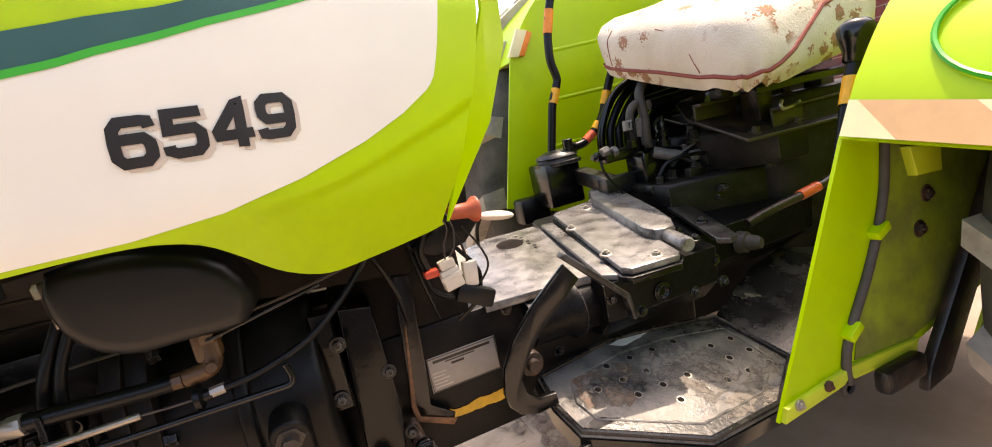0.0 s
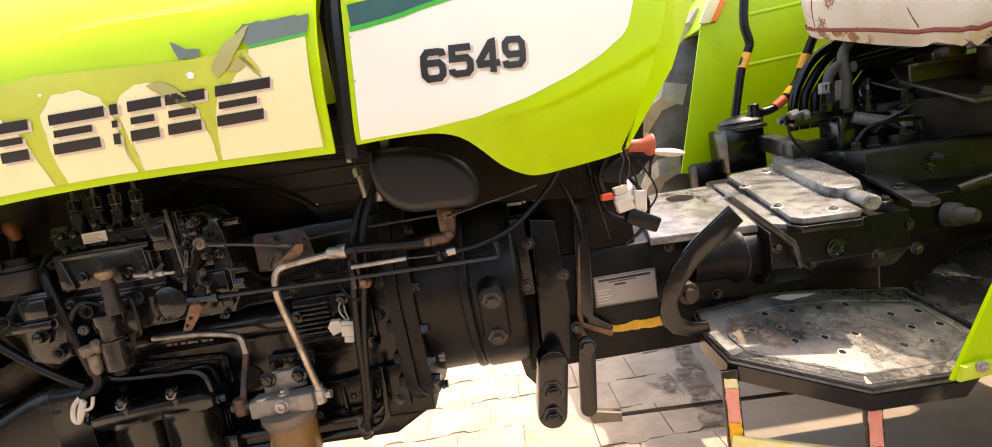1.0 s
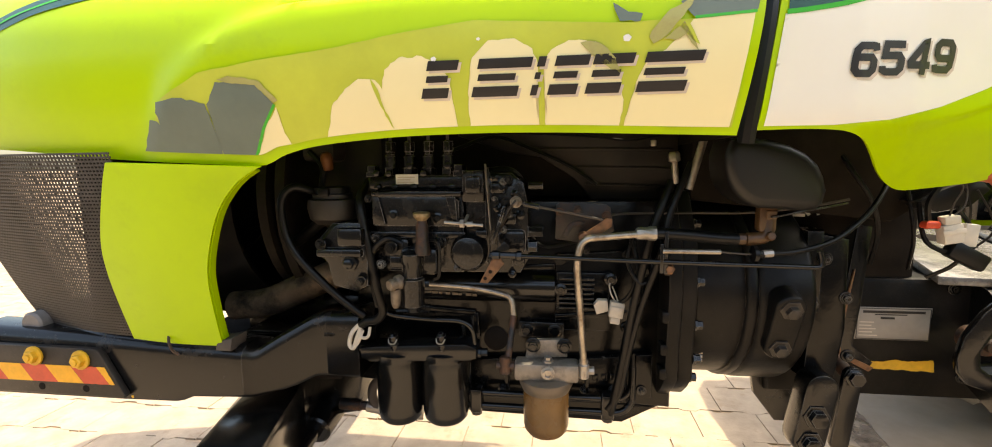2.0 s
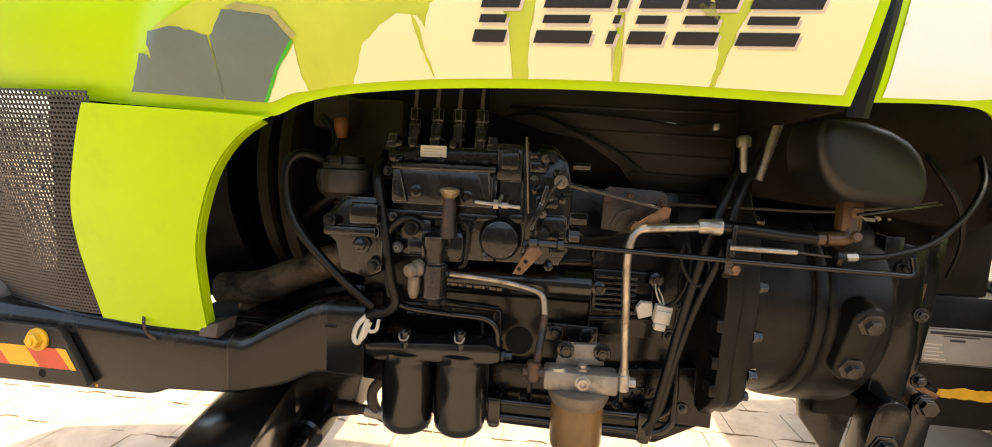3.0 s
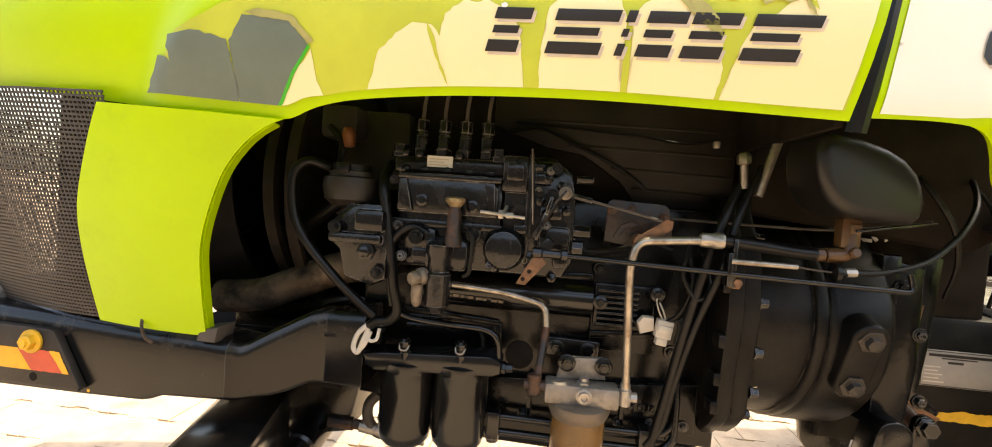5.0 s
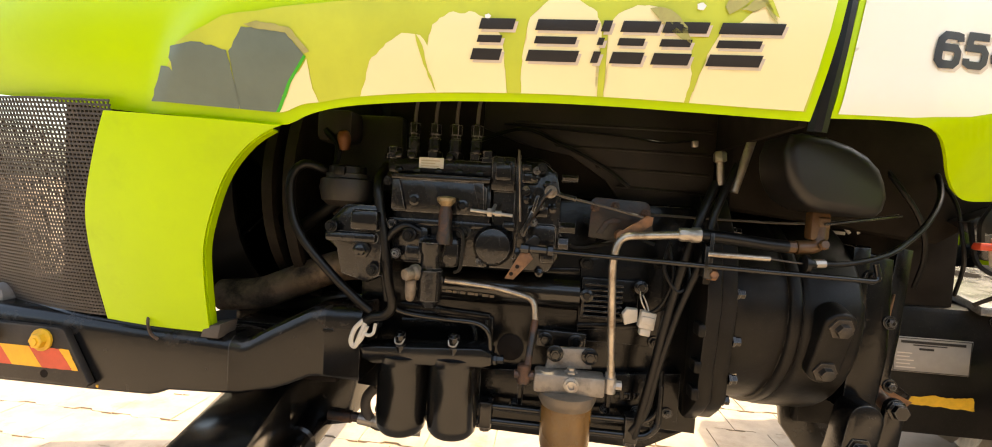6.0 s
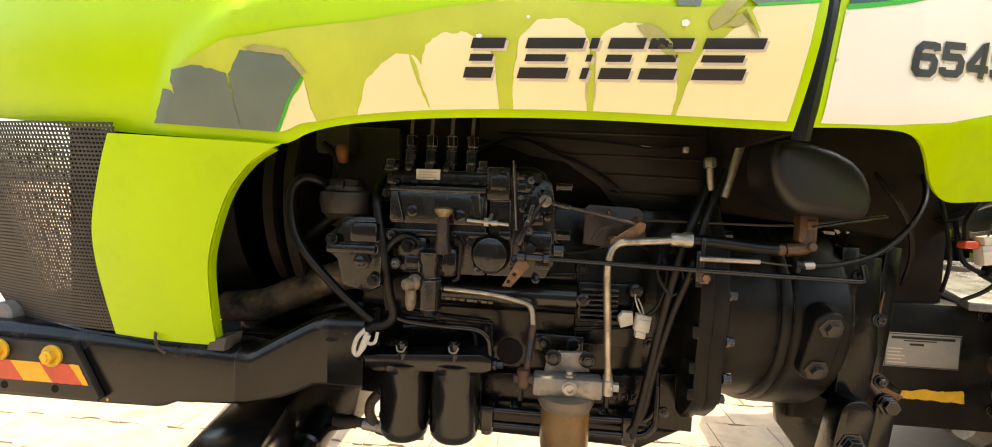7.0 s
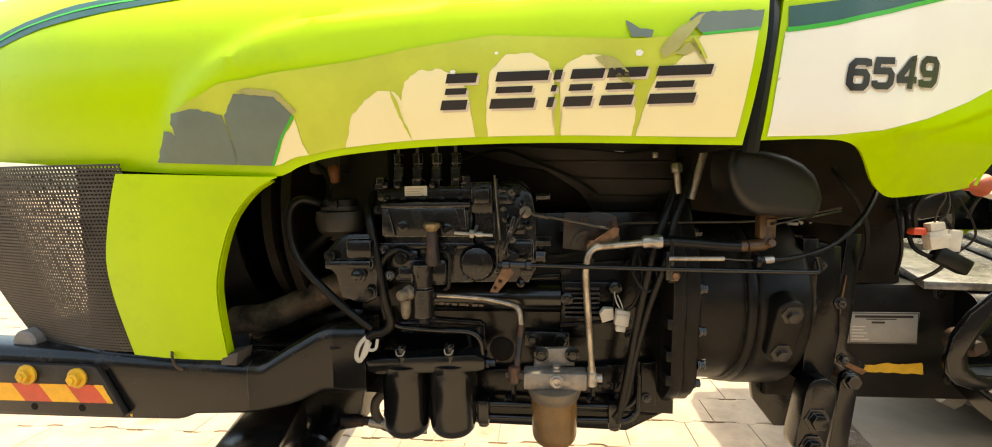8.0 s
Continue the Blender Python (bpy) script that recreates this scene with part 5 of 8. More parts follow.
part("pipe_union", bm, RUST, tractor, "rusty pipe end with union")
bm = B()
tube(bm, pipe([(-0.352, 0.612, 0.8145), (-0.455, 0.606, 0.806), (-0.4625, 0.606, 0.765), (-0.447, 0.644, 0.575)], 0.02, 0.026), 0.0062, 12, 1)
part("steel_fuel_pipe", bm, STEEL, tractor, "bright bent steel fuel pipe")
bm = B()
lathe(bm, (-0.366, 0.612, 0.8145), (1, 0, 0.02), [(0, 0.0085), (0.003, 0.0105), (0.018, 0.0105), (0.02, 0.012), (0.032, 0.012), (0.033, 0.010)], 8)
part("crimp_fitting", bm, ZINC, tractor, "crimped steel hose fitting")
run("rubber_hose", [(-0.335, 0.612, 0.8155), (-0.29, 0.612, 0.813), (-0.24, 0.615, 0.808), (-0.205, 0.618, 0.806)], 0.0098, RUBBER, "black fuel hose")
bm = B()
lathe(bm, (-0.212, 0.618, 0.806), (1, 0, 0), [(0, 0.0085), (0.010, 0.0095), (0.018, 0.0095), (0.020, 0.006), (0.03, 0.006)], 8)
part("hose_union", bm, TAPBROWN, tractor, "brown brass hose union")
bm = B()
tube(bm, pipe([(-0.192, 0.618, 0.806), (-0.160, 0.618, 0.808), (-0.158, 0.624, 0.868)], 0.01, 0.018), 0.0105, 12, 1)
box(bm, -0.176, -0.148, 0.612, 0.634, 0.818, 0.862, 0.005)
lathe(bm, (-0.158, 0.622, 0.838), (0, 0, 1), [(0, 0.0115), (0.003, 0.014), (0.014, 0.014), (0.016, 0.011)], 6)
lathe(bm, (-0.160, 0.610, 0.812), (0, -1, 0.2), [(0, 0.006), (0.006, 0.008), (0.010, 0.006)], 8)
part("fuel_tap", bm, TAPBROWN, tractor, "brown brass fuel tap under the tank")

# rods, links and cables
bm = B()
tube(bm, pipe([(-0.60, 0.604, 0.777), (-0.332, 0.598, 0.7705), (-0.082, 0.600, 0.7645), (-0.088, 0.602, 0.790)], 0.02, 0.012), 0.0042, 10, 1)
rod = part("control_rod", bm, BLACK, tractor, "long thin black control rod")
bm = B()
lathe(bm, (-0.605, 0.604, 0.777), (1, 0, -0.02), [(0, 0.008), (0.012, 0.008), (0.014, 0.006), (0.04, 0.006), (0.042, 0.009), (0.050, 0.009)], 8)
part("clevis", bm, GLOSSBLACK, rod, "black clevis end")
bm = B()
tube(bm, [(-0.558, 0.604, 0.866), (-0.53, 0.606, 0.860), (-0.48, 0.61, 0.850), (-0.42, 0.614, 0.837)], 0.0022, 8)
part("throttle_link", bm, HOSE_DUST, tractor, "thin grey throttle link rod")
bm = B()
cyl(bm, (-0.551, 0.604, 0.8645), (-0.525, 0.606, 0.859), 0.0048, n=8)
part("link_end", bm, BLACK, tractor)
run("throttle_rod", [(-0.405, 0.64, 0.842), (-0.37, 0.68, 0.841), (-0.25, 0.70, 0.840), (-0.151, 0.70, 0.841), (-0.06, 0.70, 0.852), (0.003, 0.70, 0.864)], 0.0022, HOSE_DUST, "thin steel throttle rod", 8)
bm = B()
prism(bm, [(-0.499, 0.800), (-0.497, 0.860), (-0.490, 0.865), (-0.412, 0.861), (-0.405, 0.855), (-0.398, 0.815), (-0.42, 0.80), (-0.46, 0.795)], 0.640, 0.645, bev=0.0012)
lbr = part("link_bracket", bm, RUSTDARK, tractor, "rusty black bracket plate")
bm = B()
prism(bm, [(-0.458, 0.808), (-0.450, 0.798), (-0.440, 0.800), (-0.405, 0.826), (-0.404, 0.838), (-0.414, 0.840)], 0.614, 0.619, bev=0.001)
lathe(bm, (-0.450, 0.640, 0.806), (0, -1, 0), [(0, 0.009), (0.03, 0.009), (0.031, 0.006)], 14)
part("bell_crank", bm, RUSTORANGE, lbr, "rusty bell crank")
bm = B()
cyl(bm, (-0.326, 0.596, 0.7885), (-0.236, 0.600, 0.7875), 0.0042, n=10)
part("cable_sleeve", bm, STEEL, tractor, "bright steel cable sleeve")
run("cable_wire", [(-0.236, 0.600, 0.7875), (-0.21, 0.602, 0.785), (-0.18, 0.606, 0.783)], 0.0015, HOSE_DUST, "thin bare cable wire", 6)
bm = B()
lathe(bm, (-0.188, 0.607, 0.783), (1, 0, 0), [(0, 0.006), (0.003, 0.014), (0.009, 0.014), (0.012, 0.008), (0.02, 0.006)], 14)
part("cable_grommet", bm, RUBBER, tractor, "round black cable grommet")
run("control_cable", [(-0.17, 0.607, 0.784), (-0.12, 0.612, 0.787), (-0.06, 0.624, 0.803), (-0.015, 0.640, 0.831), (0.020, 0.658, 0.861), (0.055, 0.69, 0.898), (0.085, 0.74, 0.935), (0.10, 0.78, 0.96)], 0.0044, RUBBER, "black control cable")
bm = B()
cyl(bm, (-0.17, 0.607, 0.784), (-0.155, 0.608, 0.785), 0.0065, n=8)
part("cable_ferrule", bm, ZINC, tractor)
bm = B()
box(bm, -0.330, -0.324, 0.594, 0.602, 0.752, 0.800, 0.001)
box(bm, -0.322, -0.316, 0.600, 0.64, 0.750, 0.82, 0.001)
part("cable_bracket", bm, BLACK, tractor, "small black cable bracket")
bm = B()
lathe(bm, (-0.313, 0.616, 0.756), (0, -1, 0.1), [(0, 0.010), (0.010, 0.010), (0.012, 0.007), (0.018, 0.006)], 6)
part("bracket_nut", bm, RUSTORANGE, tractor, "rusty orange nut")
for k, pts in enumerate(([(-0.30, 0.66, 0.90), (-0.325, 0.645, 0.84), (-0.345, 0.65, 0.76), (-0.362, 0.665, 0.66), (-0.375, 0.68, 0.56), (-0.39, 0.69, 0.47), (-0.395, 0.70, 0.44)],
                         [(-0.27, 0.66, 0.93), (-0.305, 0.64, 0.85), (-0.318, 0.64, 0.78), (-0.345, 0.66, 0.68), (-0.365, 0.675, 0.58), (-0.378, 0.685, 0.50), (-0.40, 0.69, 0.462)],
                         [(-0.36, 0.68, 0.79), (-0.352, 0.67, 0.74), (-0.365, 0.68, 0.69), (-0.39, 0.695, 0.665)])):
    run("wiring_conduit", pts, (0.0075, 0.006, 0.004)[k], RUBBER, "black wiring conduit")
for a, b, r in (((-0.300, 0.655, 0.945), (-0.2955, 0.655, 0.895), 0.0058), ((-0.2475, 0.655, 0.990), (-0.2745, 0.655, 0.885), 0.0068)):
    bm = B()
    cyl(bm, a, b, r, n=12)
    lathe(bm, a, Vector(b) - Vector(a), [(-0.004, r * 1.2), (0.0, r * 1.75), (0.012, r * 1.75), (0.014, r * 1.2)], 6)
    part("fuel_return_pipe", bm, STEEL, tractor, "dull steel pipe with union nut")
bm = B()
box(bm, -0.330, -0.320, 0.70, 0.71, 0.960, 0.971, 0.002)
part("wire_clip", bm, ZINC, tractor, "small wire clip")

# relay box, plugs, block details
bm = B()
box(bm, -0.497, -0.395, 0.722, 0.748, 0.645, 0.722, 0.004)
relay = part("finned_regulator", bm, CAST, tractor, "black finned regulator box")
for k in range(7):
    bm = B()
    box(bm, -0.492, -0.425, 0.710, 0.723, 0.652 + 0.0095 * k, 0.656 + 0.0095 * k, 0.001)
    part("cooling_fin", bm, CAST, relay)
for x, z in ((-0.488, 0.690), (-0.395, 0.712)):
    bm = B()
    lathe(bm, (x, 0.722, z), (0, -1, 0), [(0, 0.013), (0.012, 0.012), (0.014, 0.007), (0.02, 0.006)], 12)
    part("terminal", bm, BLACK, relay)
bm = B()
m4 = pose(-0.386, 0.692, 0.657, 0, 8, 0)
box(bm, -0.013, 0.013, -0.009, 0.009, -0.012, 0.018, 0.002, m4)
box(bm, -0.009, 0.009, -0.008, 0.008, -0.024, -0.012, 0.002, m4)
box(bm, -0.011, 0.011, -0.011, -0.008, -0.002, 0.010, 0.001, m4)
plug = part("wire_plug", bm, WEBWHITE, tractor, "dirty white nylon wire plug")
bm = B()
m4 = pose(-0.412, 0.700, 0.664, 10, -14, 0)
prism(bm, [(-0.013, -0.014), (0.010, -0.012), (0.013, 0.010), (-0.004, 0.015), (-0.014, 0.006)], -0.006, 0.006, bev=0.002, m=m4)
part("wire_plug", bm, WEBWHITE, tractor, "dirty white nylon wire plug")
for k, pts in enumerate(([(-0.388, 0.692, 0.675), (-0.396, 0.69, 0.69), (-0.398, 0.70, 0.705), (-0.39, 0.715, 0.712)], [(-0.383, 0.692, 0.675), (-0.388, 0.695, 0.69), (-0.392, 0.705, 0.70)])):
    run("plug_wire", pts, 0.0014, WEBWHITE, "thin white wire", 6)
bm = B()
cyl(bm, (-0.80, 0.742, 0.688), (-0.50, 0.742, 0.688), 0.032, n=24)
part("oil_gallery", bm, GLOSSBLACK, block, "smooth black oil gallery bulge on the block")
bm = B()
tube(bm, pipe([(-0.83, 0.742, 0.628), (-0.67, 0.742, 0.634), (-0.665, 0.742, 0.59)], 0.02, 0.02), 0.005, 8, 1)
tube(bm, pipe([(-0.83, 0.742, 0.612), (-0.69, 0.742, 0.616), (-0.685, 0.742, 0.57)], 0.02, 0.02), 0.004, 8, 1)
part("block_rib", bm, CAST, block)
bm = B()
slab(bm, (-0.572, 0.735, 0.602), (-0.482, 0.735, 0.600), 0.010, 0.032, 0.003)
bar = part("mount_strap", bm, BLACK, tractor, "black mounting strap with bolts")
for x in (-0.50, -0.556):
    bm = B()
    bolt(bm, (x, 0.730, 0.600), (0, -1, 0), 0.009, 0.008)
    part("bolt_head", bm, GLOSSBLACK, bar)
bm = B()
lathe(bm, (-0.62, 0.750, 0.575), (0, -1, 0), [(0, 0.026), (0.008, 0.025), (0.010, 0.018)], 20)
part("core_plug", bm, DARKVOID, block)
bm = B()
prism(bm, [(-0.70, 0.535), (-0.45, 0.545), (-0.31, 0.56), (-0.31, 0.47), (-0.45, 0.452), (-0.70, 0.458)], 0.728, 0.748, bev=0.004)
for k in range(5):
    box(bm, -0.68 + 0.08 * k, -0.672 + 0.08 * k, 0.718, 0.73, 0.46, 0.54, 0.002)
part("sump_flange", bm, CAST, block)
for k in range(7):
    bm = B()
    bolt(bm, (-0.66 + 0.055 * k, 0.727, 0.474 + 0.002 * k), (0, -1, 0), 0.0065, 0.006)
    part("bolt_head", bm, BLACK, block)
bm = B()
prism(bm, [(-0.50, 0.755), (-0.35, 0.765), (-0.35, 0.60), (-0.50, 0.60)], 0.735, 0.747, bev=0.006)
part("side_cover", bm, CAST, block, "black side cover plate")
for x, z in ((-0.36, 0.755), (-0.36, 0.61), (-0.49, 0.745)):
    bm = B()
    bolt(bm, (x, 0.734, z), (0, -1, 0), 0.008, 0.007)
    part("bolt_head", bm, GLOSSBLACK, block)

# twin fuel filters
bm = B()
prism(bm, [(-0.875, 0.560), (-0.855, 0.552), (-0.66, 0.562), (-0.645, 0.568), (-0.645, 0.588), (-0.665, 0.596), (-0.85, 0.584), (-0.875, 0.580)], 0.652, 0.705, bev=0.005)
filt = part("filter_head", bm, GLOSSBLACK, tractor, "black twin fuel filter head")
for x, dz in ((-0.8085, 0.0), (-0.7145, 0.004)):
    bm = B()
    lathe(bm, (x, 0.690, 0.566 + dz), (0, 0, -1), [(-0.006, 0.032), (0.000, 0.0465), (0.010, 0.0475), (0.016, 0.0472), (0.018, 0.0462), (0.05, 0.0460), (0.122, 0.0455), (0.134, 0.0435), (0.142, 0.037), (0.145, 0.022)], 36)
    part("filter_canister", bm, GLOSSBLACK, filt, "gloss black fuel filter canister")
    bm = B()
    lathe(bm, (x + 0.002, 0.660, 0.578 + dz), (0, -0.25, 1), [(0, 0.009), (0.012, 0.009), (0.013, 0.0065), (0.022, 0.0065), (0.024, 0.010), (0.032, 0.010), (0.036, 0.005)], 8)
    part("bleed_screw", bm, BLACK, filt, "black bleed screw")
    bm = B()
    tube(bm, [(x - 0.006, 0.650, 0.603 + dz), (x - 0.004, 0.646, 0.595 + dz), (x + 0.006, 0.646, 0.594 + dz), (x + 0.010, 0.650, 0.602 + dz)], 0.0014, 6)
    part("lock_wire", bm, ZINC, filt, "bright lock wire")
for x, d in ((-0.893, 1), (-0.650, 1)):
    bm = B()
    lathe(bm, (x, 0.668, 0.575), (1, 0, 0.05), [(0, 0.008), (0.004, 0.011), (0.012, 0.011), (0.013, 0.008), (0.024, 0.008)], 8)
    part("banjo_union", bm, GLOSSBLACK, filt, "black banjo union")
for k, pts in enumerate(([(-0.868, 0.648, 0.632), (-0.884, 0.643, 0.615), (-0.891, 0.643, 0.592), (-0.884, 0.644, 0.583), (-0.876, 0.645, 0.60), (-0.868, 0.646, 0.625)],
                         [(-0.866, 0.646, 0.628), (-0.874, 0.641, 0.606), (-0.879, 0.641, 0.590), (-0.872, 0.642, 0.598), (-0.863, 0.643, 0.62)],
                         [(-0.872, 0.644, 0.614), (-0.862, 0.640, 0.606), (-0.852, 0.642, 0.609), (-0.850, 0.648, 0.625)])):
    bm = B()
    tube(bm, pts, 0.0042 - 0.0006 * k, 7)
    part("cloth_tie", bm, WEBWHITE, tractor, "grubby white cloth tie round the hoses")

# sediment separator
bm = B()
prism(bm, [(-0.554, 0.570), (-0.548, 0.606), (-0.482, 0.610), (-0.476, 0.575)], 0.660, 0.672, bev=0.003)
box(bm, -0.572, -0.456, 0.632, 0.672, 0.538, 0.571, 0.005)
sep = part("separator_head", bm, ALU, tractor, "dull aluminium fuel separator head")
bm = B()
lathe(bm, (-0.511, 0.636, 0.556), (0, -1, 0), [(0, 0.013), (0.006, 0.0125), (0.007, 0.009), (0.013, 0.009), (0.013, 0.005), (0.010, 0.004)], 14)
part("plug_screw", bm, ZINC, sep, "steel hollow plug screw")
bm = B()
lathe(bm, (-0.511, 0.648, 0.566), (0, 0, 1), [(0, 0.011), (0.008, 0.011), (0.010, 0.007), (0.014, 0.007)], 6)
part("plug_screw", bm, ZINC, sep)
for x in (-0.545, -0.487):
    bm = B()
    bolt(bm, (x + 0.006, 0.658, 0.598), (0, -1, 0), 0.0095, 0.008)
    part("bolt_head", bm, GLOSSBLACK, sep, "black hex bolt")
bm = B()
lathe(bm, (-0.515, 0.660, 0.540), (0, 0, -1), [(0, 0.044), (0.003, 0.049), (0.012, 0.0495), (0.020, 0.046), (0.026, 0.043)], 36)
part("bowl_collar", bm, SEDIMENT, sep, "grey metal bowl collar")
bm = B()
lathe(bm, (-0.515, 0.660, 0.518), (0, 0, -1), [(0, 0.043), (0.03, 0.0428), (0.070, 0.042), (0.080, 0.040), (0.088, 0.034), (0.094, 0.022), (0.096, 0.008), (0.102, 0.007)], 36)
part("sediment_bowl", bm, AMBER, sep, "amber brown fuel bowl")
bm = B()
lathe(bm, (-0.460, 0.650, 0.557), (1, 0, 0), [(0, 0.009), (0.008, 0.009), (0.010, 0.0125), (0.020, 0.0125), (0.022, 0.008), (0.032, 0.008)], 8)
lathe(bm, (-0.447, 0.646, 0.545), (0, 0, 1), [(0, 0.010), (0.024, 0.010), (0.026, 0.008), (0.034, 0.008)], 10)
part("pipe_union", bm, ZINC, sep, "steel pipe union")

# pipes under the engine
for z, y in ((0.476, 0.705), (0.451, 0.70)):
    bm = B()
    tube(bm, pipe([(-0.86, y, z), (-0.372, y, z), (-0.352, y, z + 0.02), (-0.350, y + 0.01, z + 0.09)], 0.02, 0.02), 0.0068, 10, 1)
    part("oil_pipe", bm, BLACK, tractor, "black oil pipe under the sump")
for x in (-0.655, -0.398):
    bm = B()
    box(bm, x - 0.012, x + 0.012, 0.688, 0.72, 0.440, 0.488, 0.004)
    lathe(bm, (x, 0.70, 0.442), (0, 0, -1), [(0, 0.011), (0.008, 0.011), (0.010, 0.007)], 8)
    part("pipe_clamp", bm, BLACK, tractor, "black pipe clamp block")

# black tank under the cowl
bm = B()
TK = [(-0.247, 0.963), (-0.23, 0.966), (-0.195, 0.963), (-0.158, 0.954), (-0.131, 0.942), (-0.111, 0.925), (-0.101, 0.907), (-0.095, 0.886), (-0.1, 0.866), (-0.111, 0.856), (-0.131, 0.856), (-0.158, 0.859), (-0.199, 0.862), (-0.216, 0.868), (-0.229, 0.876), (-0.241, 0.889), (-0.249, 0.904), (-0.253, 0.922), (-0.254, 0.941)]
prism(bm, TK, 0.535, 0.635, bev=0.016, seg=6)
for v in bm.verts:  # the outer side slants inwards towards the rear
    v.co.y += 0.25 * (v.co.x + 0.25)
tank = part("fuel_tank", bm, TANKBLACK, tractor, "black moulded plastic tank under the cowl", sharp=50)
# dark filler mass painting the shade below the dash
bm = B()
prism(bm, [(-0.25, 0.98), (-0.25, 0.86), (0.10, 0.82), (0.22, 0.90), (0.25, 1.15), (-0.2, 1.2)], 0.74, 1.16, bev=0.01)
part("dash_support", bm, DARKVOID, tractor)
bm = B()
slab(bm, (-0.16, 0.61, 0.843), (-0.03, 0.65, 0.862), 0.010, 0.0035, 0.001)
part("tank_strap", bm, BLACK, tractor, "black strap under the tank")
bm = B()
for dx, dz, a in ((-0.016, -0.002, 25), (0.002, 0.003, -35), (0.010, -0.012, 70)):
    box(bm, -0.009, 0.009, -0.001, 0.001, -0.003, 0.003, 0.0005, pose(-0.012 + dx, 0.79, 0.848 + dz, 0, a, 20))
for x, z, w, a in ((-0.060, 0.847, 0.013, 2), (-0.042, 0.828, 0.016, 3), (-0.022, 0.832, 0.006, 50)):
    box(bm, -w, w, -0.001, 0.001, -0.003, 0.003, 0.0005, pose(x, 0.785, z, 0, a, 0))
part("foil_shred", bm, LABELW, tractor, "bright torn foil scraps")

# bell housing details
up = Vector((0.002, -0.030, 0.082)).normalized()
out = Vector((0.0, -0.94, -0.34))
out = (out - up * out.dot(up)).normalized()
m4 = Matrix.Translation((-0.112, 0.652, 0.651)) @ Matrix((up.cross(out), out, up)).transposed().to_4x4()
bm = B()
prism(bm, [(0.025 * math.cos(a), 0.025 * math.sin(a) + (0.041 if math.sin(a) > 0 else -0.041)) for a in [k * math.tau / 28 + 0.001 for k in range(28)]], -0.03, 0.010, bev=0.005, m=m4, seg=3)
boss = part("inspection_boss", bm, HOUSING, bell, "black long boss with two bolts")
for h in (0.041, -0.041):
    bm = B()
    lathe(bm, m4 @ Vector((0, 0.009, h)), out, [(0, 0.019), (0.004, 0.0185), (0.005, 0.0115), (0.014, 0.011), (0.016, 0.007)], 6)
    part("bolt_head", bm, DUSTPLATE, boss, "dusty hex bolt")
for pts, w in (([(-0.06, 0.66), (-0.03, 0.66), (-0.03, 0.81), (-0.06, 0.81)], 0), ([(-0.035, 0.52), (0.02, 0.505), (0.035, 0.62), (0.03, 0.79), (-0.02, 0.80), (-0.03, 0.62)], 1)):
    bm = B()
    prism(bm, pts, 0.70 + 0.035 * w, 0.84, bev=0.008)
    part("housing_web", bm, CAST, tractor, "black ribbed housing web")
bm = B()
for k in range(3):
    lathe(bm, (-0.235, 0.715, 0.575 - 0.008 * k), (1, -0.2, 0), [(0, 0.0035), (0.012, 0.0035)], 8)
part("spring_stub", bm, ZINC, bell)

# bracket arms and levers under the housing
def capsule(p, q, r, y0, y1, n=10):
    p, q = Vector(p), Vector(q)
    d = (q - p).normalized()
    a0 = math.atan2(d.y, d.x)
    out = [(q.x + r * math.cos(a0 - math.pi / 2 + math.pi * k / n), q.y + r * math.sin(a0 - math.pi / 2 + math.pi * k / n)) for k in range(n + 1)]
    return out + [(p.x + r * math.cos(a0 + math.pi / 2 + math.pi * k / n), p.y + r * math.sin(a0 + math.pi / 2 + math.pi * k / n)) for k in range(n + 1)]


bm = B()
prism(bm, capsule((-0.020, 0.520), (-0.036, 0.420), 0.029, 0, 0), 0.690, 0.74, bev=0.007)
arm = part("hitch_bracket", bm, BLACK, tractor, "black bracket arm with two bolts below the housing")
for z, x in ((0.470, -0.029), (0.418, -0.036)):
    bm = B()
    lathe(bm, (x, 0.692, z), (0, -1, 0), [(0, 0.024), (0.005, 0.023), (0.006, 0.016), (0.018, 0.0155), (0.020, 0.010)], 6)
    part("bolt_head", bm, BLACK, arm)
bm = B()
prism(bm, [(-0.085, 0.50), (-0.075, 0.435), (-0.03, 0.375), (0.0, 0.375), (0.03, 0.52)], 0.845, 0.862, bev=0.003)
part("gusset_plate", bm, BLACK, tractor, "thin black gusset plate")
bm = B()
prism(bm, capsule((0.055, 0.530), (0.040, 0.395), 0.017, 0, 0), 0.735, 0.748, bev=0.003)
brake = part("brake_lever", bm, BLACK, tractor, "black flat brake lever")
bm = B()
cyl(bm, (0.052, 0.735, 0.525), (0.045, 0.80, 0.548), 0.013, n=14)
part("lever_shaft", bm, RUST, brake, "rusty lever shaft")
bm = B()
lathe(bm, (0.055, 0.737, 0.528), (0, -1, 0), [(0, 0.018), (0.006, 0.018), (0.008, 0.014), (0.016, 0.013)], 6)
part("shaft_nut", bm, BLACK, brake)
bm = B()
prism(bm, [(0.035, 0.390), (0.105, 0.375), (0.105, 0.355), (0.045, 0.360)], 0.738, 0.758, bev=0.003)
clev = part("rod_clevis", bm, SEDIMENT, tractor, "rusty rod clevis")
run("brake_rod", [(0.10, 0.748, 0.366), (0.28, 0.750, 0.358), (0.456, 0.752, 0.350), (0.60, 0.755, 0.343)], 0.0042, RUST, "long rusty brake rod", 8)
bm = B()
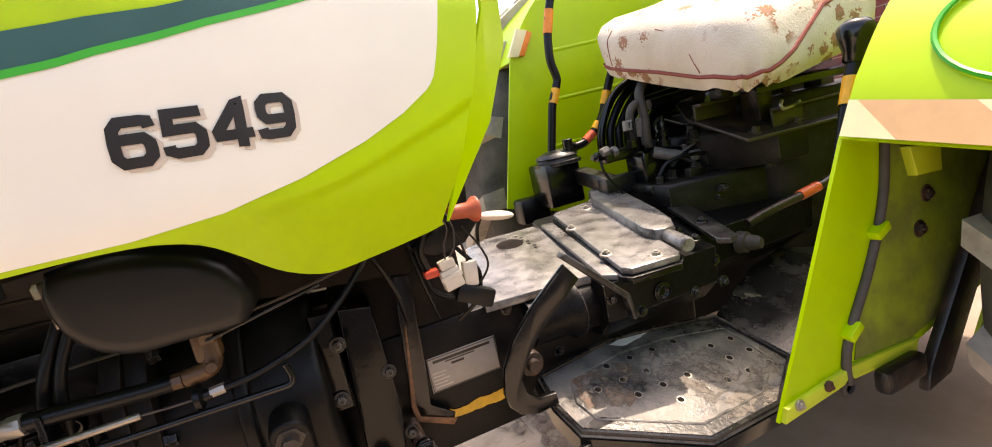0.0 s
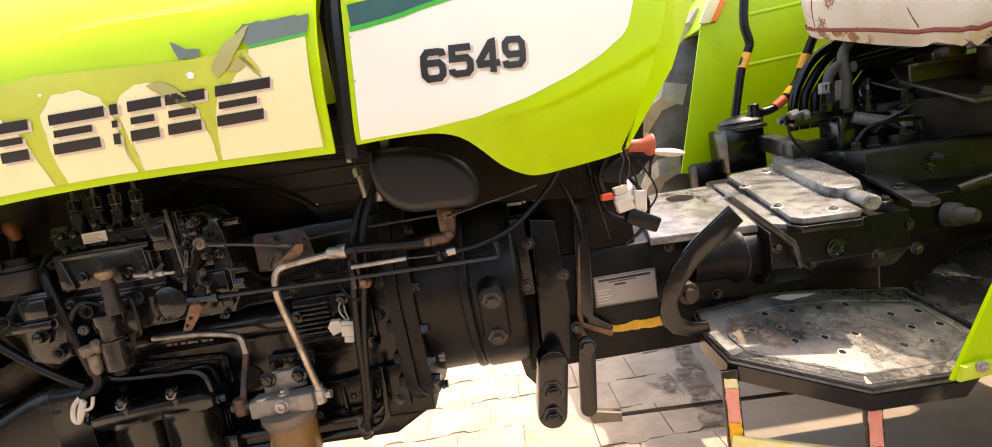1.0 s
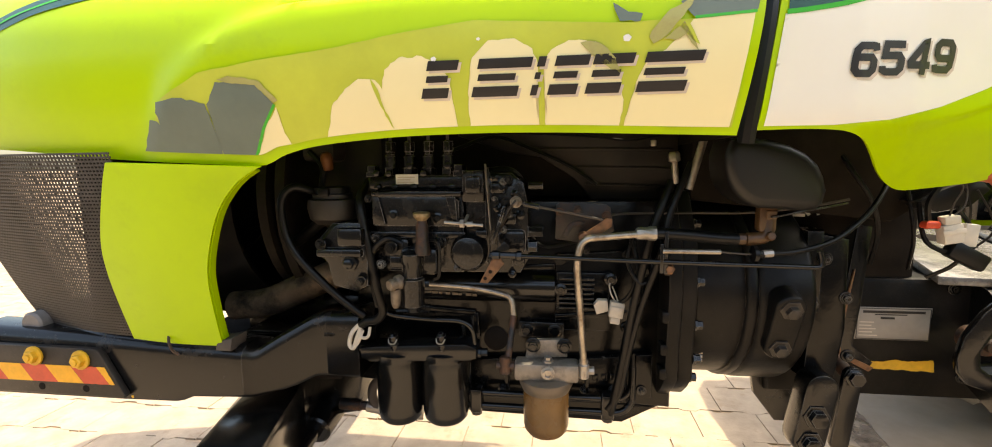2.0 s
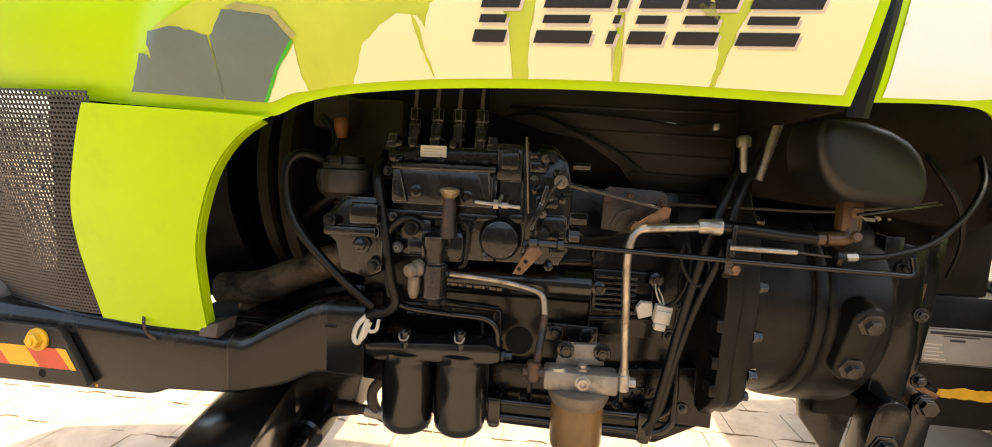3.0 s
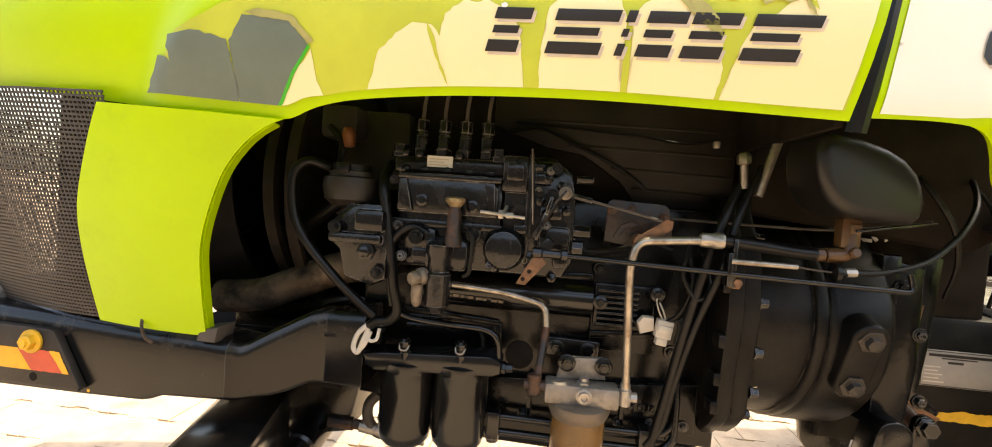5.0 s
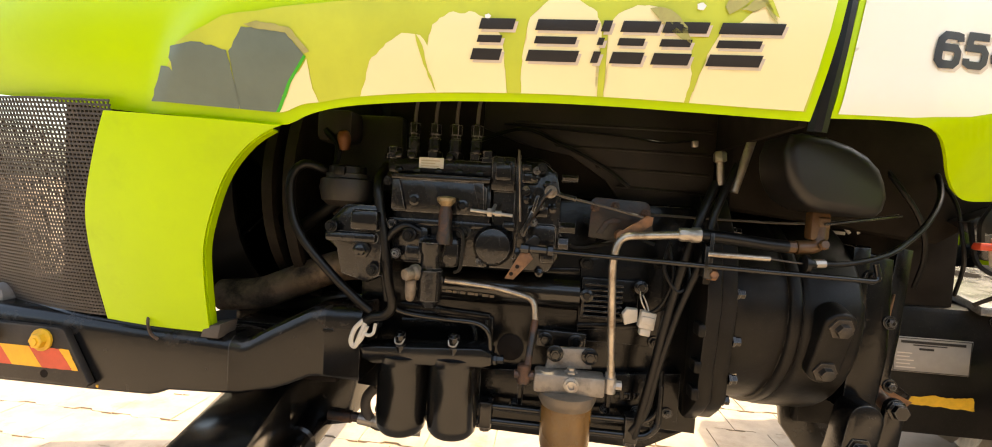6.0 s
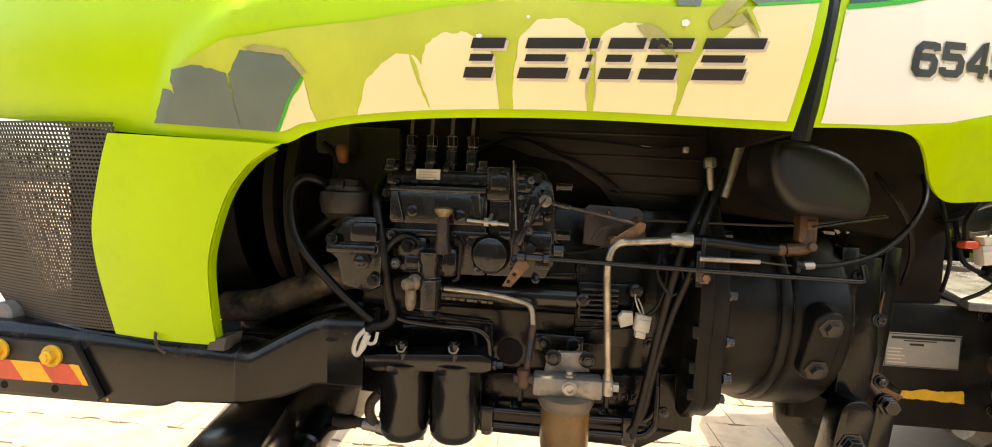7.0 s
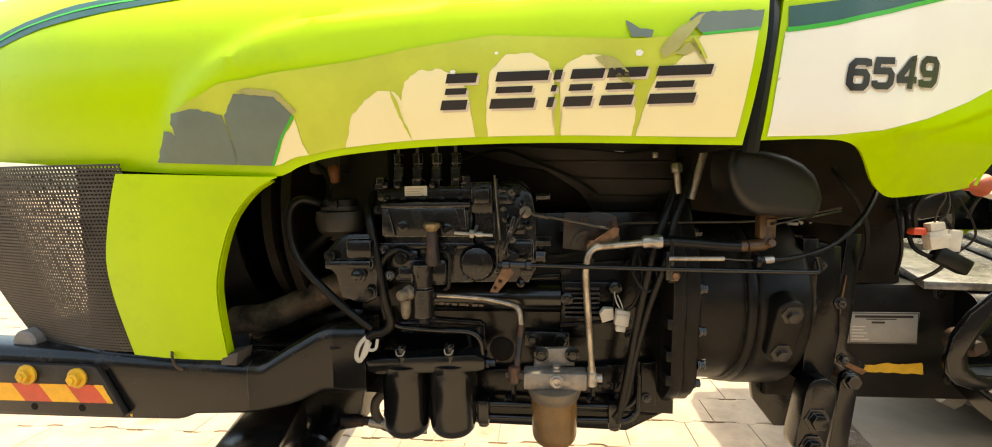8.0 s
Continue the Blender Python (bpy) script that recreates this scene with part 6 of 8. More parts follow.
prism(bm, [(0.0790, 0.8067), (0.1049, 0.8034), (0.0952, 0.6396), (0.0865, 0.5641), (0.1264, 0.5318), (0.1178, 0.5156), (0.0596, 0.5480), (0.0553, 0.5749)], 0.803, 0.809, bev=0.001)
ang = part("angle_bracket", bm, BLACK, tractor, "black angle bracket with rusted edge")
bm = B()
prism(bm, [(0.0768, 0.7204), (0.0795, 0.7204), (0.0617, 0.5749), (0.0650, 0.5512), (0.1264, 0.5221), (0.1178, 0.5135), (0.0564, 0.5458), (0.0531, 0.5749)], 0.799, 0.8035, bev=0.001)
part("rusted_edge", bm, RUSTORANGE, ang, "rust along the bracket's edge")
# data plate and paint strip on the clutch housing
bm = B()
prism(bm, [(0.098, 0.5735), (0.2325, 0.5735), (0.2345, 0.6400), (0.100, 0.6400)], 0.8185, 0.8215, bev=0.0008)
plate = part("data_plate", bm, PLATE, clutch, "dusty aluminium maker's data plate")
front = 0.8183
for x0, x1, z0, z1, m in ((0.100, 0.2328, 0.6372, 0.6385, INK), (0.1, 0.2315, 0.5748, 0.5760, INK), (0.100, 0.1012, 0.575, 0.6385, INK), (0.2315, 0.2327, 0.575, 0.6385, INK), (0.110, 0.222, 0.6285, 0.6335, INK), (0.132, 0.19, 0.6245, 0.6265, INK), (0.143, 0.168, 0.6165, 0.6205, INK)):
    bm = B()
    box(bm, x0, x1, front - 0.0006, front + 0.0004, z0, z1, 0)
    part("text_bar", bm, m, plate)
for k in range(5):
    bm = B()
    box(bm, 0.105, 0.105 + (0.026, 0.022, 0.03, 0.024, 0.034)[k], front - 0.0006, front + 0.0004, 0.6085 - 0.0068 * k, 0.6105 - 0.0068 * k, 0)
    part("text_bar", bm, INK_SHADE, plate)
film("paint_strip", torn([(0.118, 0.513), (0.250, 0.509), (0.246, 0.533), (0.225, 0.531), (0.20, 0.529), (0.175, 0.532), (0.15, 0.527), (0.128, 0.529), (0.12, 0.534)], 0.0012, 0.005, 21), lambda x, z: Vector((x, 0.8205, z)), YPAINT, clutch, "chipped yellow paint strip", cuts=1)

# ---- footstep details ----
bm = B()
rim = [(x + (0.5 - x) * 0.02, y + (0.69 - y) * 0.02) for x, y in STEP_OUT]
pts = [(x, y, step_z(x, y) + 0.003) for x, y in rim]
tube(bm, pts + [pts[0]], 0.0052, 8, 1)
part("step_rim", bm, STEPBLACK, step, "rubbed raised rim")
inner = [(0.325, 0.712), (0.345, 0.765), (0.475, 0.785), (0.585, 0.780), (0.715, 0.752), (0.722, 0.642), (0.63, 0.592), (0.485, 0.585), (0.335, 0.668)]
bm = B()
pts = [(x, y, step_z(x, y) + 0.0005) for x, y in inner]
tube(bm, pts + [pts[0]], 0.0022, 6, 1)
part("pressed_bead", bm, WORN, step)
for k, (y, xs_) in enumerate(((0.766, (0.428, 0.483, 0.538, 0.593)), (0.723, (0.377, 0.433, 0.487, 0.541, 0.596, 0.649, 0.702)), (0.682, (0.434, 0.490, 0.547, 0.600, 0.653, 0.706)), (0.641, (0.492, 0.549, 0.602, 0.656, 0.708)))):
    for x in xs_:
        bm = B()
        z = step_z(x, y)
        lathe(bm, (x, y, z + 0.0003), (0.05, -0.30, 1), [(0, 0.0062), (0.0005, 0.0058)], 12)
        part("step_hole", bm, DARKVOID, step)
        bm = B()
        lathe(bm, (x, y, z + 0.0002), (0.05, -0.30, 1), [(0, 0.0082), (0.0004, 0.0082), (0.0004, 0.0064), (0, 0.0064)], 14)
        part("hole_edge", bm, ZINC, step)
MUD = mat("dried_mud", (0.17, 0.115, 0.08), 0.85, var=0.3, scale=40, bump=0.4, bscale=150, second=(0.30, 0.235, 0.175), cover=0.42, cscale=30, gaps=26)
MUDPALE = mat("pale_dust_cake", (0.21, 0.18, 0.15), 0.9, var=0.2, scale=50, bump=0.4, bscale=150, second=(0.10, 0.085, 0.07), cover=0.45, soft=0.06, cscale=55, gaps=34)


def smear(outline, material, label, lift=0.0012, seed=1, fn=step_z, amount=0.004):
    o = torn(outline, amount, 0.01, seed)
    bm = B()
    bm.faces.new([bm.verts.new((x, y, fn(x, y) + lift)) for x, y in o])
    bmesh.ops.triangulate(bm, faces=bm.faces)
    return part("dirt_patch", bm, material, step, label)


smear([(0.335, 0.69), (0.345, 0.76), (0.42, 0.775), (0.47, 0.755), (0.465, 0.70), (0.40, 0.665)], MUD, "dried brown mud patch", 0.0010, 3)
smear([(0.34, 0.745), (0.40, 0.752), (0.41, 0.735), (0.36, 0.715), (0.335, 0.71)], MUDPALE, "pale dust patch", 0.0016, 4)
smear([(0.47, 0.70), (0.50, 0.77), (0.58, 0.775), (0.65, 0.72), (0.64, 0.64), (0.54, 0.61)], MUDPALE, "pale dust patch", 0.0010, 5)
smear([(0.49, 0.572), (0.54, 0.60), (0.64, 0.63), (0.742, 0.69), (0.742, 0.625), (0.64, 0.566)], MUDPALE, "pale dust patch", 0.0012, 6)
smear([(0.60, 0.815), (0.50, 0.822), (0.47, 0.815), (0.49, 0.80), (0.53, 0.803)], LABELW, "scuffed bright edge", 0.0014, 7)
for k, (o, i) in enumerate((((0.294, 0.655, 0.473, 0.553), (0.338, 0.672, 0.487, 0.588)), ((0.473, 0.553, 0.635, 0.560), (0.487, 0.588, 0.628, 0.594)))):
    smear([(o[0] + 0.012, o[1] + 0.008), (o[2], o[3] + 0.010), (i[2], i[3]), (i[0], i[1])], STEPBLACK, "unworn black border of the step", 0.0007, 40 + k, amount=0.0012)
# skirt below the step's front edges
bm = B()
for (x0, y0), (x1, y1) in zip(STEP_OUT[5:] + STEP_OUT[:1], STEP_OUT[6:] + STEP_OUT[:2]):
    a, b = step_z(x0, y0) - 0.006, step_z(x1, y1) - 0.006
    bm.faces.new([bm.verts.new(p) for p in ((x0, y0, a), (x1, y1, b), (x1, y1 + 0.008, b - 0.032), (x0, y0 + 0.008, a - 0.032))])
bmesh.ops.remove_doubles(bm, verts=bm.verts, dist=1e-4)
part("step_skirt", solid(bm, 0.004), GLOSSBLACK, step, "black turned-down step edge")
# rear foot plate
RP = [(0.738, 0.792), (0.756, 0.632), (1.12, 0.60), (1.12, 0.86), (0.92, 0.85)]


def rear_z(x, y):
    return 0.515 + 0.16 * (x - 0.74) + 0.30 * (y - 0.79)


bm = B()
prism(bm, RP, -0.006, 0, "z", bev=0.0015)
for v in bm.verts:
    v.co.z += rear_z(v.co.x, v.co.y)
rear_step = part("rear_foot_plate", bm, STEPBLACK, tractor, "black perforated rear foot plate with pale scratch")
for x, y in ((0.80, 0.715), (0.88, 0.745), (0.955, 0.77), (0.885, 0.685), (0.97, 0.70), (1.04, 0.79)):
    bm = B()
    lathe(bm, (x, y, rear_z(x, y) + 0.0003), (-0.15, -0.30, 1), [(0, 0.0075), (0.0006, 0.007)], 12)
    part("step_hole", bm, DARKVOID, rear_step)
bm = B()
o = torn([(0.80, 0.80), (0.845, 0.775), (0.865, 0.748), (0.87, 0.742), (0.86, 0.765), (0.825, 0.815)], 0.002, 0.008, 9)
bm.faces.new([bm.verts.new((x, y, rear_z(x, y) + 0.001)) for x, y in o])
part("pale_scratch", bm, MUDPALE, rear_step, "pale scraped streak")
# coloured ladder legs under the step
for x0, y0, top, seq in ((0.272, 0.640, 0.480, (PALEY, PINK, YELLOW, PALEY)), (0.474, 0.572, 0.442, (PALEY, PINK, PALEY, PINK))):
    bm = B()
    box(bm, x0, x0 + 0.030, y0, y0 + 0.008, 0.20, top, 0.001)
    leg = part("step_leg", bm, BLACK, tractor, "flat step hanger with worn red and yellow film")
    for k, m in enumerate(seq):
        h0, h1 = top - 0.012 - (0.0, 0.018, 0.085, 0.135)[k], top - 0.012 - (0.018, 0.085, 0.135, 0.26)[k]
        film("film_piece", torn([(x0 + 0.003, h1), (x0 + 0.027, h1 - 0.006), (x0 + 0.027, h0 - 0.006), (x0 + 0.003, h0)], 0.0012, 0.006, 30 + k), lambda x, z: Vector((x, y0 - 0.001, z)), m, leg, "worn reflective film", cuts=1)
bm = B()
slab(bm, (0.275, 0.638, 0.332), (0.50, 0.575, 0.300), 0.010, 0.05, 0.002)
part("ladder_rung", bm, PALEY, tractor, "pale yellow ladder rung")

# ---- clutch housing top, gearbox cover ----
def tilted(outline, lo, hi, bev=0.003):
    """A plate lying on the gearbox's sloping top: outline in x, y; lo, hi over that top."""
    bm = B()
    prism(bm, outline, lo, hi, "z", bev=bev)
    for v in bm.verts:
        v.co.z += top_z(v.co.y)
    return bm


flo = part("housing_top", tilted([(0.225, 0.80), (0.435, 0.775), (0.505, 1.11), (0.50, 1.14), (0.36, 1.15), (0.30, 1.12)], -0.03, -0.012, 0.004), WORNTOP, clutch, "scuffed grey top face of the clutch housing")
bm = B()
lathe(bm, (0.395, 1.06, top_z(1.06) - 0.0118), (0, -TS, 1), [(0, 0.034), (0.0006, 0.033)], 20)
part("cover_hole", bm, DARKVOID, flo)
for k in range(7):
    y = 0.99 + 0.018 * k
    bm = B()
    lathe(bm, (0.43 + 0.006 * (k % 2), y, top_z(y) - 0.0118), (0, -TS, 1), [(0, 0.0045), (0.0006, 0.004)], 10)
    part("cover_hole", bm, DARKVOID, flo)
part("housing_lip", tilted([(0.436, 0.735), (0.462, 0.715), (0.535, 1.09), (0.505, 1.10)], -0.012, 0.0, 0.003), WORNTOP, gearbox)
RC = [(0.464, 0.712), (0.476, 0.694), (0.572, 0.684), (0.586, 0.696), (0.690, 1.120), (0.676, 1.134), (0.562, 1.118), (0.548, 1.104)]
cover = part("gearbox_cover", tilted(RC, 0.0, 0.014, 0.004), WORNTOP, gearbox, "scuffed grey bolted cover plate")
part("cover_gasket", tilted([(x + (x - 0.575) * 0.07, y + (y - 0.91) * 0.03) for x, y in RC], -0.012, 0.0, 0.001), CAST, gearbox)
part("cover_hump", tilted([(0.590, 0.800), (0.597, 0.772), (0.618, 0.762), (0.645, 0.768), (0.672, 0.806), (0.699, 0.878), (0.780, 1.160), (0.765, 1.185), (0.735, 1.190), (0.700, 1.165), (0.660, 1.087)], 0.0, 0.036, 0.010), WORNTOP, cover, "raised grey hump on the cover")
part("cover_rear", tilted([(0.690, 0.710), (0.705, 0.690), (0.735, 0.700), (0.812, 0.880), (0.860, 1.05), (0.82, 1.05)], -0.006, 0.006, 0.004), ARMBLACK, gearbox, "oily rear top plate")
for x, y in ((0.632, 1.077), (0.520, 0.970), (0.483, 0.782), (0.545, 0.712), (0.672, 1.112)):
    bm = B()
    bolt(bm, (x, y, top_z(y) + 0.013), (0, -TS, 1), 0.0085, 0.006)
    part("bolt_head", bm, ZINC, cover, "steel hex bolt")
for x, y in ((0.660, 0.735), (0.668, 0.790), (0.745, 0.80), (0.790, 0.96), (0.845, 1.04), (0.90, 0.90)):
    bm = B()
    bolt(bm, (x, y, top_z(y) + 0.006), (0, -TS, 1), 0.009, 0.007)
    part("bolt_head", bm, BLACK, gearbox, "oily hex bolt")
bm = B()
cyl(bm, (0.606, 0.694, 0.728), (0.622, 0.765, 0.734), 0.0155, n=14, ease=0.003)
part("shaft_end", bm, WORNTOP, gearbox, "grey shaft end")
# shift tower, cross shaft, levers
bm = B()
box(bm, 0.62, 0.735, 1.24, 1.36, 0.765, 0.895, 0.008)
tower = part("shift_tower", bm, BLACK, tractor, "black gear shift tower")
bm = B()
lathe(bm, (0.69, 1.29, 0.885), (0, 0, 1), [(0, 0.072), (0.010, 0.072), (0.013, 0.064), (0.02, 0.06), (0.024, 0.066), (0.032, 0.060), (0.042, 0.035), (0.045, 0.016)], 28)
part("rubber_boot", bm, ARMBLACK, tower, "grey ribbed rubber boot")
bm = B()
slab(bm, (0.735, 1.25, 0.842), (0.735, 1.09, 0.812), 0.045, 0.045, 0.006)
box(bm, 0.705, 0.81, 1.075, 1.12, 0.785, 0.833, 0.006)
part("cross_shaft", bm, ARMBLACK, tower, "black cross arm with rubbed grey edges")


def lever(pts, r, tapes, label):
    bm = B()
    tube(bm, pts, r, 10)
    lv = part("gear_lever", bm, RUBBER, tractor, label)
    for a, b, m in tapes:
        bm = B()
        a, b = Vector(a), Vector(b)
        cyl(bm, a, b, r * 1.12, n=12)
        part("tape_band", bm, m, lv, "bright tape band")
    return lv


lever([(0.680, 1.3, 0.915), (0.700, 1.3, 1.0), (0.717, 1.3, 1.066), (0.742, 1.3, 1.118), (0.747, 1.3, 1.14), (0.737, 1.3, 1.19), (0.742, 1.3, 1.25), (0.755, 1.3, 1.31), (0.775, 1.3, 1.365), (0.80, 1.3, 1.45)], 0.0125,
      [((0.7185, 1.3, 1.066), (0.738, 1.3, 1.107), YELLOW), ((0.7445, 1.3, 1.268), (0.764, 1.3, 1.335), ORANGE)], "bent black gear lever with orange tape bands")
lever([(0.712, 1.25, 0.90), (0.716, 1.25, 0.935), (0.735, 1.25, 0.928), (0.770, 1.25, 0.933), (0.803, 1.25, 0.952), (0.845, 1.25, 0.995), (0.868, 1.25, 1.041), (0.893, 1.25, 1.094), (0.92, 1.25, 1.145)], 0.0125,
      [((0.775, 1.25, 0.936), (0.806, 1.25, 0.955), REDTAPE), ((0.815, 1.25, 0.963), (0.832, 1.25, 0.981), YELLOW), ((0.862, 1.25, 1.03), (0.88, 1.25, 1.068), YELLOW)], "bent black range lever with tape bands")
bm = B()
cyl(bm, (0.712, 1.25, 0.90), (0.713, 1.25, 0.955), 0.015, n=12, ease=0.002)
part("lever_socket", bm, BLACK, tower)
bm = B()
tube(bm, [(0.78, 0.715, 0.722), (0.85, 0.705, 0.738), (0.95, 0.70, 0.750), (1.06, 0.70, 0.770)], 0.0095, 10)
rl = part("hand_lever", bm, RUSTDARK, tractor, "black hand lever with red tape")
bm = B()
cyl(bm, (0.918, 0.702, 0.7465), (0.972, 0.70, 0.754), 0.0112, n=12)
part("tape_band", bm, REDTAPE, rl, "red tape band")
bm = B()
cyl(bm, (0.845, 0.58, 0.76), (0.899, 0.58, 0.918), 0.0115, n=12)
cyl(bm, (0.899, 0.58, 0.918), (0.930, 0.58, 0.994), 0.013, n=12)
hl = part("hydraulic_lever", bm, RUBBER, tractor, "black hydraulic lever with ball knob and yellow tape")
bm = B()
cyl(bm, (0.900, 0.58, 0.920), (0.919, 0.58, 0.967), 0.0142, n=14)
part("tape_band", bm, YELLOW, hl, "yellow tape band")
bm = B()
lathe(bm, (0.928, 0.58, 0.990), (0.25, 0, 1), [(0, 0.0145), (0.004, 0.018), (0.02, 0.019), (0.036, 0.026), (0.052, 0.031), (0.064, 0.029), (0.073, 0.020), (0.077, 0.006)], 24)
part("knob", bm, GLOSSBLACK, hl, "glossy black ball knob")

# pedal arm, drum, hub
def nearer(bm, f=0.955):
    """Draws a part in towards the open side, clear of the gearbox."""
    for v in bm.verts:
        v.co = Vector((-0.04 + (v.co.x + 0.04) * f, -0.08 + (v.co.y + 0.08) * f, 0.95 + (v.co.z - 0.95) * f))
    return bm


bm = B()
arm_pts = [(0.367, 0.757), (0.294, 0.704), (0.245, 0.657), (0.216, 0.610), (0.207, 0.566), (0.212, 0.540), (0.230, 0.518), (0.262, 0.507), (0.305, 0.510), (0.302, 0.533), (0.268, 0.536), (0.249, 0.552), (0.245, 0.582), (0.264, 0.615), (0.297, 0.653), (0.344, 0.687), (0.392, 0.723)]
prism(bm, arm_pts, 0.738, 0.752, bev=0.004)
pedal = part("brake_pedal", nearer(bm), BLACK, tractor, "black curved brake pedal arm")
bm = B()
slab(bm, (0.366, 0.745, 0.775), (0.478, 0.735, 0.664), 0.03, 0.012, 0.004)
slab(bm, (0.478, 0.735, 0.664), (0.488, 0.735, 0.615), 0.02, 0.010, 0.003)
part("pedal_bar", nearer(bm), ARMBLACK, pedal, "scuffed pedal bar")
bm = B()
lathe(bm, (0.280, 0.775, 0.585), (0, -1, 0), [(-0.04, 0.024), (0, 0.024), (0.006, 0.022), (0.007, 0.013), (0.020, 0.012)], 20)
part("pedal_hub", nearer(bm), RUST, pedal, "rusty pedal pivot")
bm = B()
lathe(bm, (0.30, 0.805, 0.645), (1, -0.02, 0), [(0, 0.046), (0.075, 0.048), (0.085, 0.058), (0.10, 0.058), (0.105, 0.050), (0.15, 0.050)], 28)
part("housing_neck", bm, GEARBLACK, tractor, "shiny black round neck between the housings", sharp=50)
bm = B()
lathe(bm, (0.84, 0.800, 0.655), (0.3, -1, 0), [(0, 0.026), (0.02, 0.024), (0.022, 0.018), (0.04, 0.016), (0.05, 0.012)], 16)
part("side_union", bm, HOSE_DUST, gearbox, "dull steel side union")
for x, z in ((0.47, 0.668), (0.53, 0.625), (0.66, 0.62), (0.72, 0.67), (0.735, 0.62)):
    bm = B()
    bolt(bm, (x - 0.03, 0.722, z), (0, -1, 0), 0.008, 0.006)
    part("bolt_head", bm, BLACK, gearbox)
bm = B()
lathe(bm, (0.550, 0.722, 0.648), (0, -1, 0), [(0, 0.020), (0.006, 0.019), (0.008, 0.012), (0.004, 0.008)], 18)
part("oil_plug", bm, CAST, gearbox, "black oil level plug")

# loose wiring at the cowl's end
bm = B()
m4 = pose(0.150, 0.684, 0.812, 0, -10, 0)
box(bm, -0.015, 0.015, -0.010, 0.010, -0.02, 0.012, 0.002, m4)
box(bm, -0.011, 0.013, -0.009, 0.009, 0.012, 0.026, 0.002, m4)
box(bm, -0.017, 0.017, -0.012, -0.008, -0.004, 0.004, 0.001, m4)
part("wire_plug", bm, WEBWHITE, tractor, "large dirty white wire plug")
bm = B()
m4 = pose(0.182, 0.690, 0.806, 0, 6, 0)
box(bm, -0.011, 0.011, -0.008, 0.008, -0.02, 0.018, 0.002, m4)
part("wire_plug", bm, WEBWHITE, tractor, "dirty white wire plug")
bm = B()
m4 = pose(0.182, 0.69, 0.768, 0, 28, 0)
box(bm, -0.032, 0.030, -0.012, 0.012, -0.013, 0.016, 0.005, m4)
part("relay_socket", bm, PLASTIC, tractor, "black relay socket hanging on wires")
bm = B()
lathe(bm, (0.165, 0.665, 0.906), (1, 0.1, -0.1), [(0, 0.010), (0.012, 0.011), (0.03, 0.012), (0.038, 0.019), (0.043, 0.0195), (0.046, 0.012)], 18)
part("stop_knob", bm, REDPLUG, tractor, "faded red stop knob")
bm = B()
m4 = pose(0.238, 0.675, 0.883, 0, 12, 0) @ Matrix.Diagonal((0.030, 0.016, 0.0075, 1))
bmesh.ops.create_uvsphere(bm, u_segments=16, v_segments=8, radius=1.0, matrix=m4)
paddle = part("switch_paddle", bm, WEBWHITE, tractor, "white oval paddle on a black stalk")
bm = B()
tube(bm, [(0.212, 0.675, 0.885), (0.206, 0.68, 0.87), (0.205, 0.69, 0.845)], 0.003, 6)
part("stalk", bm, RUBBER, paddle)
bm = B()
box(bm, 0.112, 0.135, 0.68, 0.70, 0.816, 0.828, 0.003)
part("red_terminal", bm, RED, tractor, "small red terminal cover")
for k, pts in enumerate(([(0.148, 0.684, 0.838), (0.15, 0.68, 0.86), (0.16, 0.68, 0.885), (0.15, 0.69, 0.91)], [(0.154, 0.684, 0.838), (0.165, 0.68, 0.855), (0.17, 0.685, 0.88), (0.165, 0.69, 0.905)],
                         [(0.182, 0.69, 0.824), (0.178, 0.685, 0.85), (0.17, 0.685, 0.875), (0.16, 0.69, 0.90)], [(0.12, 0.69, 0.83), (0.115, 0.685, 0.86), (0.13, 0.685, 0.89), (0.14, 0.69, 0.91)],
                         [(0.165, 0.69, 0.775), (0.14, 0.69, 0.78), (0.12, 0.695, 0.80), (0.11, 0.70, 0.86)], [(0.19, 0.69, 0.78), (0.21, 0.68, 0.81), (0.205, 0.68, 0.84), (0.185, 0.685, 0.88)])):
    run("loose_wire", pts, (0.0014, 0.0014, 0.002, 0.005, 0.004, 0.0018)[k], (HOSE_DUST, HOSE_DUST, RUBBER, RUBBER, RUBBER, RUBBER)[k], "loose wire at the dash", 6)
bm = B()
prism(bm, [(0.10, 0.86), (0.155, 0.885), (0.20, 0.90), (0.22, 0.88), (0.19, 0.85), (0.14, 0.84)], 0.70, 0.74, bev=0.006)
part("dash_box", bm, PLASTIC, tractor)

# ---- hydraulics below the seat ----
bm = B()
prism(bm, [(0.78, 1.20), (0.78, 0.93), (1.30, 0.78), (1.40, 1.20)], 0.70, 0.80, "z", bev=0.01)
prism(bm, [(0.93, 1.18), (0.93, 0.90), (1.0, 0.80), (1.60, 0.78), (1.60, 1.18)], 0.80, 0.90, "z", bev=0.012)
prism(bm, [(1.02, 1.16), (1.02, 0.86), (1.10, 0.79), (1.60, 0.77), (1.60, 1.16)], 0.55, 0.955, "z", bev=0.012)
hyd = part("hydraulic_lift_case", bm, HYDCASE, tractor, "black hydraulic lift case", sharp=45)
bm = B()
box(bm, 0.80, 0.88, 1.03, 1.11, 0.78, 0.885, 0.008)
box(bm, 0.70, 0.80, 1.045, 1.085, 0.875, 0.905, 0.006)
lathe(bm, (0.70, 1.065, 0.895), (-1, 0, 0.1), [(0, 0.010), (0.006, 0.014), (0.018, 0.014), (0.02, 0.009), (0.03, 0.008)], 6)
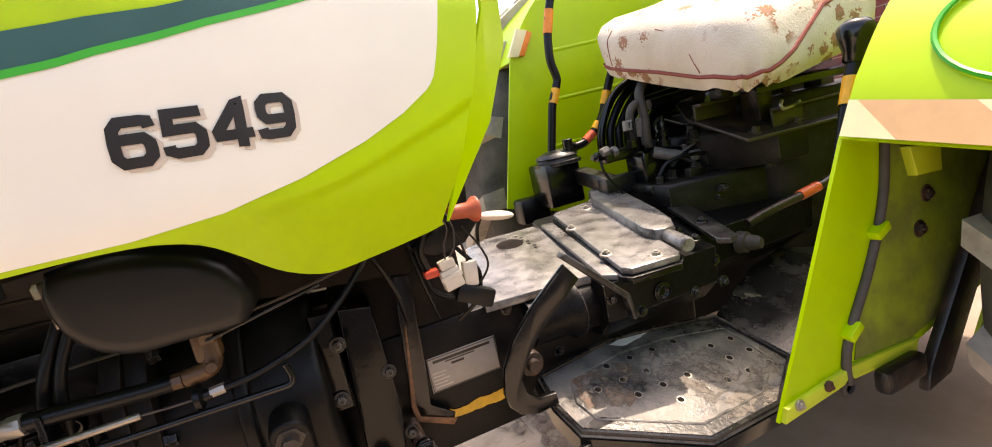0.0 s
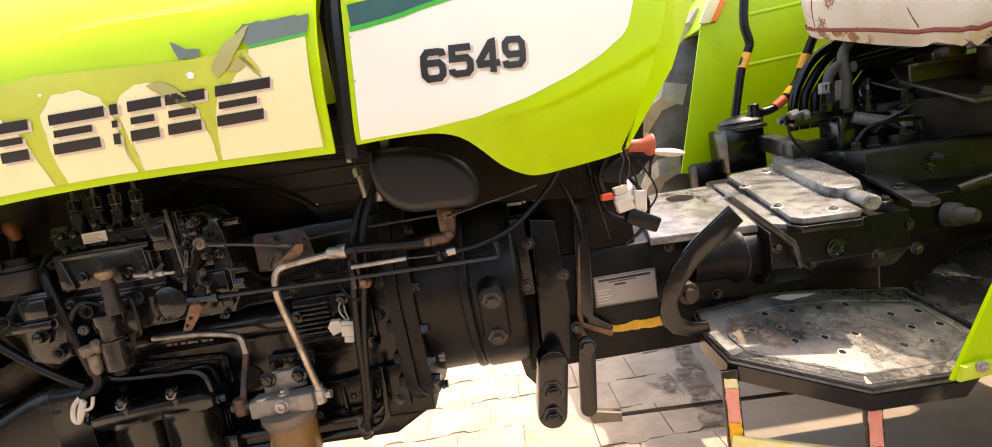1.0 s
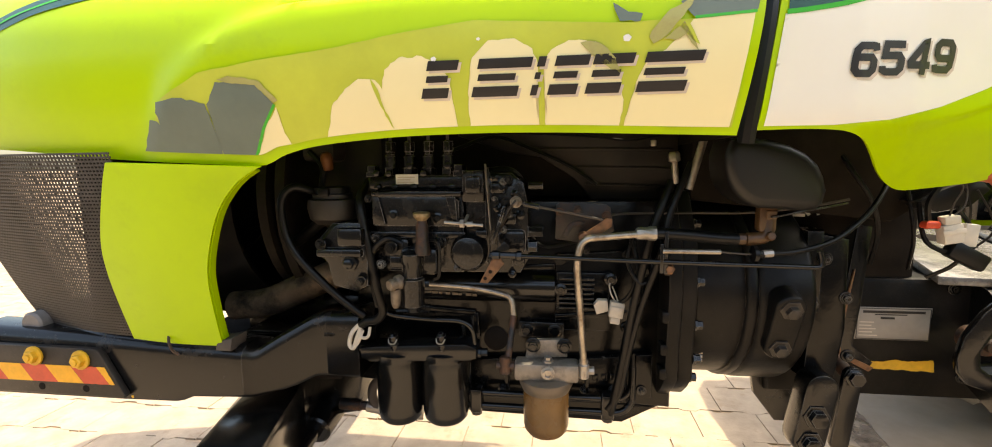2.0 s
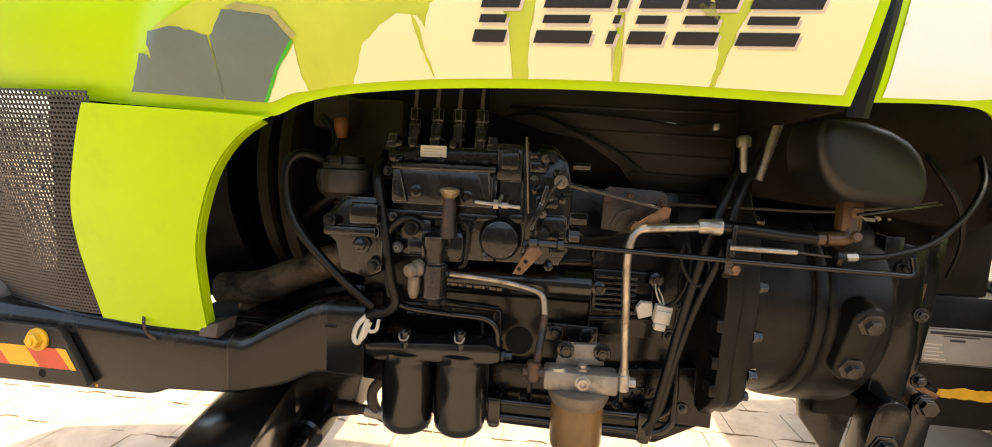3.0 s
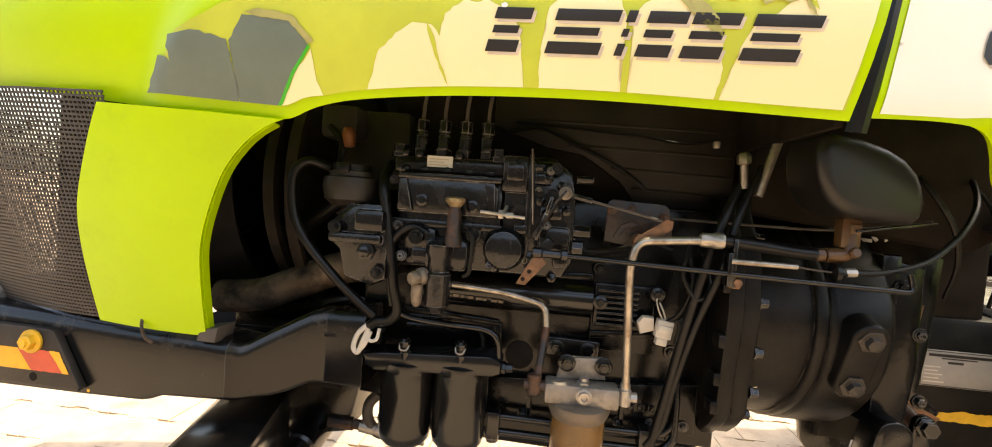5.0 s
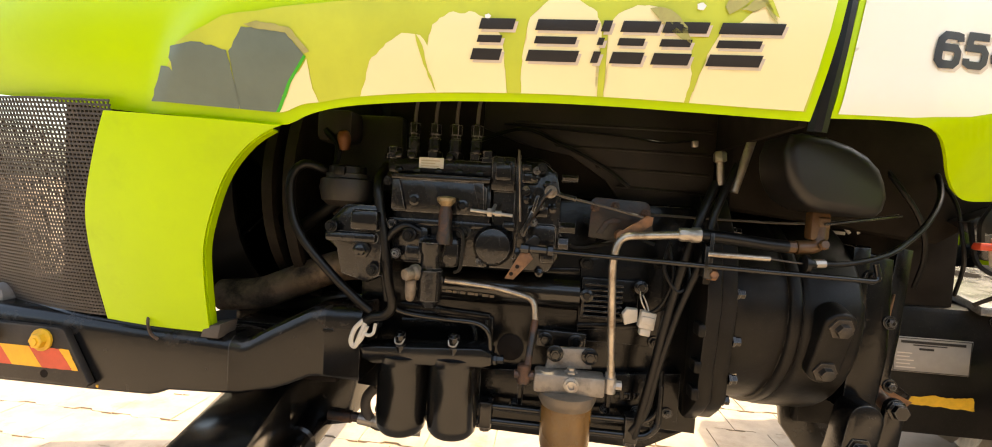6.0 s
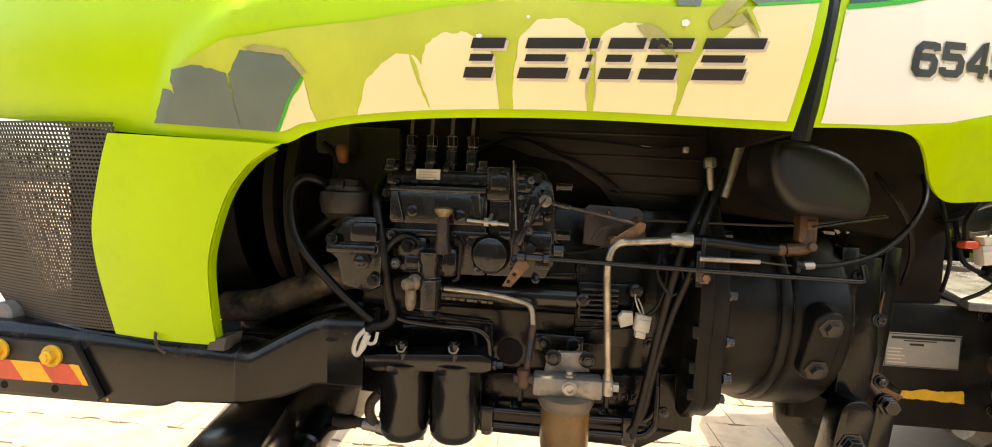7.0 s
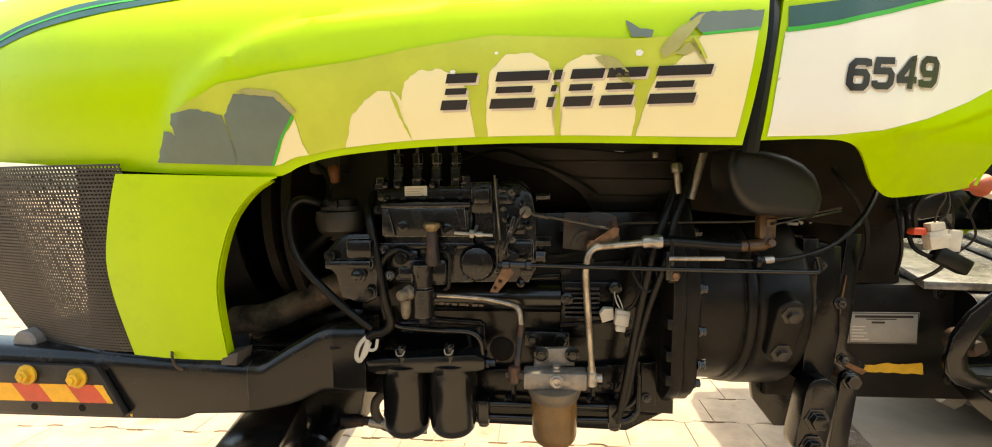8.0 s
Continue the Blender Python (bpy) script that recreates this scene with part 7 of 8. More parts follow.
lathe(bm, (0.79, 1.05, 0.90), (0, 0, 1), [(0, 0.017), (0.02, 0.017), (0.022, 0.013), (0.05, 0.013), (0.052, 0.016), (0.066, 0.016), (0.07, 0.010)], 8)
lathe(bm, (0.885, 1.05, 0.885), (0, 0, 1), [(0, 0.016), (0.01, 0.019), (0.02, 0.013), (0.03, 0.018), (0.04, 0.013), (0.05, 0.016), (0.062, 0.010)], 10)
valve = part("control_valve", bm, GLOSSBLACK, hyd, "black hydraulic control valve with unions", sharp=45)
for pts, r, m, lab in (
        ([(0.79, 1.05, 0.96), (0.80, 1.05, 0.995), (0.825, 1.05, 1.01), (0.84, 1.05, 0.985), (0.84, 1.05, 0.92), (0.84, 1.05, 0.89)], 0.011, HOSE_DUST, "dusty bent hydraulic pipe"),
        ([(0.825, 1.04, 0.90), (0.832, 1.04, 0.97), (0.835, 1.05, 1.03), (0.86, 1.06, 1.06)], 0.0125, HOSE_DUST, "dusty vertical hydraulic pipe"),
        ([(0.86, 1.05, 1.0), (0.95, 1.05, 1.005), (1.05, 1.05, 1.012), (1.15, 1.05, 1.02), (1.28, 1.05, 1.03)], 0.0135, RUBBER, "thick black hydraulic hose"),
        ([(0.88, 1.03, 0.868), (0.95, 1.02, 0.855), (1.03, 0.99, 0.82), (1.10, 0.95, 0.785), (1.15, 0.93, 0.77)], 0.0145, RUBBER, "thick black hydraulic hose"),
        ([(0.69, 1.06, 0.89), (0.687, 1.05, 0.862), (0.70, 1.05, 0.835), (0.725, 1.05, 0.80), (0.735, 1.04, 0.775)], 0.0035, RUBBER, "thin black drain tube"),
        ([(0.99, 0.98, 0.845), (1.03, 0.99, 0.88), (1.09, 1.0, 0.895)], 0.008, ZINC, "short steel link")):
    bm = B()
    tube(bm, pts, r, 10)
    part("hydraulic_hose", bm, m, hyd, lab)
for k in range(6):
    dx, dz = 0.027 * k, -0.014 * k
    bm = B()
    tube(bm, [(0.800 + dx, 1.21 - 0.006 * k, 0.86), (0.804 + dx, 1.21 - 0.006 * k, 0.935), (0.828 + dx, 1.21, 0.995 + dz), (0.879 + dx, 1.21, 1.054 + dz), (0.958 + 0.6 * dx, 1.20, 1.090 + dz), (1.045, 1.20, 1.094 + dz), (1.14, 1.20, 1.08 + dz)], 0.0125, 10)
    part("hydraulic_hose", bm, BLACK if k == 0 else RUBBER, hyd, "black hydraulic hose loop")
bm = B()
lathe(bm, (0.915, 1.02, 0.862), (1, -0.15, -0.2), [(0, 0.016), (0.004, 0.018), (0.028, 0.018), (0.032, 0.015)], 8)
part("hose_ferrule", bm, ZINC, hyd, "bright hose ferrule")
for x, y, z in ((1.02, 0.96, 0.86), (1.10, 0.90, 0.87), (0.95, 0.95, 0.83), (1.2, 0.85, 0.86), (0.90, 0.96, 0.802)):
    bm = B()
    box(bm, x - 0.03, x + 0.03, y - 0.012, y + 0.012, z - 0.01, z + 0.02, 0.004)
    bolt(bm, (x, y, z + 0.018), (0, 0, 1), 0.010, 0.009)
    part("clamp_block", bm, HYDCASE, hyd)
# seat carrier
bm = B()


def seat_z(y, h):
    return 0.995 + 0.27 * (y - 0.72) + h


def seat_slope(x):
    return 0.16 * (x - 0.85)


bm = prism(B(), [(0.885, 0.78), (1.32, 0.765), (1.32, 1.10), (0.96, 1.06), (0.885, 0.95)], 0, 0.008, "z", bev=0.002)
for v in bm.verts:
    v.co.z += 0.872 + 0.38 * (v.co.y - 0.78)
part("seat_carrier_plate", bm, GREASE, tractor, "greasy brown seat carrier plate")
bm = B()
box(bm, 0.89, 1.34, 0.925, 0.932, 0.925, 0.972, 0.002)
box(bm, 0.89, 1.34, 0.905, 0.932, 0.968, 0.975, 0.002)
box(bm, 0.95, 0.99, 0.895, 0.935, 0.975, 1.00, 0.004)
part("seat_rail", bm, GREASE, tractor, "greasy brown angle rail below the seat")
bm = B()
box(bm, 0.99, 1.34, 0.800, 0.806, 0.880, 0.925, 0.002)
box(bm, 0.99, 1.34, 0.780, 0.806, 0.925, 0.931, 0.002)
part("seat_rail", bm, GREASE, tractor, "greasy brown angle rail below the seat")
for x, y, z in ((0.915, 0.945, 0.944), (0.93, 0.80, 0.889), (1.05, 0.79, 0.884), (1.02, 0.86, 0.911), (1.14, 0.85, 0.907)):
    bm = B()
    lathe(bm, (x, y, z - 0.002), (0, -0.38, 1), [(0, 0.013), (0.004, 0.013), (0.005, 0.009), (0.016, 0.008)], 8)
    part("carrier_bolt", bm, GREASE, tractor, "greasy carrier bolt")
for x in (1.0, 1.22):
    for y in (0.84, 1.04):
        bm = B()
        box(bm, x, x + 0.05, y, y + 0.05, 0.874 + 0.38 * (y - 0.76), seat_z(y, -0.01), 0.006)
        part("seat_spring_mount", bm, GREASE, tractor)
bm = B()
m4 = pose(1.025, 0.785, 0.934, 0, 0, 0)
tube(bm, [m4 @ Vector(p) for p in ((-0.02, 0, 0.01), (-0.03, -0.004, 0), (-0.02, -0.004, -0.01), (0.02, 0, -0.006), (0.035, 0, 0.0))], 0.004, 8)
part("seat_latch", bm, ZINC, tractor, "bright bent seat latch")

# ---- covered seat cushion ----
def floral(name, size, lo, edge):
    """Cream cotton print: ragged brown flowers of a given size, sparse or dense, over woven relief."""
    m = bpy.data.materials.new(name)
    m.use_nodes = True
    n, l = m.node_tree.nodes, m.node_tree.links
    b = n["Principled BSDF"]
    pos = n.new("ShaderNodeNewGeometry").outputs["Position"]

    def tex(kind, scale, detail=2.0):
        t = n.new(kind)
        t.inputs["Scale"].default_value = scale
        if kind == "ShaderNodeTexNoise":
            t.inputs["Detail"].default_value = detail
        l.new(pos, t.inputs["Vector"])
        return t.outputs[0]

    def ramp(src, a, z, flip=False):
        r = n.new("ShaderNodeMapRange")
        r.inputs[1].default_value, r.inputs[2].default_value = a, z
        if flip:
            r.inputs[3].default_value, r.inputs[4].default_value = 1.0, 0.0
        l.new(src, r.inputs[0])
        return r.outputs[0]

    def calc(op, a, c, d=0.0):
        q = n.new("ShaderNodeMath")
        q.operation = op
        for sock, v in zip(q.inputs, (a, c, d)):
            if isinstance(v, float):
                sock.default_value = v
            else:
                l.new(v, sock)
        return q.outputs[0]

    def blend(f, a, c):
        x = n.new("ShaderNodeMix")
        x.data_type = "RGBA"
        for sock, v in ((x.inputs[0], f), (x.inputs[6], a), (x.inputs[7], c)):
            if isinstance(v, tuple):
                sock.default_value = (*v, 1)
            else:
                l.new(v, sock)
        return x.outputs[2]

    petal = calc("ADD", tex("ShaderNodeTexVoronoi", size), calc("MULTIPLY_ADD", tex("ShaderNodeTexNoise", 150, 3), 0.75, -0.36))
    print_mask = calc("MULTIPLY", ramp(petal, edge, edge + 0.05, True), ramp(tex("ShaderNodeTexNoise", 6.5), lo, lo + 0.05))
    cloth = blend(ramp(tex("ShaderNodeTexNoise", 9, 5), 0.4, 0.75), (0.73, 0.64, 0.50), (0.60, 0.50, 0.34))
    ink = blend(ramp(tex("ShaderNodeTexNoise", 60), 0.4, 0.6), (0.42, 0.20, 0.12), (0.30, 0.17, 0.07))
    l.new(blend(print_mask, cloth, ink), b.inputs["Base Color"])
    b.inputs["Roughness"].default_value = 0.9
    bump = n.new("ShaderNodeBump")
    bump.inputs["Strength"].default_value, bump.inputs["Distance"].default_value = 0.35, 0.004
    l.new(calc("MULTIPLY_ADD", tex("ShaderNodeTexNoise", 24, 4), 3.0, tex("ShaderNodeTexNoise", 260)), bump.inputs["Height"])
    l.new(bump.outputs[0], b.inputs["Normal"])
    return m


FAB = floral("floral_cotton", 16, 0.47, 0.31)
FRILL = floral("densely_printed_cotton", 24, 0.38, 0.37)
PIPING = mat("maroon_piping", (0.28, 0.07, 0.05), 0.8, var=0.15, scale=40, bump=0.2)

seat = thing("driver_seat", (1.05, 0.95, 0.98), "padded tractor seat in cream floral cotton cover with maroon piping", "seat")


def cushion_point(u, v):
    """u round the cushion, v from the ruffled hem up over the rim to the crown."""
    a = u * math.tau
    n = 7.0
    cx, cy = abs(math.cos(a)) ** (2 / n) * math.copysign(1, math.cos(a)), abs(math.sin(a)) ** (2 / n) * math.copysign(1, math.sin(a))
    k = interp(v, [(0, 0.93), (0.12, 0.985), (0.3, 1.0), (0.5, 0.99), (0.62, 0.95), (0.72, 0.86), (0.82, 0.68), (0.92, 0.36), (1, 0)])
    h = interp(v, [(0, -0.028), (0.12, -0.004), (0.3, 0.03), (0.5, 0.075), (0.62, 0.102), (0.72, 0.118), (0.82, 0.128), (0.92, 0.133), (1, 0.135)])
    ruf = (1 - min(1, v / 0.3)) * (0.003 * math.sin(a * 29) + 0.006 * math.sin(a * 17 + 1) + 0.006 * math.sin(a * 9 + 2))
    pucker = 0.010 * noise.noise(Vector((cx * 2.3, cy * 2.3, v * 3)))
    x = 1.032 + (0.212 + ruf + pucker) * cx * k
    y = 0.952 + (0.262 + ruf + pucker) * cy * k
    return Vector((x, y, seat_z(y, h) + 0.014 + seat_slope(x) + pucker + 0.9 * ruf * (1 - v)))


bm = B()
def piping_v(x):
    return 0.16 + 0.44 * smooth01((x - 0.845) / 0.24)


sheet(bm, lambda u, t: cushion_point(u, piping_v(cushion_point(u, 0.3).x) * t), span(0, 1, 192), span(0, 1, 9))
part("cotton_frill", bm, FRILL, seat, "gathered cotton frill with dense brown print", sharp=70)
bm = B()
sheet(bm, lambda u, v: cushion_point(u, max(v, piping_v(cushion_point(u, 0.3).x))), span(0, 1, 96), [0.16, 0.2, 0.3, 0.4, 0.5, 0.56, 0.62, 0.67, 0.72, 0.77, 0.82, 0.87, 0.92, 0.96, 1.0])
part("cotton_cover", bm, FAB, seat, "cream cotton cover printed with brown flowers", sharp=70)
bm = B()
rise = [cushion_point(k / 96, piping_v(cushion_point(k / 96, 0.3).x)) for k in range(97)]
tube(bm, rise, 0.0048, 6, 1)
part("piping", bm, PIPING, seat, "maroon piping")
for u0, u1 in ((0.455, 0.462), (0.512, 0.500)):
    bm = B()
    tube(bm, [cushion_point(u0 + (u1 - u0) * t, 0.2 + 0.42 * t) for t in span(0, 1, 10)], 0.0016, 5, 1)
    part("seam", bm, PIPING, seat, "stitched brown seam")
bm = B()
box(bm, 0.88, 1.22, 0.74, 1.14, 0, 0.02, 0.005)
for v in bm.verts:
    v.co.z += seat_z(v.co.y, -0.03)
part("seat_pan", bm, BLACK, seat)
bm = B()
m4 = pose(1.40, 0.96, 1.40, 15, 10, 0)
box(bm, -0.05, 0.05, -0.24, 0.24, -0.15, 0.17, 0.04, m4)
part("backrest", bm, FAB, seat, "backrest in the same floral cotton", sharp=60)
bm = B()
box(bm, 1.37, 1.40, 0.93, 0.97, 0.93, 1.30, 0.004)
part("back_post", bm, BLACK, seat)

# ---- fender details ----
fenders = [o for o in tractor.children if o.name.startswith("fender")]
near, far_f = fenders[0], fenders[1]
bm = B()
tube(bm, [(0.826, 0.482, 0.875), (0.822, 0.482, 0.84), (0.813, 0.482, 0.787), (0.791, 0.482, 0.726), (0.755, 0.482, 0.658), (0.720, 0.482, 0.605), (0.700, 0.482, 0.570), (0.690, 0.482, 0.535), (0.692, 0.482, 0.500)], 0.0072, 10)
part("wire_conduit", bm, HOSE_DUST, near, "grey wire conduit down the fender")
for x, z, a in ((0.789, 0.728, -25), (0.706, 0.586, -35)):
    bm = B()
    m4 = pose(x, 0.481, z, 0, a, 0)
    box(bm, -0.016, 0.016, -0.0115, 0.008, -0.0075, 0.0075, 0.002, m4)
    part("conduit_clip", bm, LIME, near, "lime painted conduit clip")
bm = B()
lathe(bm, (0.690, 0.484, 0.494), (0, -1, 0), [(0, 0.017), (0.006, 0.017), (0.006, 0.010), (0, 0.010)], 18)
part("conduit_eye", bm, HOSE_DUST, near)
bm = B()
prism(bm, [(0.545, 0.493), (0.70, 0.505), (0.86, 0.493), (0.87, 0.515), (0.70, 0.528), (0.552, 0.515)], 0.478, 0.488, bev=0.002)
part("fender_hem", bm, LIME_DULL, near)
for x, z in ((0.575, 0.513), (0.64, 0.518)):
    bm = B()
    bolt(bm, (x, 0.477, z), (0, -1, 0), 0.006, 0.004)
    part("rivet", bm, ZINC if x < 0.6 else RUST, near)
bm = B()
prism(bm, [(0.865, 0.845), (0.945, 0.835), (0.945, 0.79), (0.88, 0.795)], 0.470, 0.486, bev=0.002)
part("fender_tab", bm, LIME_DULL, near, "small lime bracket tab")
bm = B()
prism(bm, [(1.14, 0.86), (1.205, 0.86), (0.915, 0.44), (0.85, 0.43), (0.86, 0.47)], 0.458, 0.476, bev=0.004)
box(bm, 0.745, 0.85, 0.455, 0.482, 0.462, 0.505, 0.010)
part("fender_stay", bm, RUSTDARK, near, "rusty dark fender stay")
bm = B()
prism(bm, [(1.13, 0.745), (1.26, 0.86), (1.02, 0.47), (0.945, 0.485)], 0.440, 0.447, bev=0.002)
part("fender_strip", bm, LIME_DULL, near, "dull lime strengthening strip")
# shade under the fender top, painted as a darker lime sheet with brown patches
SHADELIME = mat("shade_darkened_lime_paint", (0.20, 0.27, 0.012), 0.6, var=0.3, scale=10, bump=0.3, bscale=90, second=(0.10, 0.085, 0.04), cover=0.42, soft=0.16, cscale=9, rough2=0.85)
bm = B()
prism(bm, [(0.842, 0.862), (0.83, 0.80), (0.80, 0.70), (0.735, 0.60), (0.715, 0.53), (0.86, 0.517), (1.10, 0.565), (1.30, 0.65), (1.30, 1.0), (0.93, 1.0)], 0.4845, 0.4865, bev=0.0005)
part("arch_shade_film", bm, SHADELIME, near, "darker lime sheet painting the wheel arch's shade, with brown patches")
for x, z in ((0.925, 0.755), (0.90, 0.70)):
    bm = B()
    bolt(bm, (x, 0.484, z), (0, -1, 0), 0.010, 0.006)
    part("rusty_bolt", bm, RUST, near, "rusty bolt")
# warning patches along the fender top's front lip
curve_n = spline([(x, 0, z) for x, z in FP], 5)


def lip(s, y, off=0.0015):
    """A place on the near fender top: s along its curve, y across."""
    i = min(len(curve_n) - 2, int(s))
    p = curve_n[i].lerp(curve_n[i + 1], s - i)
    d = (curve_n[i + 1] - curve_n[i]).normalized()
    nrm = Vector((-d.z, 0, d.x))
    return Vector((p.x, y, p.z - 0.16 * abs(y - 0.49))) + nrm * (off + 0.005)


PEACH = mat("faded_orange_film", (0.78, 0.45, 0.20), 0.4, var=0.06, scale=30, bump=0.03)
PALE = mat("pale_yellow_film", (0.86, 0.78, 0.42), 0.4, var=0.05, scale=30, bump=0.03)
for y0, y1, m, lab in ((0.475, 0.34, PEACH, "faded orange reflective film"), (0.34, 0.20, PALE, "pale reflective film"), (0.20, 0.07, PEACH, "faded orange reflective film"), (0.07, 0.03, PALE, "pale reflective film")):
    bm = B()
    sheet(bm, lambda s, t: lip(s, y0 + (y1 - y0) * t - 0.064 * (1 - s / 2.8)), span(0.1, 2.8, 8), span(0, 1, 4))
    part("reflective_patch", bm, m, near, lab)
bm = B()
sheet(bm, lambda s, t: lip(s, 0.487 + (0.475 - 0.064 * (1 - s / 2.8) - 0.487) * t), span(0.1, 2.8, 8), span(0, 1, 3))
part("reflective_patch", bm, PALE, near, "pale reflective film")
bm = B()
tube(bm, [lip(8.2 + 4.2 * math.sin(k / 40 * math.tau), 0.30 + 0.11 * math.cos(k / 40 * math.tau), 0.0) for k in range(41)], 0.004, 6, 1)
part("emblem_ring", bm, BRIGHT_GREEN, near, "green oval emblem outline")
bm = B()
sheet(bm, lambda s, t: lip(s, 0.34 - 0.07 * t), span(6.6, 9.8, 6), span(0, 1, 4))
part("emblem_bar", bm, BRIGHT_GREEN, near, "plain green emblem bar")
# pressed ribs on the far fender
for pts in ([(0.80, 1.085), (0.95, 1.09), (1.15, 1.095)], [(0.76, 0.935), (0.85, 0.938), (1.05, 0.925)], [(0.82, 1.24), (1.0, 1.25), (1.2, 1.26)]):
    bm = B()
    tube(bm, [(x, 1.4265, z) for x, z in pts], 0.0115, 12, 4)
    part("pressed_rib", bm, LIME, far_f)
bm = B()
prism(bm, [(0.655, 1.238), (0.69, 1.235), (0.735, 1.31), (0.70, 1.32)], 1.405, 1.418, bev=0.001)
part("reflective_patch", bm, PALE, far_f, "pale and orange reflective patch")
bm = B()
prism(bm, [(0.69, 1.237), (0.71, 1.235), (0.75, 1.30), (0.735, 1.31)], 1.404, 1.417, bev=0.001)
part("reflective_patch", bm, ORANGE, far_f, "orange reflective patch")
bm = B()
box(bm, 0.56, 0.66, 1.33, 1.40, 0.72, 0.80, 0.012)
part("far_pedal_block", bm, RUBBER, tractor, "black block beside the far fender")

# mass added behind the valves so the space under the seat stays dark
bm = B()
prism(bm, [(0.90, 0.74), (1.50, 0.74), (1.50, 1.02), (1.02, 1.0), (0.98, 0.93), (0.90, 0.90)], 1.19, 1.23, bev=0.01)
part("dark_backing_mass", bm, CAST, tractor, "black mass added as dark backing behind the hydraulic valves")

# ---- small fittings of the engine bay ----
bm = B()
slab(bm, (-0.618, 0.620, 0.932), (-0.609, 0.618, 0.818), 0.006, 0.002, 0.0005)
part("steel_strap", bm, ALU, pump, "thin worn steel strap")
bm = B()
slab(bm, (-0.583, 0.602, 0.862), (-0.590, 0.602, 0.835), 0.016, 0.006, 0.002)
slab(bm, (-0.590, 0.602, 0.838), (-0.603, 0.602, 0.796), 0.013, 0.006, 0.002)
part("stop_arm", bm, PUMPGREY, pump, "black cranked stop arm")
for x, z, r in ((-0.588, 0.901, 0.0045), (-0.604, 0.870, 0.004), (-0.577, 0.843, 0.0045), (-0.589, 0.818, 0.005), (-0.646, 0.788, 0.006), (-0.644, 0.763, 0.005), (-0.823, 0.80, 0.006), (-0.815, 0.752, 0.006), (-0.672, 0.748, 0.005), (-0.834, 0.872, 0.005)):
    bm = B()
    bolt(bm, (x, 0.630, z), (0, -1, 0), r, 0.005)
    part("bolt_head", bm, ALU if r < 0.0045 else PUMPGREY, pump, "small worn bolt")
for x, z in ((-0.491, 0.848), (-0.412, 0.842), (-0.46, 0.852)):
    bm = B()
    bolt(bm, (x, 0.6395, z), (0, -1, 0), 0.005, 0.004)
    part("bolt_head", bm, RUST, lbr, "small rusty bolt")
bm = B()
prism(bm, [(-0.487, 0.806), (-0.476, 0.826), (-0.462, 0.833), (-0.447, 0.830), (-0.452, 0.822), (-0.466, 0.823), (-0.474, 0.812), (-0.478, 0.803)], 0.637, 0.640, bev=0.0006)
part("rust_rib", bm, RUST, lbr, "rust-stained pressed rib")
# thin lines along the block
for a, b, w in (((-0.836, 0.740, 0.640), (-0.661, 0.740, 0.629), 0.006), ((-0.661, 0.740, 0.630), (-0.658, 0.740, 0.575), 0.006), ((-0.50, 0.733, 0.628), (-0.36, 0.733, 0.640), 0.005), ((-0.62, 0.742, 0.722), (-0.50, 0.742, 0.728), 0.004)):
    bm = B()
    slab(bm, a, b, w, 0.012, 0.002)
    part("casting_rib", bm, CAST, block)
for k in range(5):
    bm = B()
    box(bm, -0.425 + 0.017 * k, -0.414 + 0.017 * k, 0.7245, 0.729, 0.503 + 0.001 * k, 0.515 + 0.001 * k, 0.001)
    part("cast_mark", bm, CAST, block)
for x, z in ((-0.88, 0.60), (-0.80, 0.66), (-0.60, 0.66), (-0.56, 0.53), (-0.36, 0.53), (-0.34, 0.66), (-0.44, 0.76), (-0.70, 0.555), (-0.33, 0.72)):
    bm = B()
    bolt(bm, (x, 0.743, z), (0, -1, 0), 0.007, 0.006)
    part("bolt_head", bm, CAST, block)
# fan shroud rings in front of the engine
DUSTY = mat("dusty_brown_plastic", (0.022, 0.016, 0.012), 0.5, var=0.4, scale=14, bump=0.2, bscale=80, second=(0.006, 0.005, 0.0045), cover=0.45, cscale=8, spec=0.3)
for x, r0, r1 in ((-1.10, 0.235, 0.252), (-1.045, 0.262, 0.276)):
    bm = B()
    lathe(bm, (x, MID, 0.86), (1, 0, 0), [(0, r0), (0, r1), (0.02, r1), (0.02, r0), (0, r0)], 56)
    part("fan_shroud_ring", bm, DUSTY, tractor, "dusty black fan shroud ring")
bm = B()
lathe(bm, (-1.0, 0.93, 0.90), (1, 0, 0), [(0, 0.06), (0.012, 0.075), (0.02, 0.062), (0.03, 0.062), (0.038, 0.075), (0.05, 0.06)], 32)
part("fan_pulley", bm, DUSTY, tractor, "dusty black fan pulley")
run("fan_belt", [(-0.975, 0.855, 0.90), (-0.975, 0.84, 0.82), (-0.975, 0.84, 0.72), (-0.975, 0.86, 0.62)], 0.007, RUBBER, "black fan belt", 8)
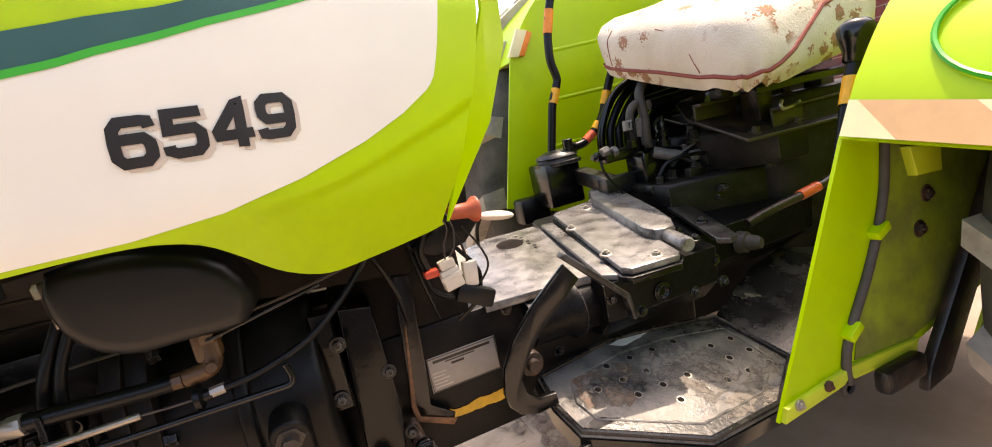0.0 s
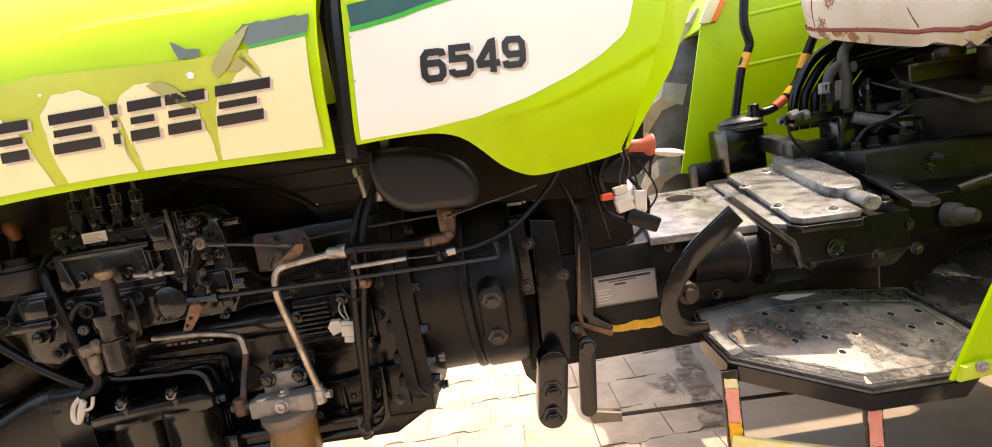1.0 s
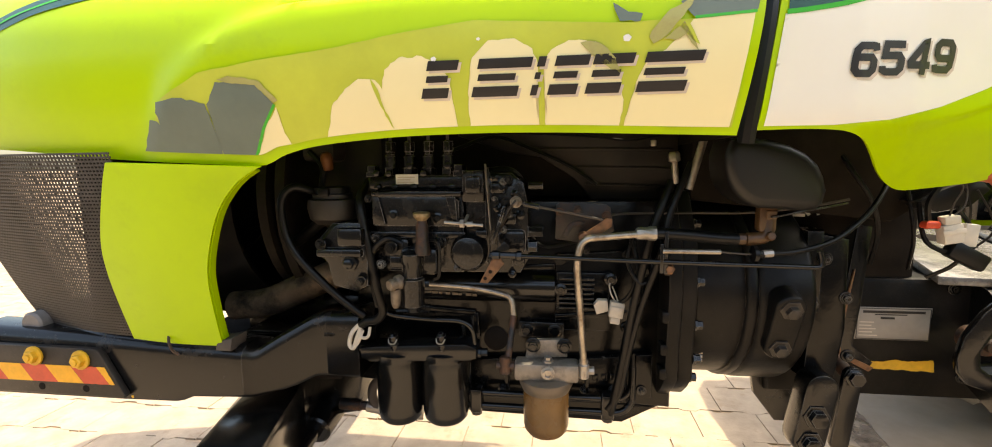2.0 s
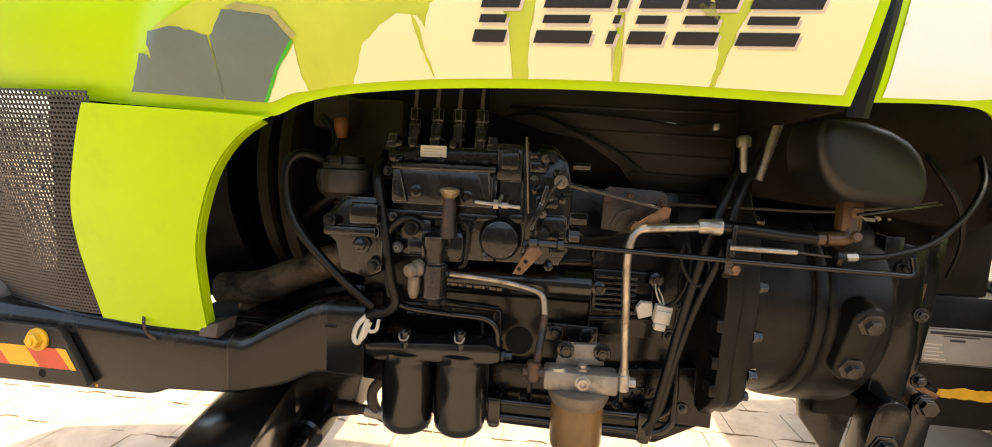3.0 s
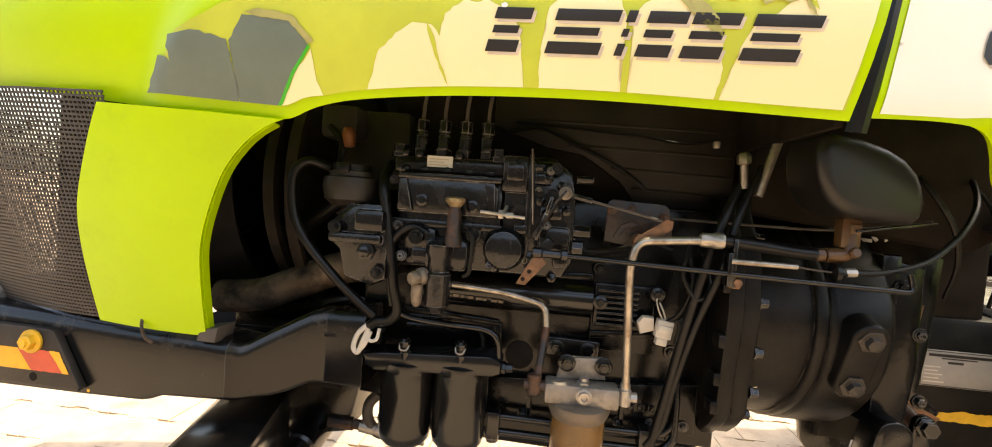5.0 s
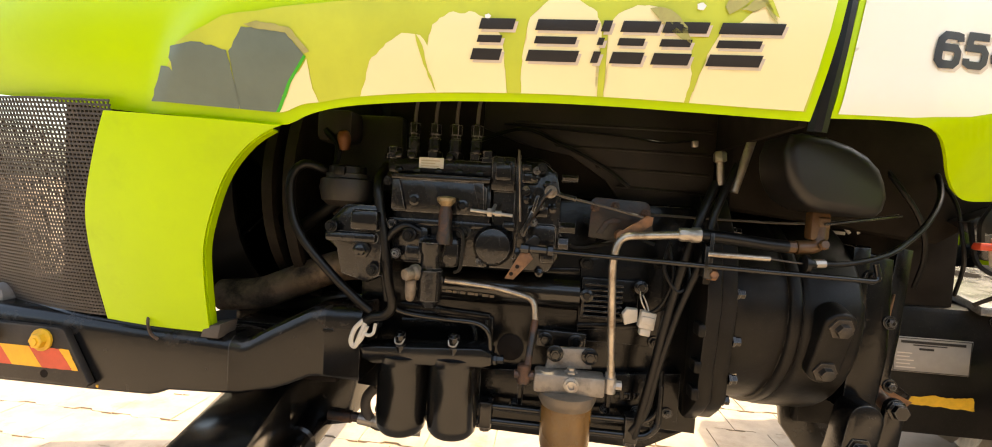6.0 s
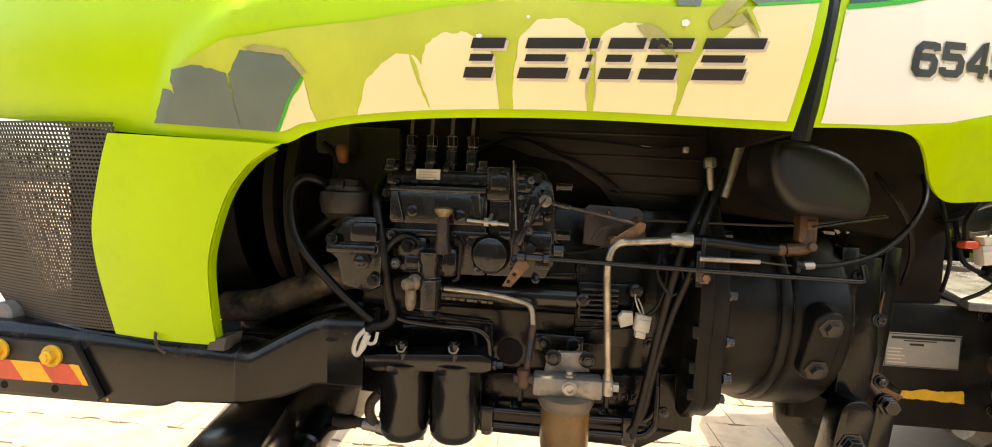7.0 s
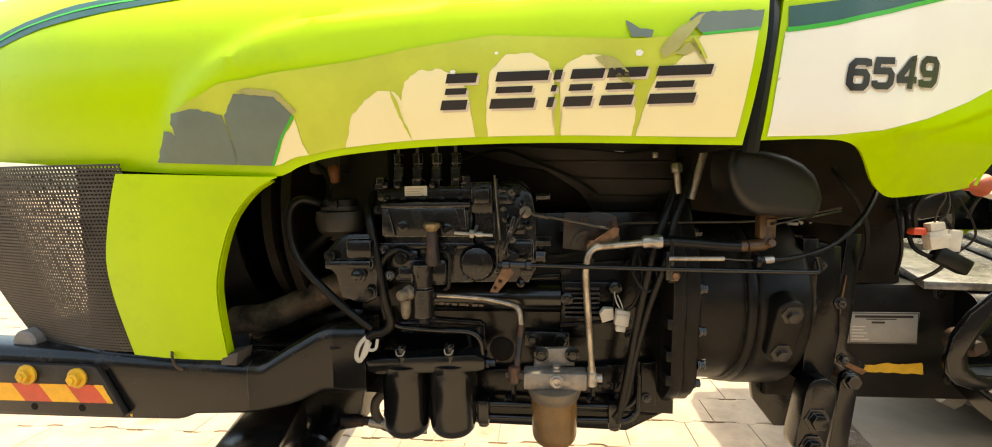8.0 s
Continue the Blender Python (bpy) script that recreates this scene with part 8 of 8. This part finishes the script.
# more wires and hoses
for pts, r, m, lab in (
        ([(-0.70, 0.74, 0.96), (-0.62, 0.75, 0.985), (-0.55, 0.76, 0.962), (-0.47, 0.765, 0.925), (-0.42, 0.76, 0.89)], 0.004, RUBBER, "black wire along the head"),
        ([(-0.55, 0.70, 0.80), (-0.52, 0.69, 0.778), (-0.47, 0.69, 0.785), (-0.42, 0.70, 0.80), (-0.38, 0.70, 0.79)], 0.0035, RUBBER, "thin black wire"),
        ([(-0.365, 0.66, 0.80), (-0.372, 0.655, 0.755), (-0.35, 0.65, 0.72), (-0.33, 0.66, 0.74), (-0.34, 0.67, 0.79)], 0.003, RUBBER, "looped black wire"),
        ([(-0.98, 0.70, 0.96), (-0.95, 0.69, 0.93), (-0.955, 0.69, 0.88), (-0.945, 0.69, 0.83)], 0.006, RUBBER, "black hose by the shroud"),
        ([(0.0, 0.78, 0.98), (0.015, 0.73, 0.92), (0.05, 0.72, 0.86), (0.07, 0.73, 0.80), (0.08, 0.76, 0.74)], 0.0042, RUBBER, "black cable under the dash"),
        ([(0.09, 0.78, 0.96), (0.10, 0.725, 0.90), (0.105, 0.71, 0.85), (0.115, 0.71, 0.79), (0.13, 0.74, 0.735)], 0.0032, RUBBER, "black cable under the dash"),
        ([(0.17, 0.70, 0.85), (0.20, 0.70, 0.80), (0.19, 0.72, 0.75), (0.16, 0.74, 0.72)], 0.0035, RUBBER, "black cable under the dash")):
    run("wire" if r < 0.0055 else "hose", pts, r, m, lab, 7)
# bell housing ribs and clutch housing bolts
for x, z in ((-0.03, 0.76), (-0.045, 0.68), (0.03, 0.68), (0.04, 0.57), (0.27, 0.68), (0.34, 0.67), (0.30, 0.50), (0.36, 0.56)):
    bm = B()
    bolt(bm, (x, 0.698 if x < -0.02 else 0.735 if x < 0.05 else 0.821, z), (0, -1, 0), 0.008, 0.006)
    part("bolt_head", bm, CAST, clutch)
# bright collars, strap and loose pieces among the hoses
HOSEGREY = mat("scuffed_grey_ferrule", (0.17, 0.155, 0.14), 0.34, var=0.3, scale=40, bump=0.2, bscale=160, second=(0.03, 0.027, 0.024), cover=0.3, soft=0.1, cscale=30)
for a, b, r, n in (((0.838, 1.036, 0.876), (0.893, 1.0, 0.852), 0.0155, 14), ((0.784, 1.05, 0.945), (0.786, 1.05, 0.972), 0.0145, 6), ((0.826, 1.05, 0.922), (0.829, 1.05, 0.972), 0.0150, 8),
                   ((0.690, 1.05, 0.905), (0.712, 1.05, 0.910), 0.012, 6), ((0.722, 1.05, 0.900), (0.736, 1.05, 0.904), 0.014, 6), ((0.985, 1.075, 0.908), (1.03, 1.06, 0.894), 0.021, 16)):
    bm = B()
    cyl(bm, a, b, r, n=n, ease=0.002)
    part("union_nut", bm, HOSEGREY, hyd, "scuffed grey union")
bm = B()
tube(bm, [(0.893, 1.0, 0.852), (0.93, 0.965, 0.815), (0.96, 0.94, 0.790), (1.0, 0.90, 0.778), (1.04, 0.87, 0.775)], 0.0125, 10)
part("hydraulic_hose", bm, RUBBER, hyd, "thick black hydraulic hose")
bm = B()
tube(bm, [(0.878, 1.10, 1.012), (0.95, 1.10, 1.020), (1.037, 1.10, 1.026), (1.226, 1.10, 1.034)], 0.0115, 10)
part("hydraulic_hose", bm, RUBBER, hyd, "straight black hydraulic pipe")
bm = B()
cyl(bm, (0.905, 1.085, 0.945), (0.99, 1.075, 0.906), 0.019, n=14, ease=0.002)
part("return_tube", bm, RUBBER, hyd, "black return tube")
bm = B()
slab(bm, (0.872, 0.995, 0.855), (0.948, 0.98, 0.886), 0.012, 0.003, 0.001)
slab(bm, (0.948, 0.98, 0.886), (0.99, 1.0, 0.890), 0.012, 0.003, 0.001)
part("flat_strap", bm, HOSEGREY, hyd, "scuffed flat steel strap")
bm = B()
lathe(bm, (0.872, 1.03, 0.885), (0.06, 0, 1), [(0, 0.019), (0.015, 0.019), (0.016, 0.012), (0.026, 0.012), (0.028, 0.017), (0.038, 0.017), (0.040, 0.011), (0.050, 0.011), (0.052, 0.015), (0.064, 0.014), (0.066, 0.008), (0.080, 0.008)], 10)
part("grease_fitting", bm, GLOSSBLACK, hyd, "ridged black fitting", sharp=45)
for x0, x1, y0, y1, z0, z1, m, lab in ((0.905, 0.965, 0.965, 1.0, 0.835, 0.862, HOSEGREY, "dusty grey block"), (0.985, 1.05, 0.96, 0.99, 0.885, 0.898, TAN, "tan wooden packing piece"), (0.845, 0.90, 0.965, 1.0, 0.772, 0.788, TAN, "rusty tan plate scrap"),
                                       (0.775, 0.85, 0.985, 1.03, 0.775, 0.800, ARMBLACK, "black clamp bar"), (0.86, 0.905, 1.02, 1.06, 0.78, 0.815, RUSTDARK, "rusty dark bracket"), (0.955, 1.0, 0.905, 0.935, 0.828, 0.862, PALEGREY, "pale plastic cap")):
    bm = B()
    box(bm, x0, x1, y0, y1, z0, z1, 0.005)
    part("fitting_block", bm, m, hyd, lab)
bm = B()
tube(bm, [(0.950, 0.965, 0.806), (0.945, 0.965, 0.785), (0.924, 0.965, 0.768), (0.890, 0.955, 0.752)], 0.007, 8)
part("bent_hook", bm, RUSTDARK, hyd, "rusty bent hook")
# dense fittings below the seat
for x, y, z, r, h in ((0.93, 0.98, 0.885, 0.014, 0.03), (0.97, 0.95, 0.90, 0.012, 0.022), (1.05, 0.90, 0.955, 0.013, 0.02), (1.12, 0.86, 0.955, 0.011, 0.02), (0.86, 1.0, 0.80, 0.012, 0.025), (0.80, 0.98, 0.80, 0.010, 0.02), (0.95, 0.91, 0.80, 0.012, 0.014), (0.90, 0.88, 0.765, 0.011, 0.012), (1.0, 0.83, 0.80, 0.011, 0.012)):
    bm = B()
    lathe(bm, (x, y, z - 0.004), (0, 0, 1), [(0, r * 1.4), (0.006, r * 1.4), (0.007, r), (h, r), (h + 0.003, r * 0.7)], 8)
    part("hex_fitting", bm, HYDCASE, hyd, "worn black hex fitting")
for pts, r in (([(0.86, 1.0, 0.83), (0.90, 0.99, 0.86), (0.96, 0.97, 0.85), (1.02, 0.93, 0.83), (1.06, 0.90, 0.82)], 0.007), ([(0.93, 0.98, 0.91), (0.96, 0.97, 0.935), (1.02, 0.95, 0.94), (1.10, 0.92, 0.965)], 0.006), ([(0.80, 0.98, 0.82), (0.83, 0.97, 0.85), (0.90, 0.95, 0.855), (0.97, 0.94, 0.84)], 0.005), ([(1.0, 0.84, 0.82), (1.05, 0.82, 0.85), (1.12, 0.80, 0.86), (1.2, 0.79, 0.84)], 0.007)):
    bm = B()
    tube(bm, pts, r, 8)
    part("steel_line", bm, RUBBER, hyd, "black bent steel line")

# ---- maroon wall behind the tractor ----
bm = B()
box(bm, 4.6, 4.8, -1.5, 7.0, 0.0, 2.8, 0)
wall = tagged(part("wall_rear", bm, MORTAR), "maroon painted brick wall with pale joints", "wall", kind="structure")
BRK = B()
box(BRK, -0.006, 0.006, -0.112, 0.112, -0.036, 0.036, 0)
brick_mesh = bpy.data.meshes.new("brick")
BRK.to_mesh(brick_mesh)
BRK.free()
brick_mesh.materials.append(BRICKRED)
rest = B()
for r in range(34):
    for c in range(35):
        y, z = -1.38 + 0.24 * c + (0.12 if r % 2 else 0), 0.045 + 0.082 * r
        if 1.4 < y < 3.4 and 0.6 < z < 2.3:
            o = new("brick", brick_mesh)
            o.parent, o.location = wall, Vector((4.596, y, z)) - BASE[wall]
        elif y < 6.85:
            box(rest, 4.59, 4.602, y - 0.112, y + 0.112, z - 0.036, z + 0.036, 0)
part("far_bricks", rest, BRICKRED, wall, kind="stuff")

# ---- unseen low plain wall added behind the camera to cut fill and reflections ----
bm = B()
box(bm, -9.0, 9.0, -2.6, -2.4, 0.0, 1.75, 0.01)
tagged(part("unseen_light_screen", bm, SCREENWALL), "unseen plain grey wall added to cut fill light", "wall", kind="structure")

# ---- pavers ----
ground = bpy.data.objects["ground"]
PX, PY = 0.232, 0.198
rng = random.Random(7)


def paver_bm(bm, cx, cy, ang, dz, w, d):
    c, s = math.cos(ang), math.sin(ang)
    rings = []
    # a wavy interlocking outline
    out = [(-w, -d), (-w * 0.35, -d), (-w * 0.2, -d + 0.014), (w * 0.2, -d + 0.014), (w * 0.35, -d), (w, -d), (w, d), (w * 0.35, d), (w * 0.2, d + 0.014), (-w * 0.2, d + 0.014), (-w * 0.35, d), (-w, d)]
    for k, z in ((1.0, -0.03), (1.0, -0.0012), (0.992, 0.0)):
        rings.append([bm.verts.new((cx + (x * c - y * s) * k, cy + (x * s + y * c) * k, z + dz)) for x, y in out])
    n = len(out)
    for a, b in zip(rings, rings[1:]):
        for i in range(n):
            bm.faces.new((a[i], a[(i + 1) % n], b[(i + 1) % n], b[i]))
    bm.faces.new(rings[-1])


variants = []
for k in range(4):
    bm = B()
    paver_bm(bm, 0, 0, rng.uniform(-0.012, 0.012), 0, PX / 2 - 0.0010 - 0.0004 * k, PY / 2 - 0.0010 - 0.0003 * k)
    bmesh.ops.recalc_face_normals(bm, faces=bm.faces)
    me = bpy.data.meshes.new("paver")
    bm.to_mesh(me)
    bm.free()
    me.materials.append(PAVER)
    variants.append(me)
rest = B()
for i in range(-38, 34):
    for j in range(-22, 62):
        x, y = i * PX + (PX / 2 if j % 2 else 0), 0.9 + j * PY
        dz = rng.uniform(-0.0025, 0.0)
        if x - PX / 2 > 0.46 + 0.13 * (y - 1.0) and y > 0.2:
            continue
        if -2.75 < x < 1.45 and 0.85 < y < 3.2:
            o = new("paver", variants[rng.randrange(4)])
            o.parent, o.location = ground, Vector((x, y, dz)) - BASE[ground]
            o.rotation_euler = (0, 0, rng.choice((0, math.pi)))
        else:
            paver_bm(rest, x, y, 0, dz, PX / 2 - 0.0025, PY / 2 - 0.0025)
part("far_pavers", rest, PAVER, ground, kind="stuff")
# smooth cement beyond the last paver row, with a muddy edge
bm = B()
prism(bm, [(0.47, 0.30), (4.5, 0.30), (4.5, 9.0), (1.60, 9.0), (0.655, 1.92), (0.575, 1.40), (0.51, 1.0)], -0.03, 0.004, "z", bev=0.002)
part("cement_apron", bm, CEMENT, ground, "smooth beige cement apron")
for k, outline in enumerate(([(0.58, 1.82), (0.64, 1.82), (0.60, 1.56), (0.57, 1.35), (0.55, 1.22), (0.44, 1.22), (0.48, 1.40), (0.50, 1.52)], [(0.36, 1.52), (0.50, 1.56), (0.53, 1.46), (0.42, 1.43)])):
    bm = B()
    bm.faces.new([bm.verts.new((x, y, 0.0062 + 0.001 * k)) for x, y in torn(outline, 0.012, 0.03, 60 + k)])
    bmesh.ops.triangulate(bm, faces=bm.faces)
    part("mud_stain", bm, MUD, ground, "dried brown mud stain")
